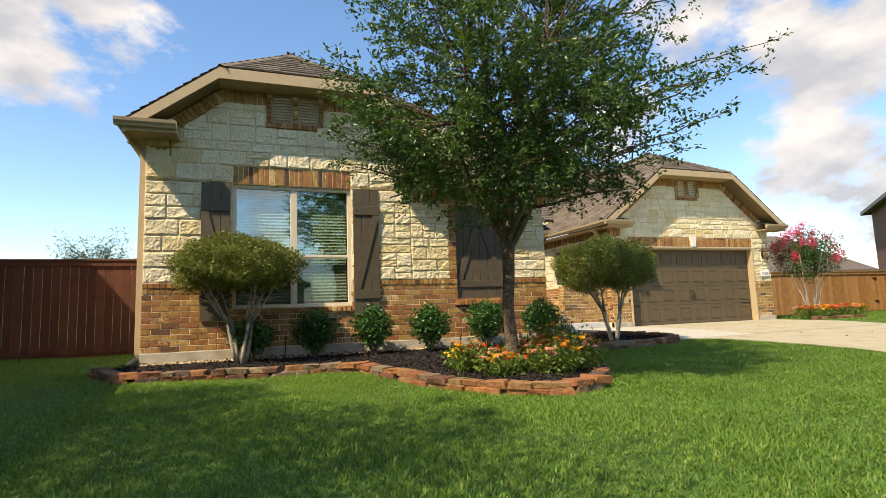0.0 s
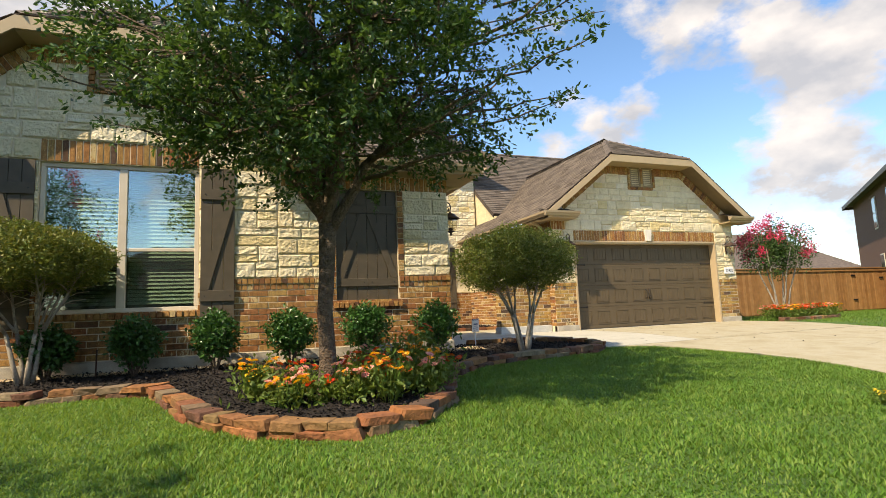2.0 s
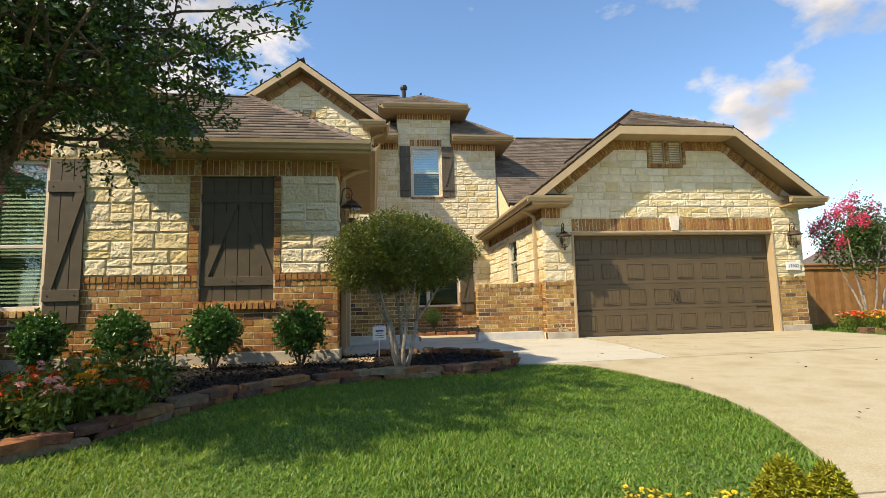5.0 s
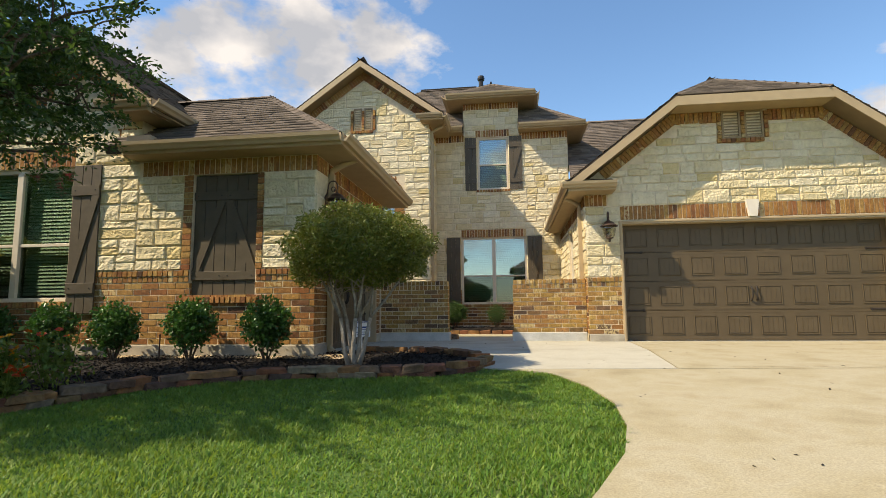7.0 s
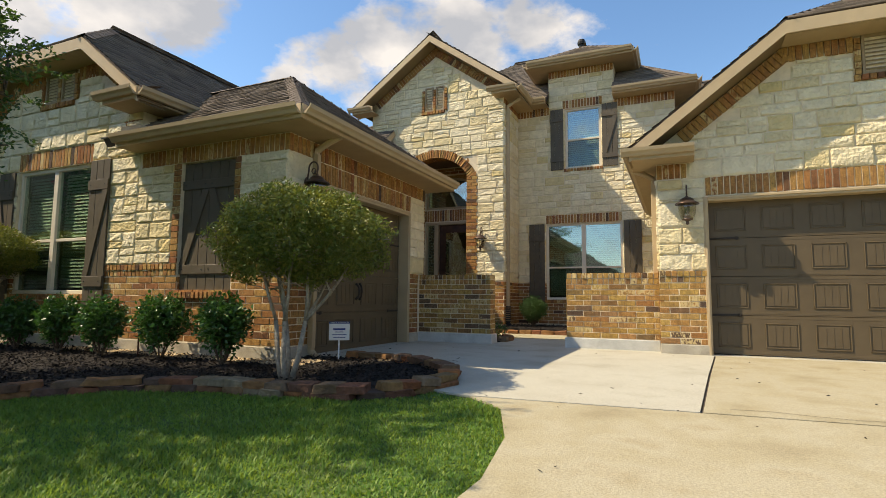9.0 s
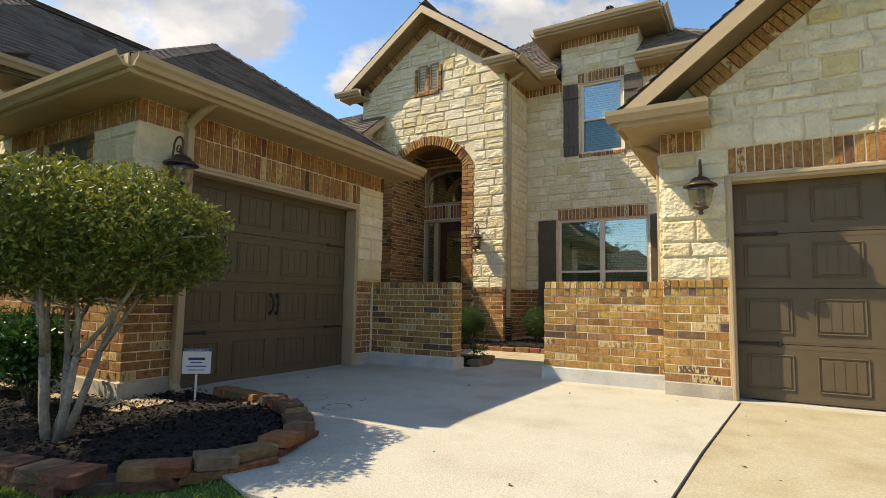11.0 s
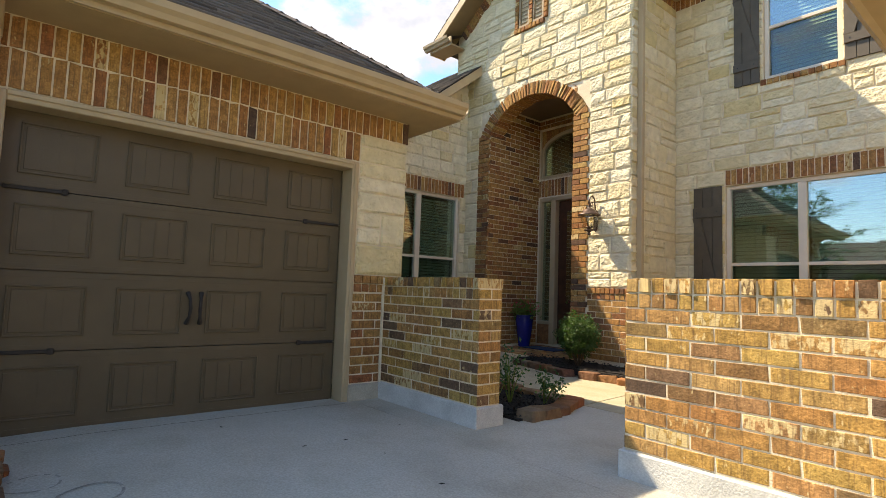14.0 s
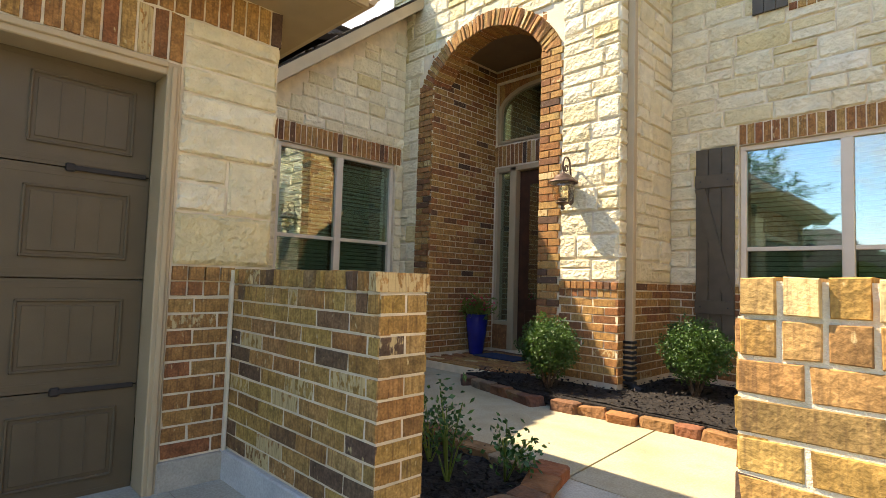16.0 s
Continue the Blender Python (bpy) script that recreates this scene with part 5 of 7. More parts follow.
def shutter(W, u0, u1, z0, z1, mirror=False, name="shutter", double=False, depth=0.0):
    """A board and batten shutter with a diagonal brace."""
    sh = thing(name, "olive-brown board and batten wooden shutter beside a window" if not double else "closed olive-brown board shutters with diagonal braces", "shutter", W)
    n = 6 if double else 3
    w = (u1 - u0) / n
    for i in range(n):
        part("board", boxes((u0 + i * w + 0.003, u0 + (i + 1) * w - 0.003, depth - 0.045, depth - 0.02, z0, z1), bevel=0.003), M_SHUTTER, sh)
    h = z1 - z0
    za, zb = (z0 + 0.13 * h, z0 + 0.2 * h), (z0 + 0.79 * h, z0 + 0.86 * h)
    halves = [(u0, (u0 + u1) / 2, False), ((u0 + u1) / 2, u1, True)] if double else [(u0, u1, mirror)]
    for a, b, mir in halves:
        for c, d in (za, zb):
            part("batten", boxes((a, b, depth - 0.068, depth - 0.046, c, d), bevel=0.003), M_SHUTTER, sh)
        p, q = ((a + 0.05, b - 0.05) if not mir else (b - 0.05, a + 0.05))
        s = 0.055 if not mir else -0.055
        bm = prism(bmesh.new(), [(p - s, za[1] + 0.004), (p + s, za[1] + 0.004), (q + s, zb[0] - 0.004), (q - s, zb[0] - 0.004)], depth - 0.066, depth - 0.046)
        part("brace", bm, M_SHUTTER, sh)
        for zz in (za, zb):
            for uu in (a + 0.06, b - 0.06):
                part("bolt", boxes((uu - 0.007, uu + 0.007, depth - 0.074, depth - 0.068, (zz[0] + zz[1]) / 2 - 0.007, (zz[0] + zz[1]) / 2 + 0.007)), M_BLACK, sh)
    return sh


shutter(WA, 0.77, 1.19, 0.95, 3.07, True)
shutter(WA, 3.09, 3.525, 0.95, 3.07, False)
shutter(WA, 4.935, 5.875, 1.17, 2.86, double=True, depth=0.09)
shutter(WD, 0.30, 0.70, 0.95, 3.03, True)
shutter(WD, 2.61, 3.02, 0.95, 3.03, False)
shutter(WD, 0.87, 1.20, 4.40, 5.98, True)
shutter(WD, 2.15, 2.52, 4.40, 5.98, False)


M_IRON = material("matte_dark_iron", (0.03, 0.024, 0.02), 0.75, scale=20)


def garage_door(name, W, u0, u1, z0, z1, cols, label):
    """A sectional door of four rows of beaded panels, with straps and pulls."""
    door = tagged(new(name), label, "garage door", kind="structure")
    door.matrix_basis = W
    rows, d = 4, 0.17
    h, w = (z1 - z0) / rows, (u1 - u0) / cols
    bm = bmesh.new()
    for a, b, c, e in ((0.09, w - 0.09, 0.1, h - 0.1),):
        for q in ((a, b, c, c + 0.014), (a, b, e - 0.014, e), (a, a + 0.014, c, e), (b - 0.014, b, c, e)):
            box(bm, q[0], q[1], -0.011, 0.0, q[2], q[3], bevel=0.004)
        box(bm, a + 0.03, b - 0.03, -0.006, 0.0, c + 0.03, e - 0.03, bevel=0.003)
        for k in range(1, 4):
            x = a + 0.03 + (b - a - 0.06) * k / 4
            box(bm, x - 0.004, x + 0.004, -0.010, -0.005, c + 0.035, e - 0.035)
    me = bpy.data.meshes.new("panel")
    bm.to_mesh(me)
    bm.free()
    me.materials.append(M_DOOR)
    for r in range(rows):
        s = part("section", boxes((u0, u1, d, d + 0.05, z0 + r * h + 0.003, z0 + (r + 1) * h - 0.003), (u0, u1, d - 0.002, d + 0.001, z0 + r * h + 0.02, z0 + r * h + 0.045), (u0, u1, d - 0.002, d + 0.001, z0 + (r + 1) * h - 0.045, z0 + (r + 1) * h - 0.02), bevel=0.0008), M_DOOR, door)
        for c in range(cols):
            part("panel", me, M_DOOR, s, m=Matrix.Translation((u0 + c * w, d - 0.001, z0 + r * h)))
    for r in (1, 3):
        for side in (0, 1):
            zc = z0 + r * h
            a = u0 + 0.02 if side == 0 else u1 - 0.36
            bm = boxes((a, a + 0.34, d - 0.016, d - 0.007, zc - 0.013, zc + 0.013), bevel=0.004)
            tip = a + 0.34 if side == 0 else a
            box(bm, tip - 0.022, tip + 0.022, d - 0.018, d - 0.007, zc - 0.022, zc + 0.022, bevel=0.008)
            part("strap_hinge", bm, M_IRON, door, "dark iron strap hinge")
    part("backing", boxes((u0 + 0.01, u1 - 0.01, d + 0.052, d + 0.075, z0, z1)), M_DOOR, door)
    um, zm = (u0 + u1) / 2, z0 + 1.55 * h
    for s in (-1, 1):
        bm = bmesh.new()
        tube(bm, [(um + s * 0.05, d - 0.01, zm - 0.12), (um + s * 0.04, d - 0.05, zm - 0.07), (um + s * 0.035, d - 0.06, zm), (um + s * 0.04, d - 0.05, zm + 0.07), (um + s * 0.05, d - 0.01, zm + 0.12)], [0.02, 0.012, 0.014, 0.012, 0.02], 8)
        part("pull_handle", bm, M_IRON, door, "dark iron pull handle")
    return door


garage_door("door_1", WG, 0.65, 5.19, 0.38, 2.52, 8, "wide taupe panelled garage door, closed")
garage_door("door_2", WS, 0.56, 3.08, 0.35, 2.54, 4, "taupe panelled side garage door, closed")


def door_trim(W, u0, u1, z0, z1, wdt=0.09, name="trim"):
    tr = tagged(new(name), "tan painted moulding around a garage door", "trim", kind="structure")
    tr.matrix_basis = W
    for a in ((u0 - wdt, u0, z0, z1 + wdt), (u1, u1 + wdt, z0, z1 + wdt), (u0, u1, z1, z1 + wdt)):
        part("moulding", boxes((a[0], a[1], -0.022, 0.166, a[2], a[3]), bevel=0.006), M_TRIM, tr)
        if a[1] - a[0] < a[3] - a[2]:
            c = (a[0] + a[1]) / 2
            part("moulding", boxes((c - 0.014, c + 0.014, -0.034, -0.022, a[2], a[3] - 0.02), bevel=0.004), M_TRIM, tr)
        else:
            part("moulding", boxes((a[0], a[1], -0.036, -0.022, a[3] - 0.035, a[3]), bevel=0.005), M_TRIM, tr)


door_trim(WG, 0.66, 5.18, 0.36, 2.50, 0.065)
door_trim(WS, 0.56, 3.08, 0.34, 2.52, 0.07)

# front door with sidelight and arched transom
fd = tagged(new("door_3"), "dark mahogany front door with a glazed oval and tan frame", "door", kind="structure")
fd.matrix_basis = WP
for a in ((0.03, 0.08, 0.92, 3.2), (0.30, 0.42, 0.5, 3.24), (1.49, 1.56, 0.5, 3.24), (0.03, 1.56, 3.17, 3.25), (0.03, 0.30, 0.86, 0.92)):
    part("door_frame", boxes((a[0], a[1], 0.0, 0.14, a[2], a[3]), bevel=0.008), M_TRIM, fd)
part("sidelight_pane", boxes((0.08, 0.30, 0.08, 0.086, 0.92, 3.17)), M_GLASS, fd)
leaf = part("door_leaf", boxes((0.43, 1.485, 0.09, 0.135, 0.52, 3.16), bevel=0.004), M_WOOD, fd)
part("door_panel", boxes((0.57, 1.34, 0.07, 0.09, 0.7, 1.1), bevel=0.012), M_WOOD, leaf)
part("door_glass", boxes((0.62, 1.29, 0.078, 0.088, 1.25, 2.95), bevel=0.004), M_GLASS, leaf)
part("sidelight_apron", boxes((0.03, 0.31, 0.0, 0.1, 0.5, 0.86)), M_BRICK_J, fd)
# closed dark box added behind the glass in place of an unlit hall
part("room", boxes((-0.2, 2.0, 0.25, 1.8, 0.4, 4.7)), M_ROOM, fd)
tw = tagged(new("window_6"), "arched dark transom window above the front door", "window", kind="structure")
tw.matrix_basis = WP
arc = [(0.80 + 0.75 * math.cos(math.pi * (1 - i / 12)), 4.12 + 0.36 * math.sin(math.pi * i / 12)) for i in range(13)]
inn = [(0.80 + 0.69 * math.cos(math.pi * (1 - i / 12)), 4.12 + 0.30 * math.sin(math.pi * i / 12)) for i in range(13)]
bm = bmesh.new()
for (a, b, c, d) in zip(arc, arc[1:], inn[1:], inn):
    prism(bm, [a, b, c, d], 0.0, 0.08)
box(bm, 0.05, 0.11, 0.0, 0.08, 3.66, 4.12)
box(bm, 1.49, 1.55, 0.0, 0.08, 3.66, 4.12)
box(bm, 0.05, 1.55, 0.0, 0.08, 3.60, 3.66)
part("window_frame", bm, M_TRIM, tw)
part("pane", prism(bmesh.new(), [(0.11, 3.66), (1.49, 3.66)] + inn[::-1], 0.05, 0.056), M_GLASS, tw)
bm = bmesh.new()
for k in range(12):
    a, b = arc[k], arc[k + 1]
    prism(bm, [a, b, (b[0], 4.6), (a[0], 4.6)], 0.02, 0.18)
part("arch_infill", bm, M_BRICK_J, tw)
porch = tagged(part("porch_floor", boxes((PX0, PX1, 15.8, PY, 0.30, 0.455)), M_MORTAR), "brick paved porch floor", "floor", kind="structure")
for i in range(14):
    for j in range(9):
        x, y = PX0 + 0.01 + (j + (i % 2) * 0.5) * 0.205, 15.82 + i * 0.105
        if x + 0.19 < PX1:
            part("paver", BRICK_ME[(i + j) % 6], M_BRICK, porch, m=Matrix.Translation((x + 0.1, y + 0.05, 0.44)) @ Matrix.Rotation(radians(-90), 4, 'X') @ Matrix.Diagonal((0.195, 0.06, 0.095, 1)))
tagged(part("door_mat", boxes((3.25, 3.95, 16.55, 16.95, 0.472, 0.487), bevel=0.004), M_MAT), "dark blue patterned door mat on the porch", "door mat")


def lantern(x, y, z, out, label="bronze wall lantern with wide brim and clear bell glass"):
    """A wall lantern: a hooked arm, a wide-brimmed cap and a tapering bell of glass; out is the wall's outward normal."""
    ang = math.atan2(out[1], out[0])
    la = thing("wall_lantern", label, "lantern", Matrix.Translation((x, y, z)) @ Matrix.Rotation(ang, 4, 'Z'), group="wall lanterns")
    plate = bmesh.new()
    prism(plate, [(-0.03, -0.19), (0.0, -0.22), (0.03, -0.19), (0.036, 0.02), (0.025, 0.08), (0.0, 0.1), (-0.025, 0.08), (-0.036, 0.02)], -0.02, 0.006)
    part("backplate", plate, M_BRONZE, la, m=Matrix.Rotation(radians(90), 4, 'Z'))
    bm = bmesh.new()
    hook = [(0.012, 0, 0.05)] + [(0.105 + 0.07 * math.cos(radians(a)), 0, 0.2 + 0.085 * math.sin(radians(a))) for a in range(190, -31, -20)] + [(0.165, 0, 0.11)]
    tube(bm, hook, 0.0105, 8)
    curl = [(0.11 + 0.035 * (1 - a / 900) * math.cos(radians(a)), 0, 0.165 + 0.04 * (1 - a / 900) * math.sin(radians(a))) for a in range(-60, 400, 40)]
    tube(bm, curl, 0.007, 6)
    part("hook_arm", bm, M_BRONZE, la, smooth=True)
    T = Matrix.Translation((0.165, 0, 0))
    part("cap", lathe([(0.008, 0.125), (0.018, 0.12), (0.02, 0.105), (0.055, 0.095), (0.085, 0.075), (0.1, 0.045), (0.115, 0.038), (0.155, 0.012), (0.158, 0.002), (0.15, 0.0), (0.10, 0.025)], 28), M_BRONZE, la, smooth=True, m=T)
    g = part("glass", lathe([(0.122, 0.016), (0.118, -0.05), (0.108, -0.12), (0.092, -0.175), (0.068, -0.205)], 24), M_LAMP_GLASS, la, smooth=True, m=T)
    g.visible_shadow = False
    part("base", lathe([(0.05, -0.196), (0.075, -0.204), (0.07, -0.215), (0.04, -0.225), (0.022, -0.235), (0.016, -0.245), (0.025, -0.26), (0.022, -0.274), (0.004, -0.285)], 18), M_BRONZE, la, smooth=True, m=T)
    part("candle_tray", lathe([(0.02, -0.2), (0.055, -0.165), (0.05, -0.158), (0.01, -0.16)], 14), M_BRONZE, la, m=T)
    for k in range(3):
        a = k * 2.094
        part("candle", lathe([(0.011, -0.165), (0.011, -0.105), (0.017, -0.08), (0.012, -0.045), (0.003, -0.02)], 8), M_LAMP_GLASS, la, m=T @ Matrix.Translation((0.03 * math.cos(a), 0.03 * math.sin(a), 0)))
    return la


lantern(5.255, 9.12, 2.50, (1, 0))
lantern(9.61, 12.055, 2.44, (0, -1))
lantern(14.84, 12.055, 2.44, (0, -1))
lantern(5.145, 15.95, 2.55, (0, -1))


def downspout(x, y, z0, z1, elbow, boot=False, out=(1, 0)):
    """A square downspout with elbows at its head and foot."""
    d = thing("downspout", "tan painted metal downspout fixed to the wall", "downspout")
    o = Vector((out[0], out[1], 0))
    p = Vector((x, y, 0)) + o * 0.045
    part("pipe", boxes((p.x - 0.04, p.x + 0.04, p.y - 0.035, p.y + 0.035, z0 + 0.12, z1 - 0.2), bevel=0.006), M_TRIM, d)
    bm = bmesh.new()
    e = Vector((elbow[0], elbow[1], 0))
    tube(bm, [p + Vector((0, 0, z1 - 0.22)), p + Vector((0, 0, z1 - 0.15)), p + e * 0.5 + Vector((0, 0, z1 - 0.06)), p + e + Vector((0, 0, z1))], 0.042, 10)
    part("elbow", bm, M_TRIM, d)
    bm = bmesh.new()
    tube(bm, [p + Vector((0, 0, z0 + 0.14)), p + Vector((0, 0, z0 + 0.08)), p + o * 0.06 + Vector((0, 0, z0 + 0.02)), p + o * 0.12 + Vector((0, 0, z0))], 0.045, 10)
    part("foot", bm, M_BLACK if boot else M_TRIM, d)
    if boot:
        for k in range(9):
            part("boot_ring", boxes((p.x - 0.055, p.x + 0.055, p.y - 0.05, p.y + 0.05, z0 + 0.06 + k * 0.05, z0 + 0.09 + k * 0.05), bevel=0.008), M_BLACK, d)


downspout(5.25, 9.27, 0.36, 3.12, (0.36, 0), out=(1, 0))
downspout(5.69, 16.12, 0.46, 6.0, (0.3, 0), True, out=(1, 0))
downspout(9.21, 12.45, 0.37, 3.1, (-0.28, 0), out=(-1, 0))
downspout(-1.49, 8.95, 0.36, 3.7, (-0.2, 0), out=(-1, 0))


def louver(W, u0, u1, z0, z1):
    v = thing("gable_vent", "brown louvred gable vents framed in brick", "vent", W)
    um = (u0 + u1) / 2
    for a, b in ((u0, um - 0.035), (um + 0.035, u1)):
        part("vent_frame", boxes((a, a + 0.035, -0.03, 0.02, z0, z1), (b - 0.035, b, -0.03, 0.02, z0, z1), (a + 0.035, b - 0.035, -0.03, 0.02, z0, z0 + 0.035), (a + 0.035, b - 0.035, -0.03, 0.02, z1 - 0.035, z1)), M_SHUTTER_V, v)
        n = 8
        for i in range(n):
            z = z0 + 0.05 + (z1 - z0 - 0.1) * (i + 0.5) / n
            s = boxes((a + 0.037, b - 0.037, -0.03, 0.03, -0.004, 0.004))
            bmesh.ops.rotate(s, verts=s.verts, cent=(0, 0, 0), matrix=Matrix.Rotation(radians(40), 3, 'X'))
            bmesh.ops.translate(s, verts=s.verts, vec=(0, 0.0, z))
            part("slat", s, M_SHUTTER_V, v)
    for k in range(int((u1 - u0 + 0.16) / COURSE)):
        part("brick", BRICK_ME[k % 6], M_BRICK, v, m=Matrix.Translation((u0 - 0.06 + k * COURSE, 0.0, z0 - 0.04)) @ Matrix.Diagonal((COURSE - 0.01, 0.09, 0.07, 1)))
    for k in range(int((z1 - z0) / COURSE)):
        for uu in (u0 - 0.045, um, u1 + 0.045):
            part("brick", BRICK_ME[k % 6], M_BRICK, v, m=Matrix.Translation((uu, 0.0, z0 + 0.04 + k * COURSE)) @ Matrix.Diagonal((0.066, 0.09, COURSE - 0.01, 1)))


M_SHUTTER_V = material("tan_brown_vent_paint", (0.27, 0.20, 0.115), 0.6, scale=8, spread=0.12)
louver(WA, 1.80, 2.54, 4.10, 4.58)
louver(WG, 2.50, 3.22, 4.03, 4.55)
louver(WE, 1.60, 2.14, 5.94, 6.58)

key = part("keystone", prism(bmesh.new(), [(2.85, 2.58), (2.99, 2.58), (3.03, 2.88), (2.81, 2.88)], -0.06, 0.0), M_KEY, m=WG)
tagged(key, "pale cast stone keystone over the garage door", "keystone")
pl = thing("address_plaque", "white address plaque with dark numerals on stone", "plaque", WG)
part("plate", boxes((5.45, 5.78, -0.06, -0.035, 1.68, 1.86), bevel=0.006), M_WHITE, pl)
# security sign on its stake
sg_ = thing("yard_sign", "small white and blue yard sign on a stake", "sign", pose(5.79, 9.15, 0.30, 0, 0, 38))
part("stake", boxes((-0.008, 0.008, -0.006, 0.006, 0, 0.36)), M_WHITE, sg_)
part("sign_plate", boxes((-0.12, 0.12, -0.014, -0.007, 0.30, 0.52), bevel=0.003), M_WHITE, sg_)
part("blue_band", boxes((-0.12, 0.12, -0.018, -0.0145, 0.495, 0.52)), M_NAVY, sg_)
for k, (w, h) in enumerate(((0.07, 0.022), (0.05, 0.008), (0.085, 0.008), (0.07, 0.007))):
    part("print_bar", boxes((-w, w, -0.017, -0.0145, 0.43 - k * 0.032 - h / 2, 0.43 - k * 0.032 + h / 2)), M_NAVY, sg_)
# rusty stakes in the bed
for sx, sy in ((3.32, 8.42), (0.5, 8.45)):
    stk = thing("garden_stake", "short rusty iron stake in the mulch", "stake", pose(sx, sy, gz(sy) + 0.03, 3, 2, 0))
    part("rod", lathe([(0.008, -0.05), (0.009, 0.0), (0.009, 0.33), (0.014, 0.335), (0.014, 0.35), (0.005, 0.355)], 8), M_RUST, stk)


def lettering(name, words, size, mat, parent, m):
    """Raised words in the built-in font as one mesh."""
    cu = bpy.data.curves.new(name, 'FONT')
    cu.body, cu.size, cu.extrude = words, size, 0.0008
    cu.align_x, cu.align_y = 'CENTER', 'CENTER'
    tmp = bpy.data.objects.new(name, cu)
    me = bpy.data.meshes.new_from_object(tmp)
    bpy.data.objects.remove(tmp)
    me.materials.append(mat)
    return part(name, me, mat, parent, m=m)


lettering("heading", "Premises Monitored By", 0.022, M_WHITE, sg_, Matrix.Translation((0, -0.0192, 0.5075)) @ Matrix.Rotation(radians(90), 4, 'X'))
lettering("house_number", "17402", 0.105, M_BLACK, pl, Matrix.Translation((5.615, -0.0615, 1.77)) @ Matrix.Rotation(radians(90), 4, 'X'))
# plumbing vent on the roof
vp = thing("roof_vent_pipe", "dark capped vent pipe on the shingle roof", "vent pipe", pose(6.9, 20.1, 8.7))
part("pipe", lathe([(0.08, 0), (0.08, 0.35)], 10), M_BLACK, vp)
part("cap", lathe([(0.12, 0.33), (0.13, 0.40), (0.10, 0.48), (0.05, 0.5)], 10), M_BLACK, vp)
pv = thing("blue_planter", "tall cobalt glazed planter with purple flowers on the porch", "planter", pose(3.15, 16.72, 0.465))
part("pot", lathe([(0.09, 0), (0.10, 0.02), (0.14, 0.3), (0.16, 0.5), (0.15, 0.55), (0.165, 0.57), (0.15, 0.57), (0.13, 0.5)], 20), M_BLUE, pv, smooth=True)
p = rng.normal(size=(500, 3)) * np.array([0.11, 0.11, 0.07]) + np.array([0, 0, 0.66])
part("foliage", mesh_np("foliage", *leaf_cards(p, 0.07, 0.014), M_HERB), M_HERB, pv)
p = rng.normal(size=(60, 3)) * np.array([0.11, 0.11, 0.05]) + np.array([0, 0, 0.71])
part("blossom", mesh_np("blossom", *leaf_cards(p, 0.04, 0.018), M_MAGENTA), M_MAGENTA, pv)


# ---- trees and planting ----
def shell_points(n, c, r, thick=0.25, lumps=0.15):
    """Points in an uneven shell of an ellipsoid."""
    d = rng.normal(size=(n, 3))
    d /= np.linalg.norm(d, axis=1)[:, None]
    k = 1 + lumps * (np.sin(d[:, 0] * 5 + c[0]) * np.sin(d[:, 1] * 6 + c[1]) + 0.6 * np.sin(d[:, 2] * 9 + d[:, 0] * 7))
    s = (1 - thick * np.abs(rng.normal(size=n)) * 0.7) * k
    return d * s[:, None] * np.asarray(r) + np.asarray(c)


def bent(a, b, n, wob, r0, r1, rnd):
    pts, rad = [], []
    a, b = Vector(a), Vector(b)
    for i in range(n + 1):
        f = i / n
        off = Vector((rnd.uniform(-1, 1), rnd.uniform(-1, 1), rnd.uniform(-0.5, 0.5))) * wob * (0 if i in (0, n) else 1)
        pts.append(a.lerp(b, f) + off)
        rad.append(r0 + (r1 - r0) * f)
    return pts, rad


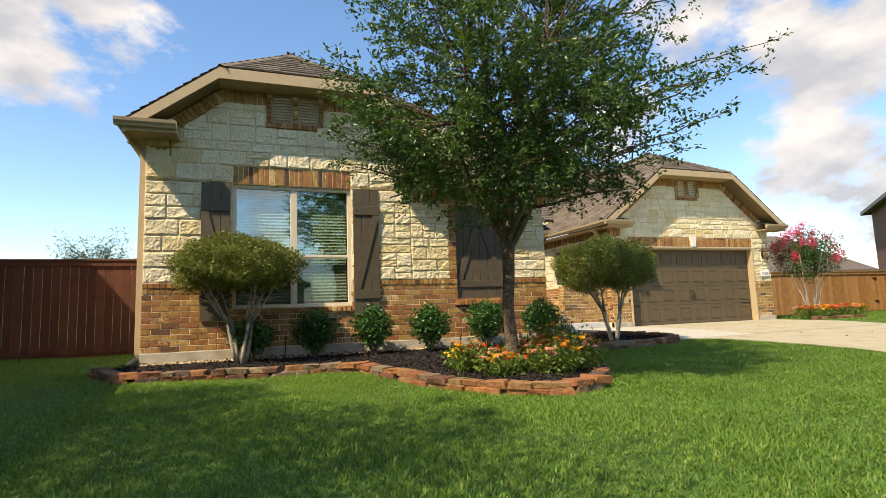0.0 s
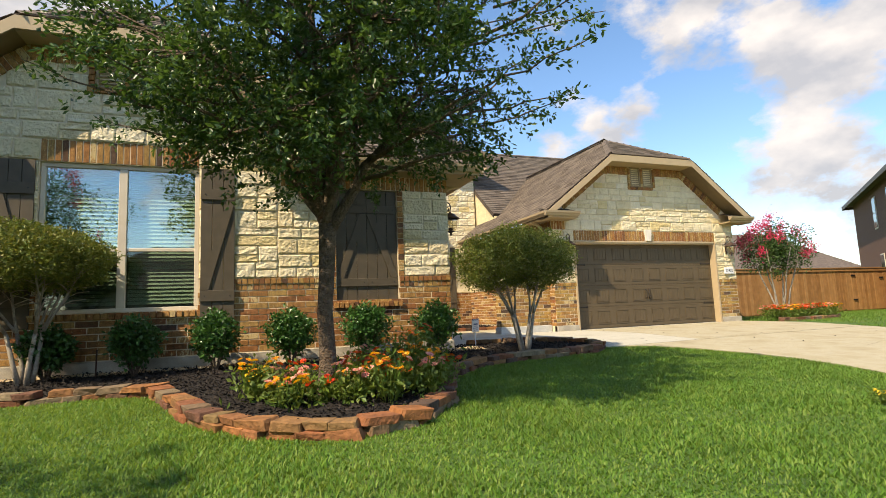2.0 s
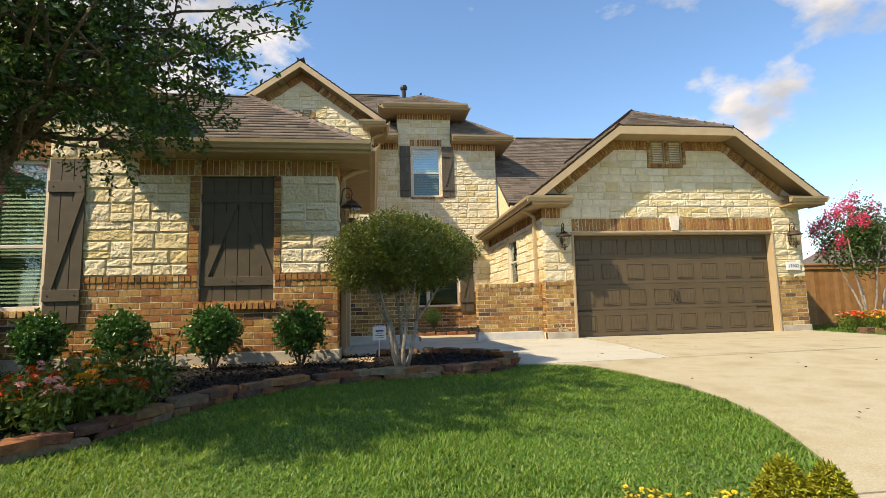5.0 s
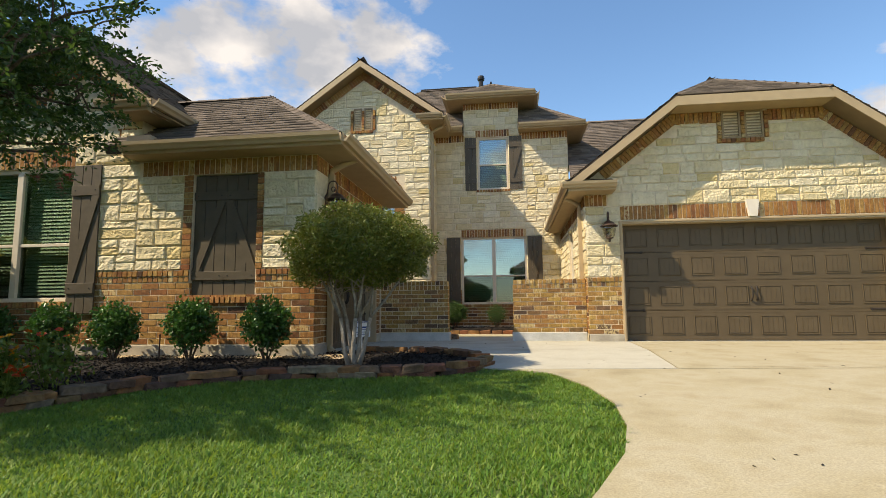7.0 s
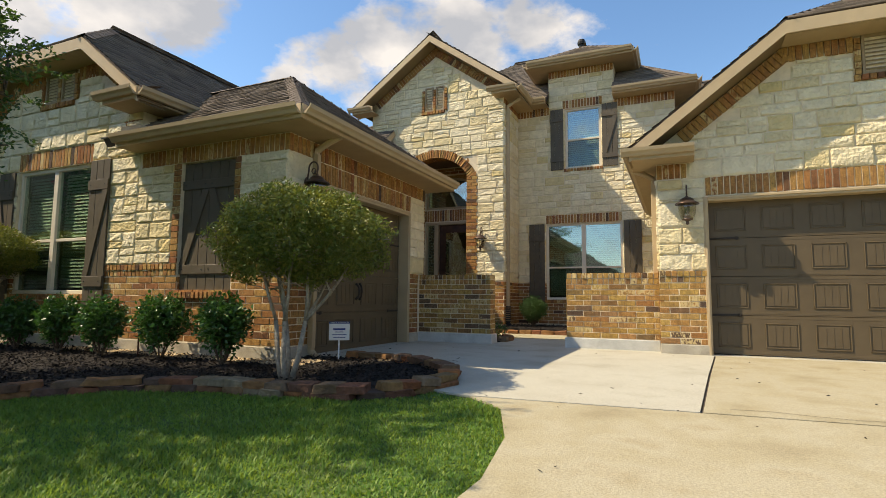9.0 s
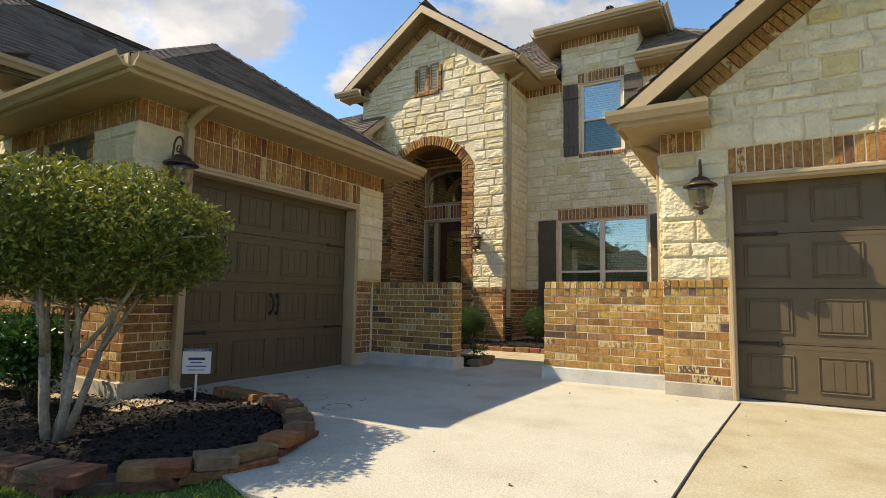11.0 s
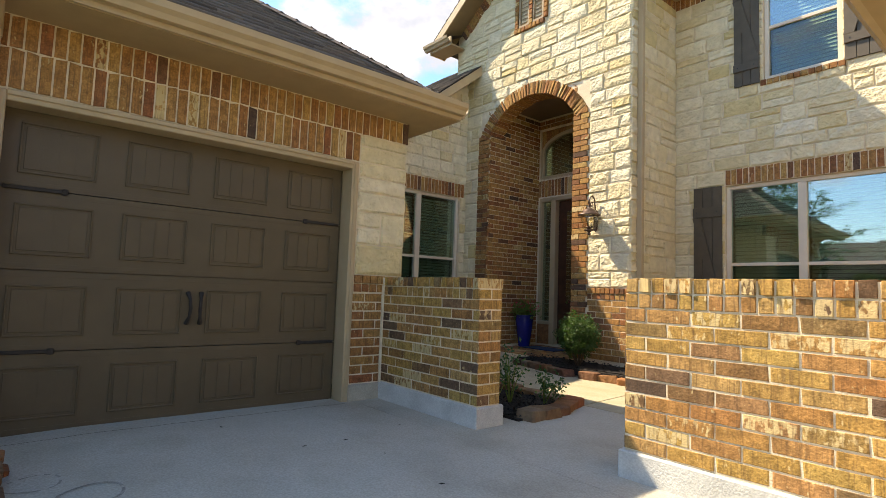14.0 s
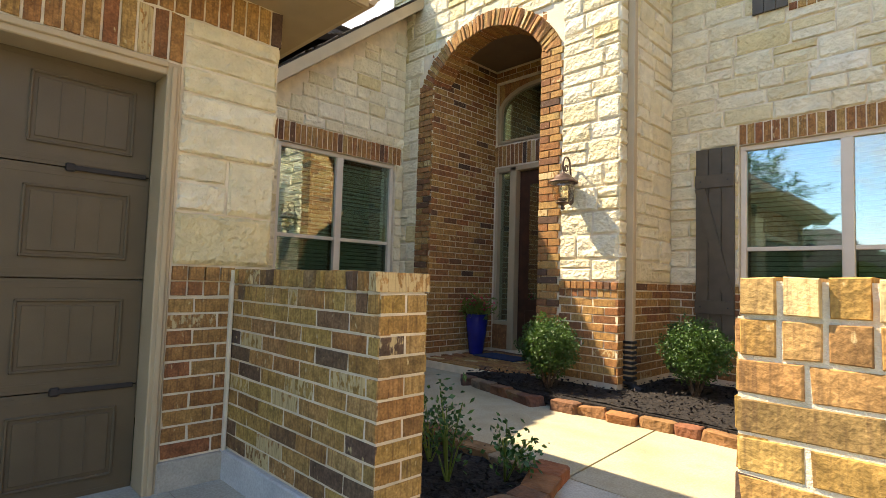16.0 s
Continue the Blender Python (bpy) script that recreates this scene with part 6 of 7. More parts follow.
def oak():
    """A young oak: a forked trunk, rising limbs and an ovoid crown of leafy twigs with gaps."""
    tree = thing("oak_tree", "young live oak with dark glossy leaves in the mulch bed", "tree", pose(2.84, 5.62, 0.20))
    rnd = random.Random(5)
    bm = bmesh.new()
    tube(bm, [(0, 0, 0), (0.0, 0, 0.1), (0.012, 0.0, 0.4), (-0.008, 0.01, 0.8), (0.012, -0.005, 1.15), (0.02, 0, 1.42), (0.03, 0, 1.58)], [0.125, 0.088, 0.073, 0.067, 0.068, 0.075, 0.084], 16)
    part("trunk", bm, M_BARK, tree, smooth=True)
    C, RX, RY, LOW, UP = Vector((-0.02, -0.25, 3.1)), 1.84, 1.72, 1.2, 2.75

    def at(d, f):
        return C + Vector((d.x * RX, d.y * RY, d.z * (UP if d.z > 0 else LOW))) * f
    wood = []
    main = [((-0.75, 0.15, 2.9), 0.053), ((0.8, -0.1, 2.75), 0.056), ((0.25, 0.7, 3.1), 0.045), ((0.15, -0.75, 2.9), 0.046), ((-0.25, -0.1, 3.9), 0.06), ((0.4, 0.0, 4.2), 0.058), ((-0.15, 0.25, 5.1), 0.045)]
    for tip, r in main:
        pts, rad = bent((0.03, 0, 1.5), tip, 6, 0.06, r, r * 0.42, rnd)
        pts[1] = pts[1].lerp(Vector((0.03, 0, 1.5)), 0.25) + Vector((0, 0, -0.02))
        lb = bmesh.new()
        tube(lb, pts, rad, 9)
        limb = part("limb", lb, M_BARK, tree, smooth=True)
        tb = bmesh.new()
        for k in range(9):
            f = rnd.uniform(0.35, 1.0) * 5.99
            i = int(f)
            s0 = pts[i].lerp(pts[i + 1], f - i)
            d = (Vector((rnd.gauss(0, 1), rnd.gauss(0, 1), rnd.gauss(0.25, 0.5))).normalized() + Vector((s0.x, s0.y, 0.2)) * 0.7).normalized()
            e = s0 + d * rnd.uniform(0.6, 1.3)
            p2, r2 = bent(s0, e, 4, 0.05, 0.022, 0.008, rnd)
            tube(tb, p2, r2, 6)
            wood += p2[1:]
        wood += pts[3:]
        tagged(part("branch_spray", tb, M_BARK, limb, smooth=True), kind="stuff")
    tb = bmesh.new()
    base, tw_dir, leafy = [], [], []
    k = 0
    while k < 1950:
        d = Vector((rnd.gauss(0, 1), rnd.gauss(0, 1), rnd.gauss(0, 1))).normalized()
        f = rnd.random() ** 0.42
        p = at(d, f)
        gap = noise.noise(p * 1.5 + Vector((3.1, 0.7, 8.2)))
        if gap < -0.26 + 0.2 * f * f or (f > 0.78 and gap < 0.1):
            continue
        k += 1
        out = Vector((d.x, d.y, d.z * 0.7 + 0.15))
        td = (out + Vector((rnd.gauss(0, 1), rnd.gauss(0, 1), rnd.gauss(0, 0.8))) * 0.55).normalized()
        base.append(p)
        tw_dir.append(td * rnd.uniform(0.24, 0.46))
        leafy.append(rnd.randint(28, 46))
        if k % 4 == 0:
            s0 = min(wood, key=lambda w: (w - p).length_squared)
            p2, r2 = bent(s0, p, 3, 0.04, 0.011, 0.005, rnd)
            tube(tb, p2, r2, 4)
    # long shoots that break the outline
    for tip in ((1.7, -1.75, 2.7), (2.15, -1.5, 3.35), (1.75, -2.1, 3.1), (2.5, -0.9, 3.5), (2.75, -1.6, 3.7), (2.4, 0.3, 3.5), (-2.15, -0.4, 2.65), (-2.05, -0.5, 3.2), (-1.85, -0.9, 3.9), (2.0, -0.6, 4.2), (1.3, -1.7, 4.2), (-1.9, 0.6, 2.6), (2.05, -0.9, 2.6), (-1.6, -1.1, 2.5), (2.45, -0.4, 2.9), (-2.2, 0.1, 3.6), (-1.7, -0.6, 4.5), (2.3, -1.2, 4.5)):
        a, e = Vector((tip[0] * 0.5, tip[1] * 0.5, tip[2] - 0.3)), Vector(tip)
        p2, r2 = bent(a, e, 7, 0.04, 0.014, 0.003, rnd)
        tube(tb, p2, r2, 5)
        for i in range(2, 7):
            for side in range(2):
                td = ((e - a).normalized() + Vector((rnd.gauss(0, 1), rnd.gauss(0, 1), rnd.gauss(0, 1))) * 0.6).normalized()
                base.append(p2[i])
                tw_dir.append(td * rnd.uniform(0.14, 0.3))
                leafy.append(16)
    tagged(part("twig_spray", tb, M_BARK, tree), kind="stuff")
    cnt = np.array(leafy)
    B, D = np.repeat(np.array([tuple(v) for v in base]), cnt, axis=0), np.repeat(np.array([tuple(v) for v in tw_dir]), cnt, axis=0)
    u = rng.uniform(0.0, 1.0, len(B))[:, None]
    P = B + D * u + rng.normal(size=B.shape) * 0.022
    P[:, 2] -= 0.03 * u[:, 0] ** 2
    way = D / np.linalg.norm(D, axis=1)[:, None]
    crown = mesh_np("crown", *leaf_cards(P, 0.056, 0.0135, 0.8, 0.12, up=way * 0.9), M_OAK)
    tagged(part("crown", crown, M_OAK, tree), kind="stuff")


def standard(x, y, rx, rz, zc, seed, label, lean=0.0, back=0.0):
    """A small tree clipped to a dome on several bare crooked stems."""
    rnd = random.Random(seed)
    g0 = gz(y) + 0.03
    t = thing("topiary_tree", label, "tree", pose(x, y, g0), group="dome topiary trees")
    z = zc - g0
    for k in range(5):
        a = k * 1.257 + rnd.uniform(-0.35, 0.35)
        b = Vector((0.045 * math.cos(a), 0.045 * math.sin(a), -0.02))
        bm = bmesh.new()
        m1 = Vector((rx * 0.2 * math.cos(a) + 0.3 * lean, rx * 0.18 * math.sin(a) + 0.3 * back, z * 0.42)) + Vector((rnd.uniform(-0.04, 0.04), rnd.uniform(-0.04, 0.04), 0))
        m0 = b.lerp(m1, 0.4) + Vector((rnd.uniform(-0.025, 0.025), rnd.uniform(-0.025, 0.025), -0.02))
        tube(bm, [b, m0, m1], [0.034, 0.026, 0.021], 9)
        for fork in (-0.32, 0.3):
            c = a + fork + rnd.uniform(-0.15, 0.15)
            q = rnd.uniform(0.45, 0.78)
            e = Vector((rx * q * math.cos(c) + lean, rx * q * 0.9 * math.sin(c) + back, z + rz * rnd.uniform(-0.15, 0.1)))
            mid = m1.lerp(e, 0.5) + Vector((rnd.uniform(-0.05, 0.05), rnd.uniform(-0.05, 0.05), rnd.uniform(0, 0.05)))
            pts = [m1, m1.lerp(mid, 0.5) + Vector((rnd.uniform(-0.02, 0.02), rnd.uniform(-0.02, 0.02), 0.01)), mid, e]
            tube(bm, pts, [0.018, 0.015, 0.012, 0.006], 7)
            for j in range(9):
                s0 = mid.lerp(e, rnd.uniform(-0.5, 1))
                d = Vector((rnd.gauss(0, 1), rnd.gauss(0, 1), abs(rnd.gauss(0.2, 0.6)))).normalized()
                tube(bm, [s0, s0 + d * 0.12 + Vector((0, 0, 0.02)), s0 + d * 0.28], [0.007, 0.005, 0.003], 5)
        part("stem", bm, M_BARK_PALE, t, smooth=True)
    P = shell_points(36000, (lean, back, z), (rx, rx * 0.95, rz), 0.42, 0.09)
    P = P[P[:, 2] > z - rz * 0.66 + 0.1 * np.sin(P[:, 0] * 7 + seed) * np.cos(P[:, 1] * 6)]
    P = P[np.sin(P[:, 0] * 9 + seed) * np.sin(P[:, 1] * 8 + 1.3) * np.sin(P[:, 2] * 10) < rng.uniform(0.15, 0.9, len(P))]
    part("crown", mesh_np("crown", *leaf_cards(P, 0.046, 0.0098, 0.9), M_TOPIARY), M_TOPIARY, t)


def shrub(x, y, w, h, mat, label, name="shrub", n=2600, leaf=0.06, group="shrubs along the foundation"):
    g0 = gz(y) + (0.11 if y > 15 else 0.03)
    s = thing(name, label, "shrub", pose(x, y, g0), group=group)
    rnd = random.Random(int(x * 100))
    for k in range(7):
        a = k * 0.9
        bm = bmesh.new()
        tube(bm, [(0, 0, -0.03), (w * 0.15 * math.cos(a), w * 0.15 * math.sin(a), h * 0.3), (w * 0.33 * math.cos(a), w * 0.33 * math.sin(a), h * 0.7)], [0.012, 0.009, 0.004], 5)
        part("stem", bm, M_BARK, s)
    P = shell_points(n, (0, 0, h * 0.62), (w * 0.5, w * 0.48, h * 0.42), 0.55, 0.16)
    P[:, :2] *= np.clip(0.45 + P[:, 2:3] / (h * 0.8), 0.45, 1.0)
    part("foliage", mesh_np("foliage", *leaf_cards(P, leaf, leaf * 0.3, 0.9, 0.12), mat), mat, s)


oak()
standard(6.05, 7.95, 0.91, 0.56, 1.66, 3, "clipped dome tree with bare crooked stems near the driveway", 0.0, 0.16)
standard(-0.12, 8.2, 0.90, 0.46, 1.72, 9, "clipped dome tree with bare crooked stems below the window", -0.05)
for i, (x, w, h) in enumerate(((0.02, 0.56, 0.64), (0.93, 0.58, 0.7), (1.83, 0.6, 0.74), (2.75, 0.64, 0.74), (3.78, 0.66, 0.78), (4.82, 0.64, 0.78))):
    shrub(x, 8.36 - 0.04 * (i % 2), w, h, M_SHRUB, "rounded glossy green shrub in front of the brick wall")
shrub(5.2, 15.5, 0.62, 0.68, M_BOX, "clipped green boxwood ball beside the porch", "boxwood", 9500, 0.03, "boxwoods")
shrub(6.3, 16.3, 0.66, 0.72, M_BOX, "clipped green boxwood ball below the courtyard window", "boxwood", 9500, 0.03, "boxwoods")
shrub(7.4, 16.55, 0.55, 0.62, M_BOX, "clipped green boxwood ball below the courtyard window", "boxwood", 3000, 0.03, "boxwoods")
for x, y, h in ((6.15, 13.15, 0.5), (5.85, 13.3, 0.32), (6.35, 13.4, 0.3)):
    rb = thing("rose_bush", "sparse young rose bush in black mulch", "shrub", pose(x, y, 0.395))
    bm = bmesh.new()
    rnd = random.Random(int(y * 100))
    tips = []
    for k in range(7):
        a = rnd.uniform(0, 6.28)
        e = Vector((0.16 * math.cos(a), 0.16 * math.sin(a), h * rnd.uniform(0.6, 1)))
        tube(bm, [(0, 0, -0.02), e * 0.5 + Vector((0, 0, 0.05)), e], [0.006, 0.005, 0.003], 5)
        tips += [e, e * 0.8, e * 0.6]
    part("stem", bm, M_HERB, rb)
    P = np.concatenate([np.array(e)[None] + rng.normal(size=(9, 3)) * 0.04 for e in tips])
    part("foliage", mesh_np("foliage", *leaf_cards(P, 0.04, 0.012), M_SHRUB), M_SHRUB, rb)


def blossoms(P, r):
    """Flower heads: two rings of petals, slightly cupped."""
    V, F = [], []
    for c in P:
        t = Matrix.Rotation(pick.uniform(-0.6, 0.6), 3, 'X') @ Matrix.Rotation(pick.uniform(-0.6, 0.6), 3, 'Y')
        for ring, (rr, up) in enumerate(((1.0, 0.1), (0.65, 0.3))):
            for k in range(8):
                a = k * 0.785 + ring * 0.39
                b = len(V)
                for (q, s, z) in ((0.1, 0, 0.0), (0.6, -0.26, up), (1.0, 0, up * 1.2), (0.6, 0.26, up)):
                    v = Vector((rr * r * (q * math.cos(a) - s * math.sin(a)), rr * r * (q * math.sin(a) + s * math.cos(a)), r * z))
                    V.append(tuple(Vector(c) + t @ v))
                F.append((b, b + 1, b + 2, b + 3))
    return V, F


def flower_plant(x, y, z, w, h, mat, n, label, nl=230, r=0.038, name="flower_plant", leaf=0.065):
    f = thing(name, label, "flowers", pose(x, y, z), group="flowering plants in the bed")
    bm = bmesh.new()
    tips = []
    for k in range(n):
        a, q = pick.uniform(0, 6.28), w * 0.5 * math.sqrt(pick.random())
        e = Vector((q * math.cos(a), q * math.sin(a), h * pick.uniform(0.7, 1.05)))
        tube(bm, [(e.x * 0.3, e.y * 0.3, 0), (e.x * 0.8, e.y * 0.8, e.z * 0.6), e], 0.004, 4)
        tips.append(e)
    part("stem", bm, M_HERB, f)
    P = rng.normal(size=(nl, 3)) * np.array([w * 0.26, w * 0.26, h * 0.22]) + np.array([0, 0, h * 0.52])
    P[:, 2] = np.clip(P[:, 2], 0.01, None)
    part("foliage", mesh_np("foliage", *leaf_cards(P, leaf, leaf * 0.23), M_HERB), M_HERB, f)
    V, F = blossoms(tips, r)
    part("blossom", mesh_np("blossom", V, F, mat), mat, f)


MIX = (M_RED, M_PINK, M_ORANGE, M_RED, M_PINK, M_RED, M_ORANGE)
NAMES = {M_RED.name: "red", M_ORANGE.name: "orange", M_PINK.name: "pink", M_YELLOW.name: "yellow"}
for i in range(24):
    a = i * 2.4
    q = math.sqrt((i + 0.5) / 24)
    x, y = 3.05 + 0.92 * q * math.cos(a), 5.62 + 0.55 * q * math.sin(a)
    if math.hypot(x - 2.84, y - 5.62) < 0.25:
        continue
    m = MIX[i % 7] if x > 2.6 else (M_PINK, M_YELLOW, M_ORANGE)[i % 3]
    flower_plant(x, y, gz(y) + 0.05, 0.36, pick.uniform(0.22, 0.42), m, 15, f"leafy zinnia plant with {NAMES[m.name]} blooms in dark mulch")
flower_plant(3.9, 6.2, gz(6.2) + 0.05, 0.45, 0.55, M_RED, 9, "tall leafy zinnia plant with red blooms in dark mulch", 420)
flower_plant(3.6, 5.9, gz(6.0) + 0.05, 0.45, 0.5, M_ORANGE, 9, "tall leafy zinnia plant with orange blooms in dark mulch", 420)
for i in range(16):
    x, y = 15.35 + i * 0.15, 11.25 + 0.3 * math.sin(i * 2.3)
    flower_plant(x, y, gz(y) + 0.04, 0.4, 0.36, MIX[i % 7], 14, f"low {NAMES[MIX[i % 7].name]} flowers beside the garage corner", 150, 0.05)
for i in range(9):
    x, y = 6.87 + 0.3 * math.cos(i * 2.4) * math.sqrt(i / 9), 3.4 + 0.26 * math.sin(i * 2.4) * math.sqrt(i / 9)
    flower_plant(x, y, gz(y) + 0.005, 0.24, 0.1, M_YELLOW, 32, "low spreading lantana with yellow blooms on the lawn", 420, 0.014, leaf=0.028)


def crape(x, y, z0, h, w, seed, label, n=5200, fl=26):
    rnd = random.Random(seed)
    t = thing("crape_myrtle", label, "tree", pose(x, y, z0))
    tips = []
    for k in range(6):
        a = k * 1.05 + 0.3
        e = Vector((w * 0.33 * math.cos(a), w * 0.33 * math.sin(a), h * 0.72))
        p, r = bent((0.04 * math.cos(a), 0.04 * math.sin(a), -0.02), e, 5, 0.04, 0.03, 0.012, rnd)
        bm = bmesh.new()
        tube(bm, p, r, 7)
        part("stem", bm, M_BARK_PALE, t, smooth=True)
    P = shell_points(n, (0, 0, h * 0.72), (w * 0.5, w * 0.5, h * 0.27), 0.6, 0.25)
    part("crown", mesh_np("crown", *leaf_cards(P, 0.07, 0.018), M_BOX), M_BOX, t)
    C = shell_points(fl, (0, 0, h * 0.78), (w * 0.5, w * 0.5, h * 0.25), 0.15, 0.2)
    C = C[C[:, 2] > h * 0.66]
    P = np.concatenate([c + rng.normal(size=(130, 3)) * np.array([0.065, 0.065, 0.09]) for c in C])
    part("blossom", mesh_np("blossom", *leaf_cards(P, 0.04, 0.017), M_MAGENTA), M_MAGENTA, t)


crape(16.35, 11.75, 0.34, 2.75, 1.75, 4, "crape myrtle with magenta blossom beside the fence", 6500, 36)
crape(-2.85, 1.75, 0.06, 5.0, 4.0, 8, "tall crape myrtle with pink blossom at the edge of the lawn", 15000, 26)
crape(-4.5, 3.7, 0.12, 5.2, 3.8, 12, "tall crape myrtle with pink blossom beside the neighbour's lawn", 24000, 20)

# ---- bed edging, mulch and gravel ----
ROCK_ME = []
for s in range(9):
    r = random.Random(100 + s)
    bm = bmesh.new()
    bmesh.ops.create_cube(bm, size=1.0)
    for v in bm.verts:
        v.co.x += r.uniform(-0.1, 0.1)
        v.co.y += r.uniform(-0.1, 0.06)
        v.co.z += r.uniform(-0.09, 0.09)
    bmesh.ops.bevel(bm, geom=bm.edges[:], offset=0.075, segments=1, affect='EDGES')
    for v in bm.verts:
        v.co += Vector((r.uniform(-0.03, 0.03), r.uniform(-0.03, 0.03), r.uniform(-0.03, 0.03)))
    me = bpy.data.meshes.new("stone")
    bm.to_mesh(me)
    bm.free()
    me.materials.append(M_ROCK)
    ROCK_ME.append(me)


def edging(line, label, layers=2, hgt=0.062, top=0.0):
    ed = thing("stone_edging", label, "edging")
    for lay_ in range(layers):
        pts = [Vector((x, y)) for x, y in line]
        seg, pos = 0, 0.0 if lay_ == 0 else 0.13
        while seg < len(pts) - 1:
            d = pts[seg + 1] - pts[seg]
            L = pick.uniform(0.15, 0.3)
            p = pts[seg] + d.normalized() * min(pos + L / 2, d.length)
            m = Matrix.Translation((p.x, p.y, gz(p.y) + top + hgt * (lay_ + 0.42))) @ Matrix.Rotation(math.atan2(d.y, d.x) + pick.uniform(-0.12, 0.12), 4, 'Z') @ Matrix.Rotation(pick.uniform(-0.08, 0.08), 4, 'Y') @ Matrix.Diagonal((L * 1.04, pick.uniform(0.15, 0.22), hgt * pick.uniform(0.95, 1.3), 1))
            part("stone", pick.choice(ROCK_ME), M_ROCK, ed, m=m)
            pos += L
            while seg < len(pts) - 1 and pos > (pts[seg + 1] - pts[seg]).length:
                pos -= (pts[seg + 1] - pts[seg]).length
                seg += 1


mulch_bed("mulch_bed_1", BED, 0.05, 15000, "dark shredded mulch bed in front of the house", 0.06, (2.84, 5.6))
edging(BED[1:25], "two courses of rough red-brown sandstone around the mulch bed")
mulch_bed("mulch_bed_2", BED2, 0.05, 700, "small dark mulch bed behind the low brick wall")
edging([(6.62, 12.8), (6.6, 13.3), (6.45, 13.66), (5.3, 13.7)], "rough sandstone edging around the rose bed", 1, 0.08, 0.02)
mulch_bed("mulch_bed_3", BED3, 0.13, 2200, "dark mulch bed along the courtyard walls")
edging([(4.1, 15.55), (4.2, 15.45), (5.2, 15.2), (6.4, 15.3), (9.2, 15.25)], "rough tan sandstone edging along the walk", 1, 0.09, 0.02)
edging([(15.25, 10.95), (16.0, 10.85), (17.2, 10.9), (17.9, 11.3)], "low stone edging around flowers by the garage", 1, 0.1)
edging([(6.58, 3.02), (6.78, 2.93)], "low stone edging around the yellow lantana", 1, 0.045)


def pebbles(n, x0, x1, y0, y1, top, size):
    c = np.stack([rng.uniform(x0, x1, n), rng.uniform(y0, y1, n), np.zeros(n)], 1)
    c[:, 2] = c[:, 1] * 0.035 + top
    s = size * rng.uniform(0.5, 1.3, (n, 3)) * np.array([1, 1, 0.6])
    o = np.array([(1, 0, 0), (0, 1, 0), (-1, 0, 0), (0, -1, 0), (0, 0, 1), (0, 0, -1)])
    V = (c[:, None] + o[None] * s[:, None]).reshape(-1, 3)
    f = np.array([(0, 1, 4), (1, 2, 4), (2, 3, 4), (3, 0, 4), (1, 0, 5), (2, 1, 5), (3, 2, 5), (0, 3, 5)])
    F = (np.arange(n)[:, None, None] * 6 + f[None]).reshape(-1, 3)
    tagged(part("gravel", mesh_np("gravel", V, F, M_GRAVEL), M_GRAVEL), "tan gravel strip along the foundation", "gravel", kind="stuff")


pebbles(4200, -1.45, 5.3, 8.56, 8.77, 0.06, 0.022)
pebbles(500, 5.3, 5.72, 8.55, 9.0, 0.06, 0.022)

# ---- fences ----
def fence(name, x0, x1, y, z0, z1, mat, label, wdt=0.14):
    fe = thing(name, label, "fence")
    me = bpy.data.meshes.new("board")
    bm = boxes((0.003, wdt - 0.003, 0, 0.018, z0, z1), bevel=0.002)
    bm.to_mesh(me)
    bm.free()
    me.materials.append(mat)
    x = x0
    while x < x1 - 0.01:
        part("board", me, mat, fe, m=Matrix.Translation((x, y + pick.uniform(-0.003, 0.003), 0)))
        x += wdt
    part("cap_rail", boxes((x0, x1, y - 0.05, y + 0.09, z1, z1 + 0.035), bevel=0.005), mat, fe)
    part("trim_rail", boxes((x0, x1, y - 0.03, y - 0.006, z1 - 0.1, z1 - 0.002), bevel=0.004), mat, fe)
    part("kick_board", boxes((x0, x1, y + 0.02, y + 0.05, z0 - 0.1, z0 + 0.15)), mat, fe)
    return fe


fence("fence", -6.18, -1.56, 11.5, 0.42, 2.12, M_FENCE_L, "dark red-brown stained wooden privacy fence")
fr_ = fence("fence", 15.2, 25.7, 14.2, 0.40, 1.93, M_FENCE_R, "orange-brown stained cedar privacy fence with a gate")
for x, z in ((23.3, 1.65), (23.3, 0.75), (24.9, 1.55)):
    part("gate_hinge", boxes((x, x + 0.22, 14.17, 14.19, z, z + 0.05)), M_BLACK, fr_, "black metal gate hinge")


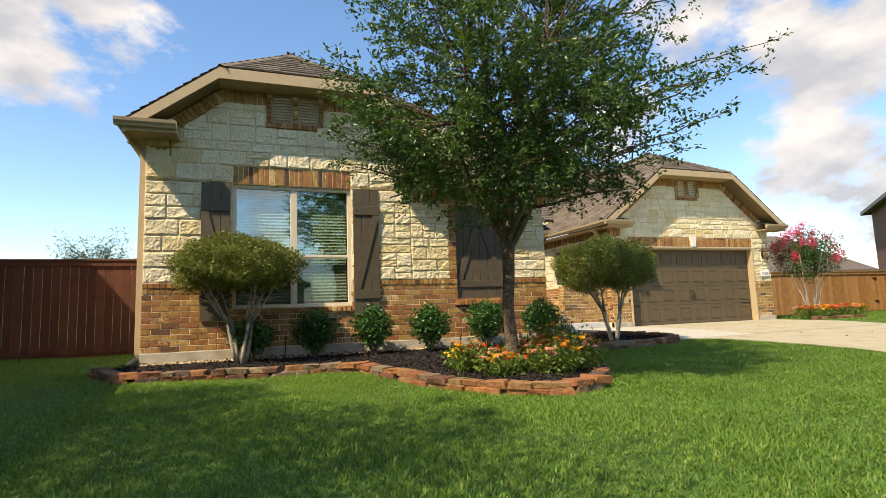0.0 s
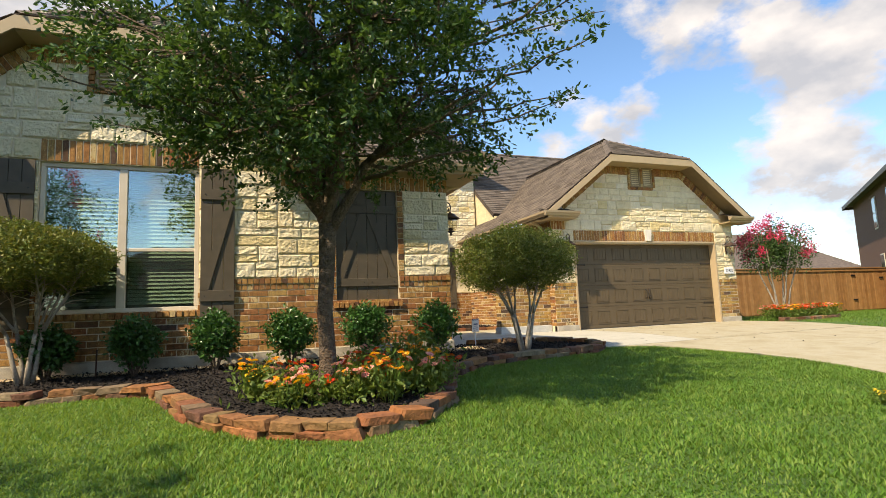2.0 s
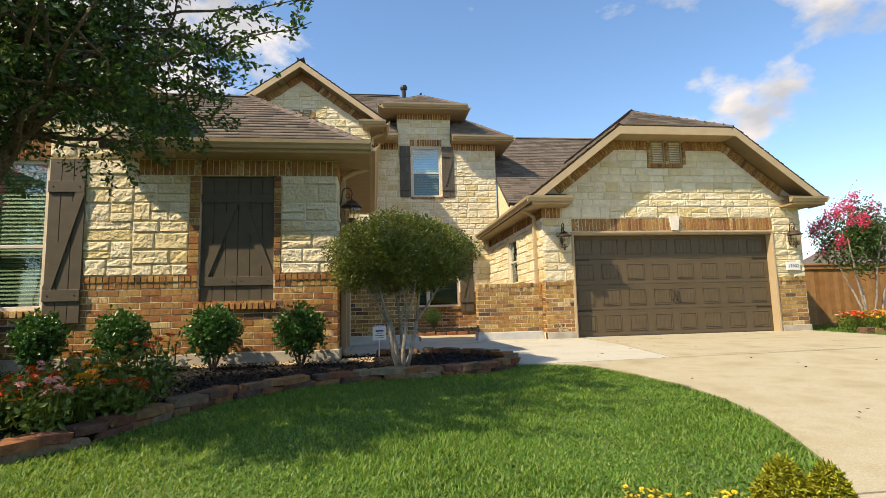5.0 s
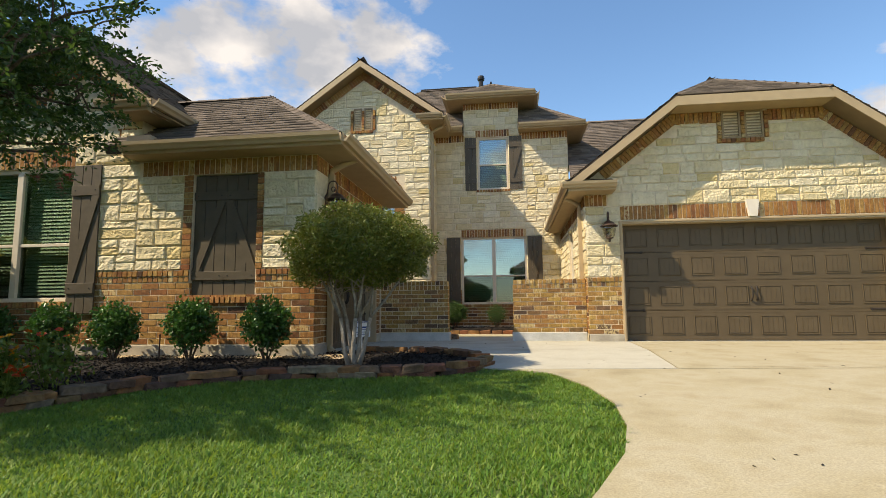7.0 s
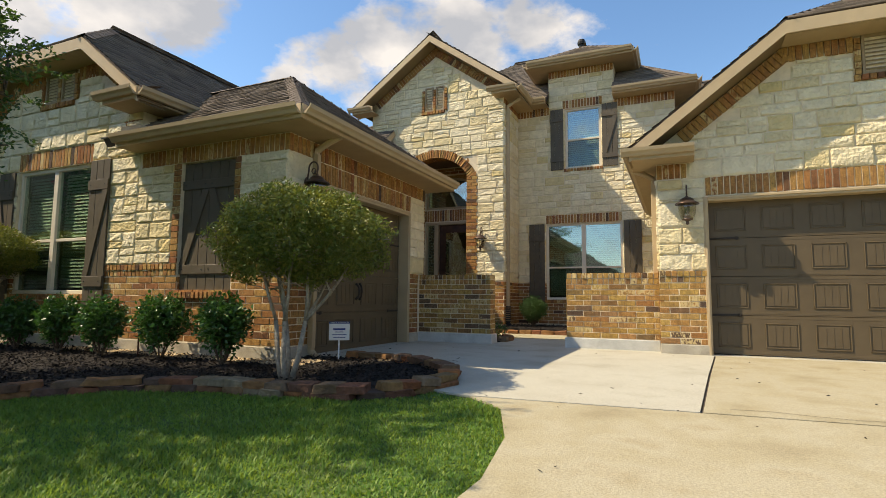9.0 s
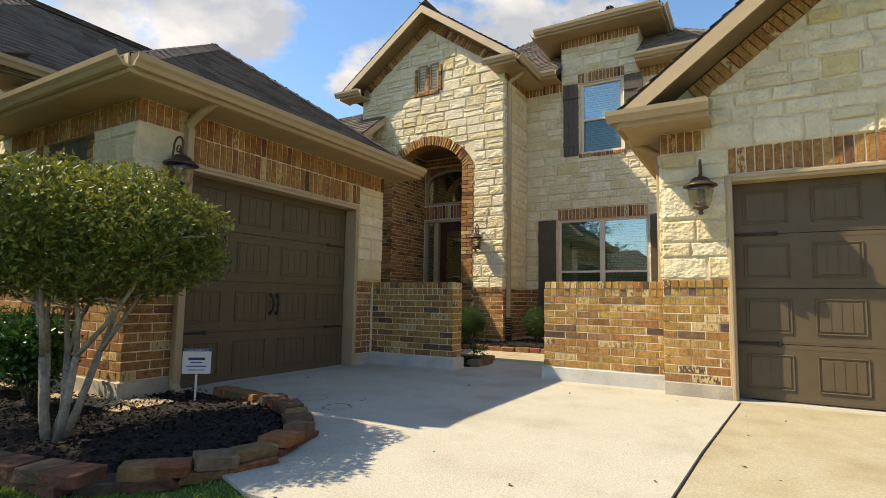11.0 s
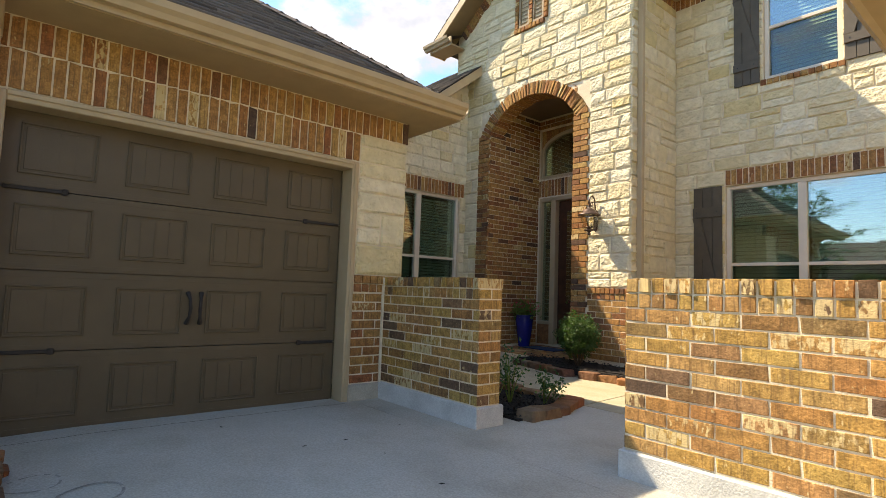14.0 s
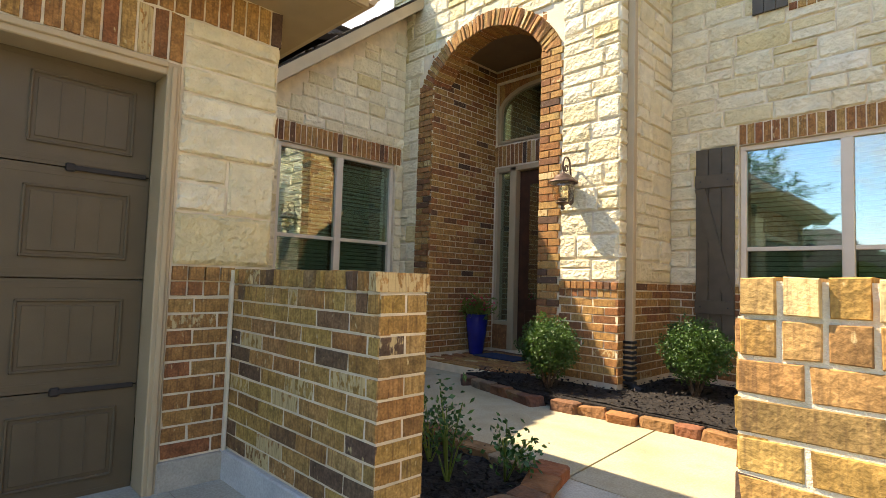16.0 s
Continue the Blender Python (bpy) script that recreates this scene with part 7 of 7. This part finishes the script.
# ---- neighbouring houses ----
def house(name, x, y, turn, wx, wy, h, slope, mat, label, windows=(), over=0.4):
    """A hip roofed house with windows in its walls."""
    ho = thing(name, label, "house", pose(x, y, 0.35, 0, 0, turn))
    part("wall", boxes((0, wx, 0, wy, 0, h)), mat, ho)
    a, b, c, d = -over, wx + over, -over, wy + over
    r = min(wx, wy) / 2 + over
    if wx >= wy:
        p, q = (a + r, (c + d) / 2, h + r * slope), (b - r, (c + d) / 2, h + r * slope)
    else:
        p, q = ((a + b) / 2, c + r, h + r * slope), ((a + b) / 2, d - r, h + r * slope)
    bm = bmesh.new()
    vs = [bm.verts.new(v) for v in ((a, c, h), (b, c, h), (b, d, h), (a, d, h), p, q)]
    for f in (((0, 1, 5, 4), (1, 2, 5), (2, 3, 4, 5), (3, 0, 4)) if wx >= wy else ((0, 1, 4), (1, 2, 5, 4), (2, 3, 5), (3, 0, 4, 5))):
        bm.faces.new([vs[i] for i in f])
    bm.faces.new([vs[i] for i in (3, 2, 1, 0)])
    roof = part("roof", bm, M_FAR_ROOF, ho)
    part("fascia", boxes((a, b, c - 0.03, c - 0.002, h - 0.16, h + 0.02), (a - 0.03, a - 0.002, c, d, h - 0.16, h + 0.02), (b + 0.002, b + 0.03, c, d, h - 0.16, h + 0.02)), M_FASCIA, ho)
    for side, u, z, w, hh in windows:
        if side == 'w':
            wi = part("window", boxes((-0.03, -0.002, u, u + w, z, z + hh), bevel=0.01), M_VINYL, ho)
            part("pane", boxes((-0.04, -0.031, u + 0.06, u + w - 0.06, z + 0.06, z + hh / 2 - 0.02), (-0.04, -0.031, u + 0.06, u + w - 0.06, z + hh / 2 + 0.02, z + hh - 0.06)), M_PANE, wi)
        else:
            wi = part("window", boxes((u, u + w, -0.03, -0.002, z, z + hh), bevel=0.01), M_VINYL, ho)
            part("pane", boxes((u + 0.06, u + w - 0.06, -0.04, -0.031, z + 0.06, z + hh / 2 - 0.02), (u + 0.06, u + w - 0.06, -0.04, -0.031, z + hh / 2 + 0.02, z + hh - 0.06)), M_PANE, wi)
    return ho


M_FAR_ROOF = material("far_shingles", (0.12, 0.095, 0.08), 0.95, bump=0.01, bump_scale=9, scale=5, spread=0.25, fine=0.25)
M_FASCIA = material("dark_fascia", (0.10, 0.08, 0.06), 0.6)
M_PANE = material("dark_far_pane", (0.03, 0.04, 0.05), 0.08, spec=0.8)
M_FAR_STONE = material("far_tan_brick", (0.36, 0.29, 0.21), 0.95, bump=0.004, bump_scale=30, scale=10, spread=0.2, fine=0.2)
house("brick_house", 31.8, 19.0, -140, 13.5, 9.0, 5.2, 0.6, M_FAR_BRICK, "two-storey red-brown brick house beyond the fence", [('s', 4.6, 3.4, 0.7, 1.4), ('s', 7.4, 3.4, 0.7, 1.4), ('s', 5.0, 0.9, 0.7, 1.4)])
house("tan_house", 40.0, 36.0, -14, 14.0, 10.0, 3.0, 0.72, M_FAR_STONE, "single-storey tan brick house with a hip roof", [('s', 3.0, 0.9, 1.6, 1.3), ('s', 8.0, 0.9, 1.6, 1.3)])
house("tan_house", -18.0, 32.0, 0, 14.0, 9.0, 2.3, 0.36, M_FAR_STONE, "single-storey house with a low brown roof", [('s', 3.0, 0.9, 1.6, 1.2)])
house("tan_house", -16.2, -3.5, 0, 10.0, 14.6, 5.5, 0.5, M_FAR_STONE, "two-storey tan brick neighbour house beside the lawn", [("s", 2.0, 0.9, 1.5, 1.4)])
house("tan_house", -9.0, -34.0, 0, 13.0, 9.0, 3.0, 0.7, M_FAR_STONE, "single-storey tan brick house across the street")
house("brick_house", 8.0, -36.0, 0, 14.0, 10.0, 5.2, 0.6, M_FAR_BRICK, "two-storey red-brown brick house across the street")
house("tan_house", 25.0, -34.0, 0, 13.0, 9.0, 3.0, 0.7, M_FAR_STONE, "single-storey tan brick house across the street")
# soft willow-like tree beyond the left fence
wt = thing("young_tree", "feathery light green tree behind the fence", "tree", pose(-4.6, 20.5, 0.34))
bm = bmesh.new()
rnd = random.Random(21)
tips = []
tube(bm, [(0, 0, 0), (0.03, 0, 1.2), (0, 0, 2.4)], [0.09, 0.07, 0.05], 8)
for k in range(60):
    a, e = rnd.uniform(0, 6.28), rnd.uniform(0.2, 1.2)
    s = Vector((0, 0, rnd.uniform(1.2, 2.4)))
    t_ = s + Vector((math.cos(a) * math.cos(e), math.sin(a) * math.cos(e), math.sin(e))) * rnd.uniform(0.9, 1.7)
    p2, r2 = bent(s, t_, 4, 0.07, 0.02, 0.005, rnd)
    tube(bm, p2, r2, 4)
    tips += p2[1:]
part("trunk", bm, M_BARK, wt)
P = np.concatenate([np.array(p)[None] + rng.normal(size=(22, 3)) * 0.11 for p in tips])
part("crown", mesh_np("crown", *leaf_cards(P, 0.12, 0.012), M_BOX), M_BOX, wt)


# golden arborvitae by the drive
M_GOLD = leaf_material("golden_arborvitae_sprays", [(0.09, 0.13, 0.012), (0.2, 0.23, 0.018), (0.34, 0.33, 0.025), (0.44, 0.38, 0.03)], 0.5, 0.25)


def arborvitae(x, y, h, w):
    s = thing("arborvitae", "small cone of golden-green arborvitae on the lawn", "shrub", pose(x, y, gz(y)), group="arborvitae by the drive")
    bm = bmesh.new()
    tube(bm, [(0, 0, -0.02), (0.01, 0, h * 0.4), (0, 0, h * 0.85)], [0.014, 0.01, 0.004], 6)
    part("stem", bm, M_BARK, s)
    n = 9500
    u = rng.uniform(0.03, 1, n) ** 1.2
    a = rng.uniform(0, 2 * np.pi, n)
    q = 0.5 * w * np.sqrt(np.clip(1 - u ** 1.7, 0.01, 1)) * rng.uniform(0.6, 1.0, n) ** 0.6 * (1 + 0.16 * np.sin(5 * a + 9 * u))
    P = np.stack([q * np.cos(a), q * np.sin(a), u * h * (1 + 0.05 * np.sin(7 * a))], 1)
    part("foliage", mesh_np("foliage", *leaf_cards(P, 0.022, 0.0036), M_GOLD), M_GOLD, s)


arborvitae(7.03, 3.12, 0.35, 0.26)
arborvitae(7.12, 3.04, 0.35, 0.22)


# ---- grass ----
def grass(n, x0, x1, y0, y1, h, name):
    x, y = rng.uniform(x0, x1, n), rng.uniform(y0, y1, n)
    ok = ~inside(BED, x, y) & ~inside(DRIVE, x, y) & ~((x > -1.5) & (x < 15.2) & (y > 8.75)) & ~((x > 6.6) & (x < 7.12) & (y > 3.2) & (y < 3.62))
    x, y = x[ok], y[ok]
    n = len(x)
    z = np.clip(y, -6, 9.9) * 0.035 - 0.004
    a = rng.uniform(0, 2 * np.pi, n)
    L = h * rng.uniform(0.55, 1.25, n) * (1 + 0.25 * np.sin(x * 3.1 + 2 * np.sin(y * 1.7)))
    lean = rng.uniform(0.2, 1.5, n) * L
    w = rng.uniform(0.003, 0.0058, n)
    dx, dy = np.cos(a), np.sin(a)
    b0 = np.stack([x - dy * w, y + dx * w, z], 1)
    b1 = np.stack([x + dy * w, y - dx * w, z], 1)
    m0 = np.stack([x - dy * w * 0.8 + dx * lean * 0.35, y + dx * w * 0.8 + dy * lean * 0.35, z + L * 0.6], 1)
    m1 = np.stack([x + dy * w * 0.8 + dx * lean * 0.35, y - dx * w * 0.8 + dy * lean * 0.35, z + L * 0.6], 1)
    t0 = np.stack([x + dx * lean - dy * w * 0.15, y + dy * lean + dx * w * 0.15, z + L], 1)
    t1 = np.stack([x + dx * lean + dy * w * 0.15, y + dy * lean - dx * w * 0.15, z + L], 1)
    V = np.stack([b0, b1, m1, m0, t1, t0], 1).reshape(-1, 3)
    k = np.arange(n)[:, None] * 6
    F = np.concatenate([k + np.array([[0, 1, 2, 3]]), k + np.array([[3, 2, 4, 5]])], 0)
    tagged(part(name, mesh_np(name, V, F, M_GRASS), M_GRASS), "dense mown green lawn grass", "grass", kind="stuff")


grass(260000, -4.5, 9.0, 1.0, 9.5, 0.026, "lawn_grass")
grass(190000, -1.5, 8.6, 1.8, 7.8, 0.028, "lawn_grass")
grass(50000, 13.9, 25.0, 5.0, 14.2, 0.05, "lawn_grass")
grass(20000, -6.0, -1.5, 8.0, 11.5, 0.05, "lawn_grass")

# ---- litter on the concrete ----
x, y = rng.uniform(5.6, 13.5, 130), rng.uniform(4.5, 15.0, 130)
ok = inside(DRIVE, x, y) | ((y > 12.7) & (x > 6.8) & (x < 9.0))
x, y = x[ok], y[ok]
litter = mesh_np("leaf_litter", *leaf_cards(np.stack([x, y, np.clip(y, -6, 9.9) * 0.035 + 0.027], 1), 0.035, 0.007, 0.12, 0.1), M_CHIP)
tagged(part("leaf_litter", litter, M_CHIP), "small dry leaves scattered on the concrete", "leaf litter", kind="stuff")
M_CRACK = material("crack_dirt", (0.05, 0.042, 0.03), 0.95, scale=20)


def crack(pts, w):
    """A dirty hairline crack along the concrete."""
    bm = bmesh.new()
    for a, b_ in zip(pts, pts[1:]):
        a, b_ = Vector(a), Vector(b_)
        d = (b_ - a).normalized()
        n = Vector((-d.y, d.x)) * w / 2
        box_pts = [bm.verts.new((q.x, q.y, gz(q.y) + 0.0262)) for q in (a - n, b_ - n, b_ + n, a + n)]
        bm.faces.new(box_pts)
    tagged(part("crack", bm, M_CRACK), "dark hairline crack in the concrete", "crack", kind="structure")


rnd = random.Random(31)
crack([(5.33 + 0.012 * rnd.uniform(-1, 1), 9.42 + k * 0.13) for k in range(20)], 0.007)
crack([(9.8 + k * 0.25, 8.30 + 0.03 * math.sin(k * 1.7)) for k in range(18)], 0.006)
crack([(10.6 + k * 0.2, 6.1 + 0.05 * k + 0.03 * rnd.uniform(-1, 1)) for k in range(14)], 0.006)


# ---- rings left by pots on the concrete ----
M_STAIN = material("concrete_stain", (0.29, 0.275, 0.23), 0.95, scale=14, spread=0.3, fine=0.3)


def ring_stain(x, y, r, w):
    """A thin uneven ring, slightly broken, lying on the slab."""
    bm = bmesh.new()
    q = random.Random(int(x * 1000))
    n = 28
    for i in range(n):
        if q.random() < 0.22:
            continue
        vs = []
        for a, k in ((i, 0), (i + 1, 0), (i + 1, 1), (i, 1)):
            t = 2 * math.pi * a / n
            d = r + (w if k else 0) + 0.008 * math.sin(3 * t + x)
            vs.append(bm.verts.new((x + d * math.cos(t), y + d * math.sin(t), gz(y + d * math.sin(t)) + 0.0255)))
        bm.faces.new(vs)
    tagged(part("ring_stain", bm, M_STAIN), "faint dark ring stain on the concrete", "stain", kind="structure")


ring_stain(6.50, 9.84, 0.13, 0.016)
ring_stain(6.95, 9.68, 0.10, 0.03)
ring_stain(6.18, 9.62, 0.12, 0.012)
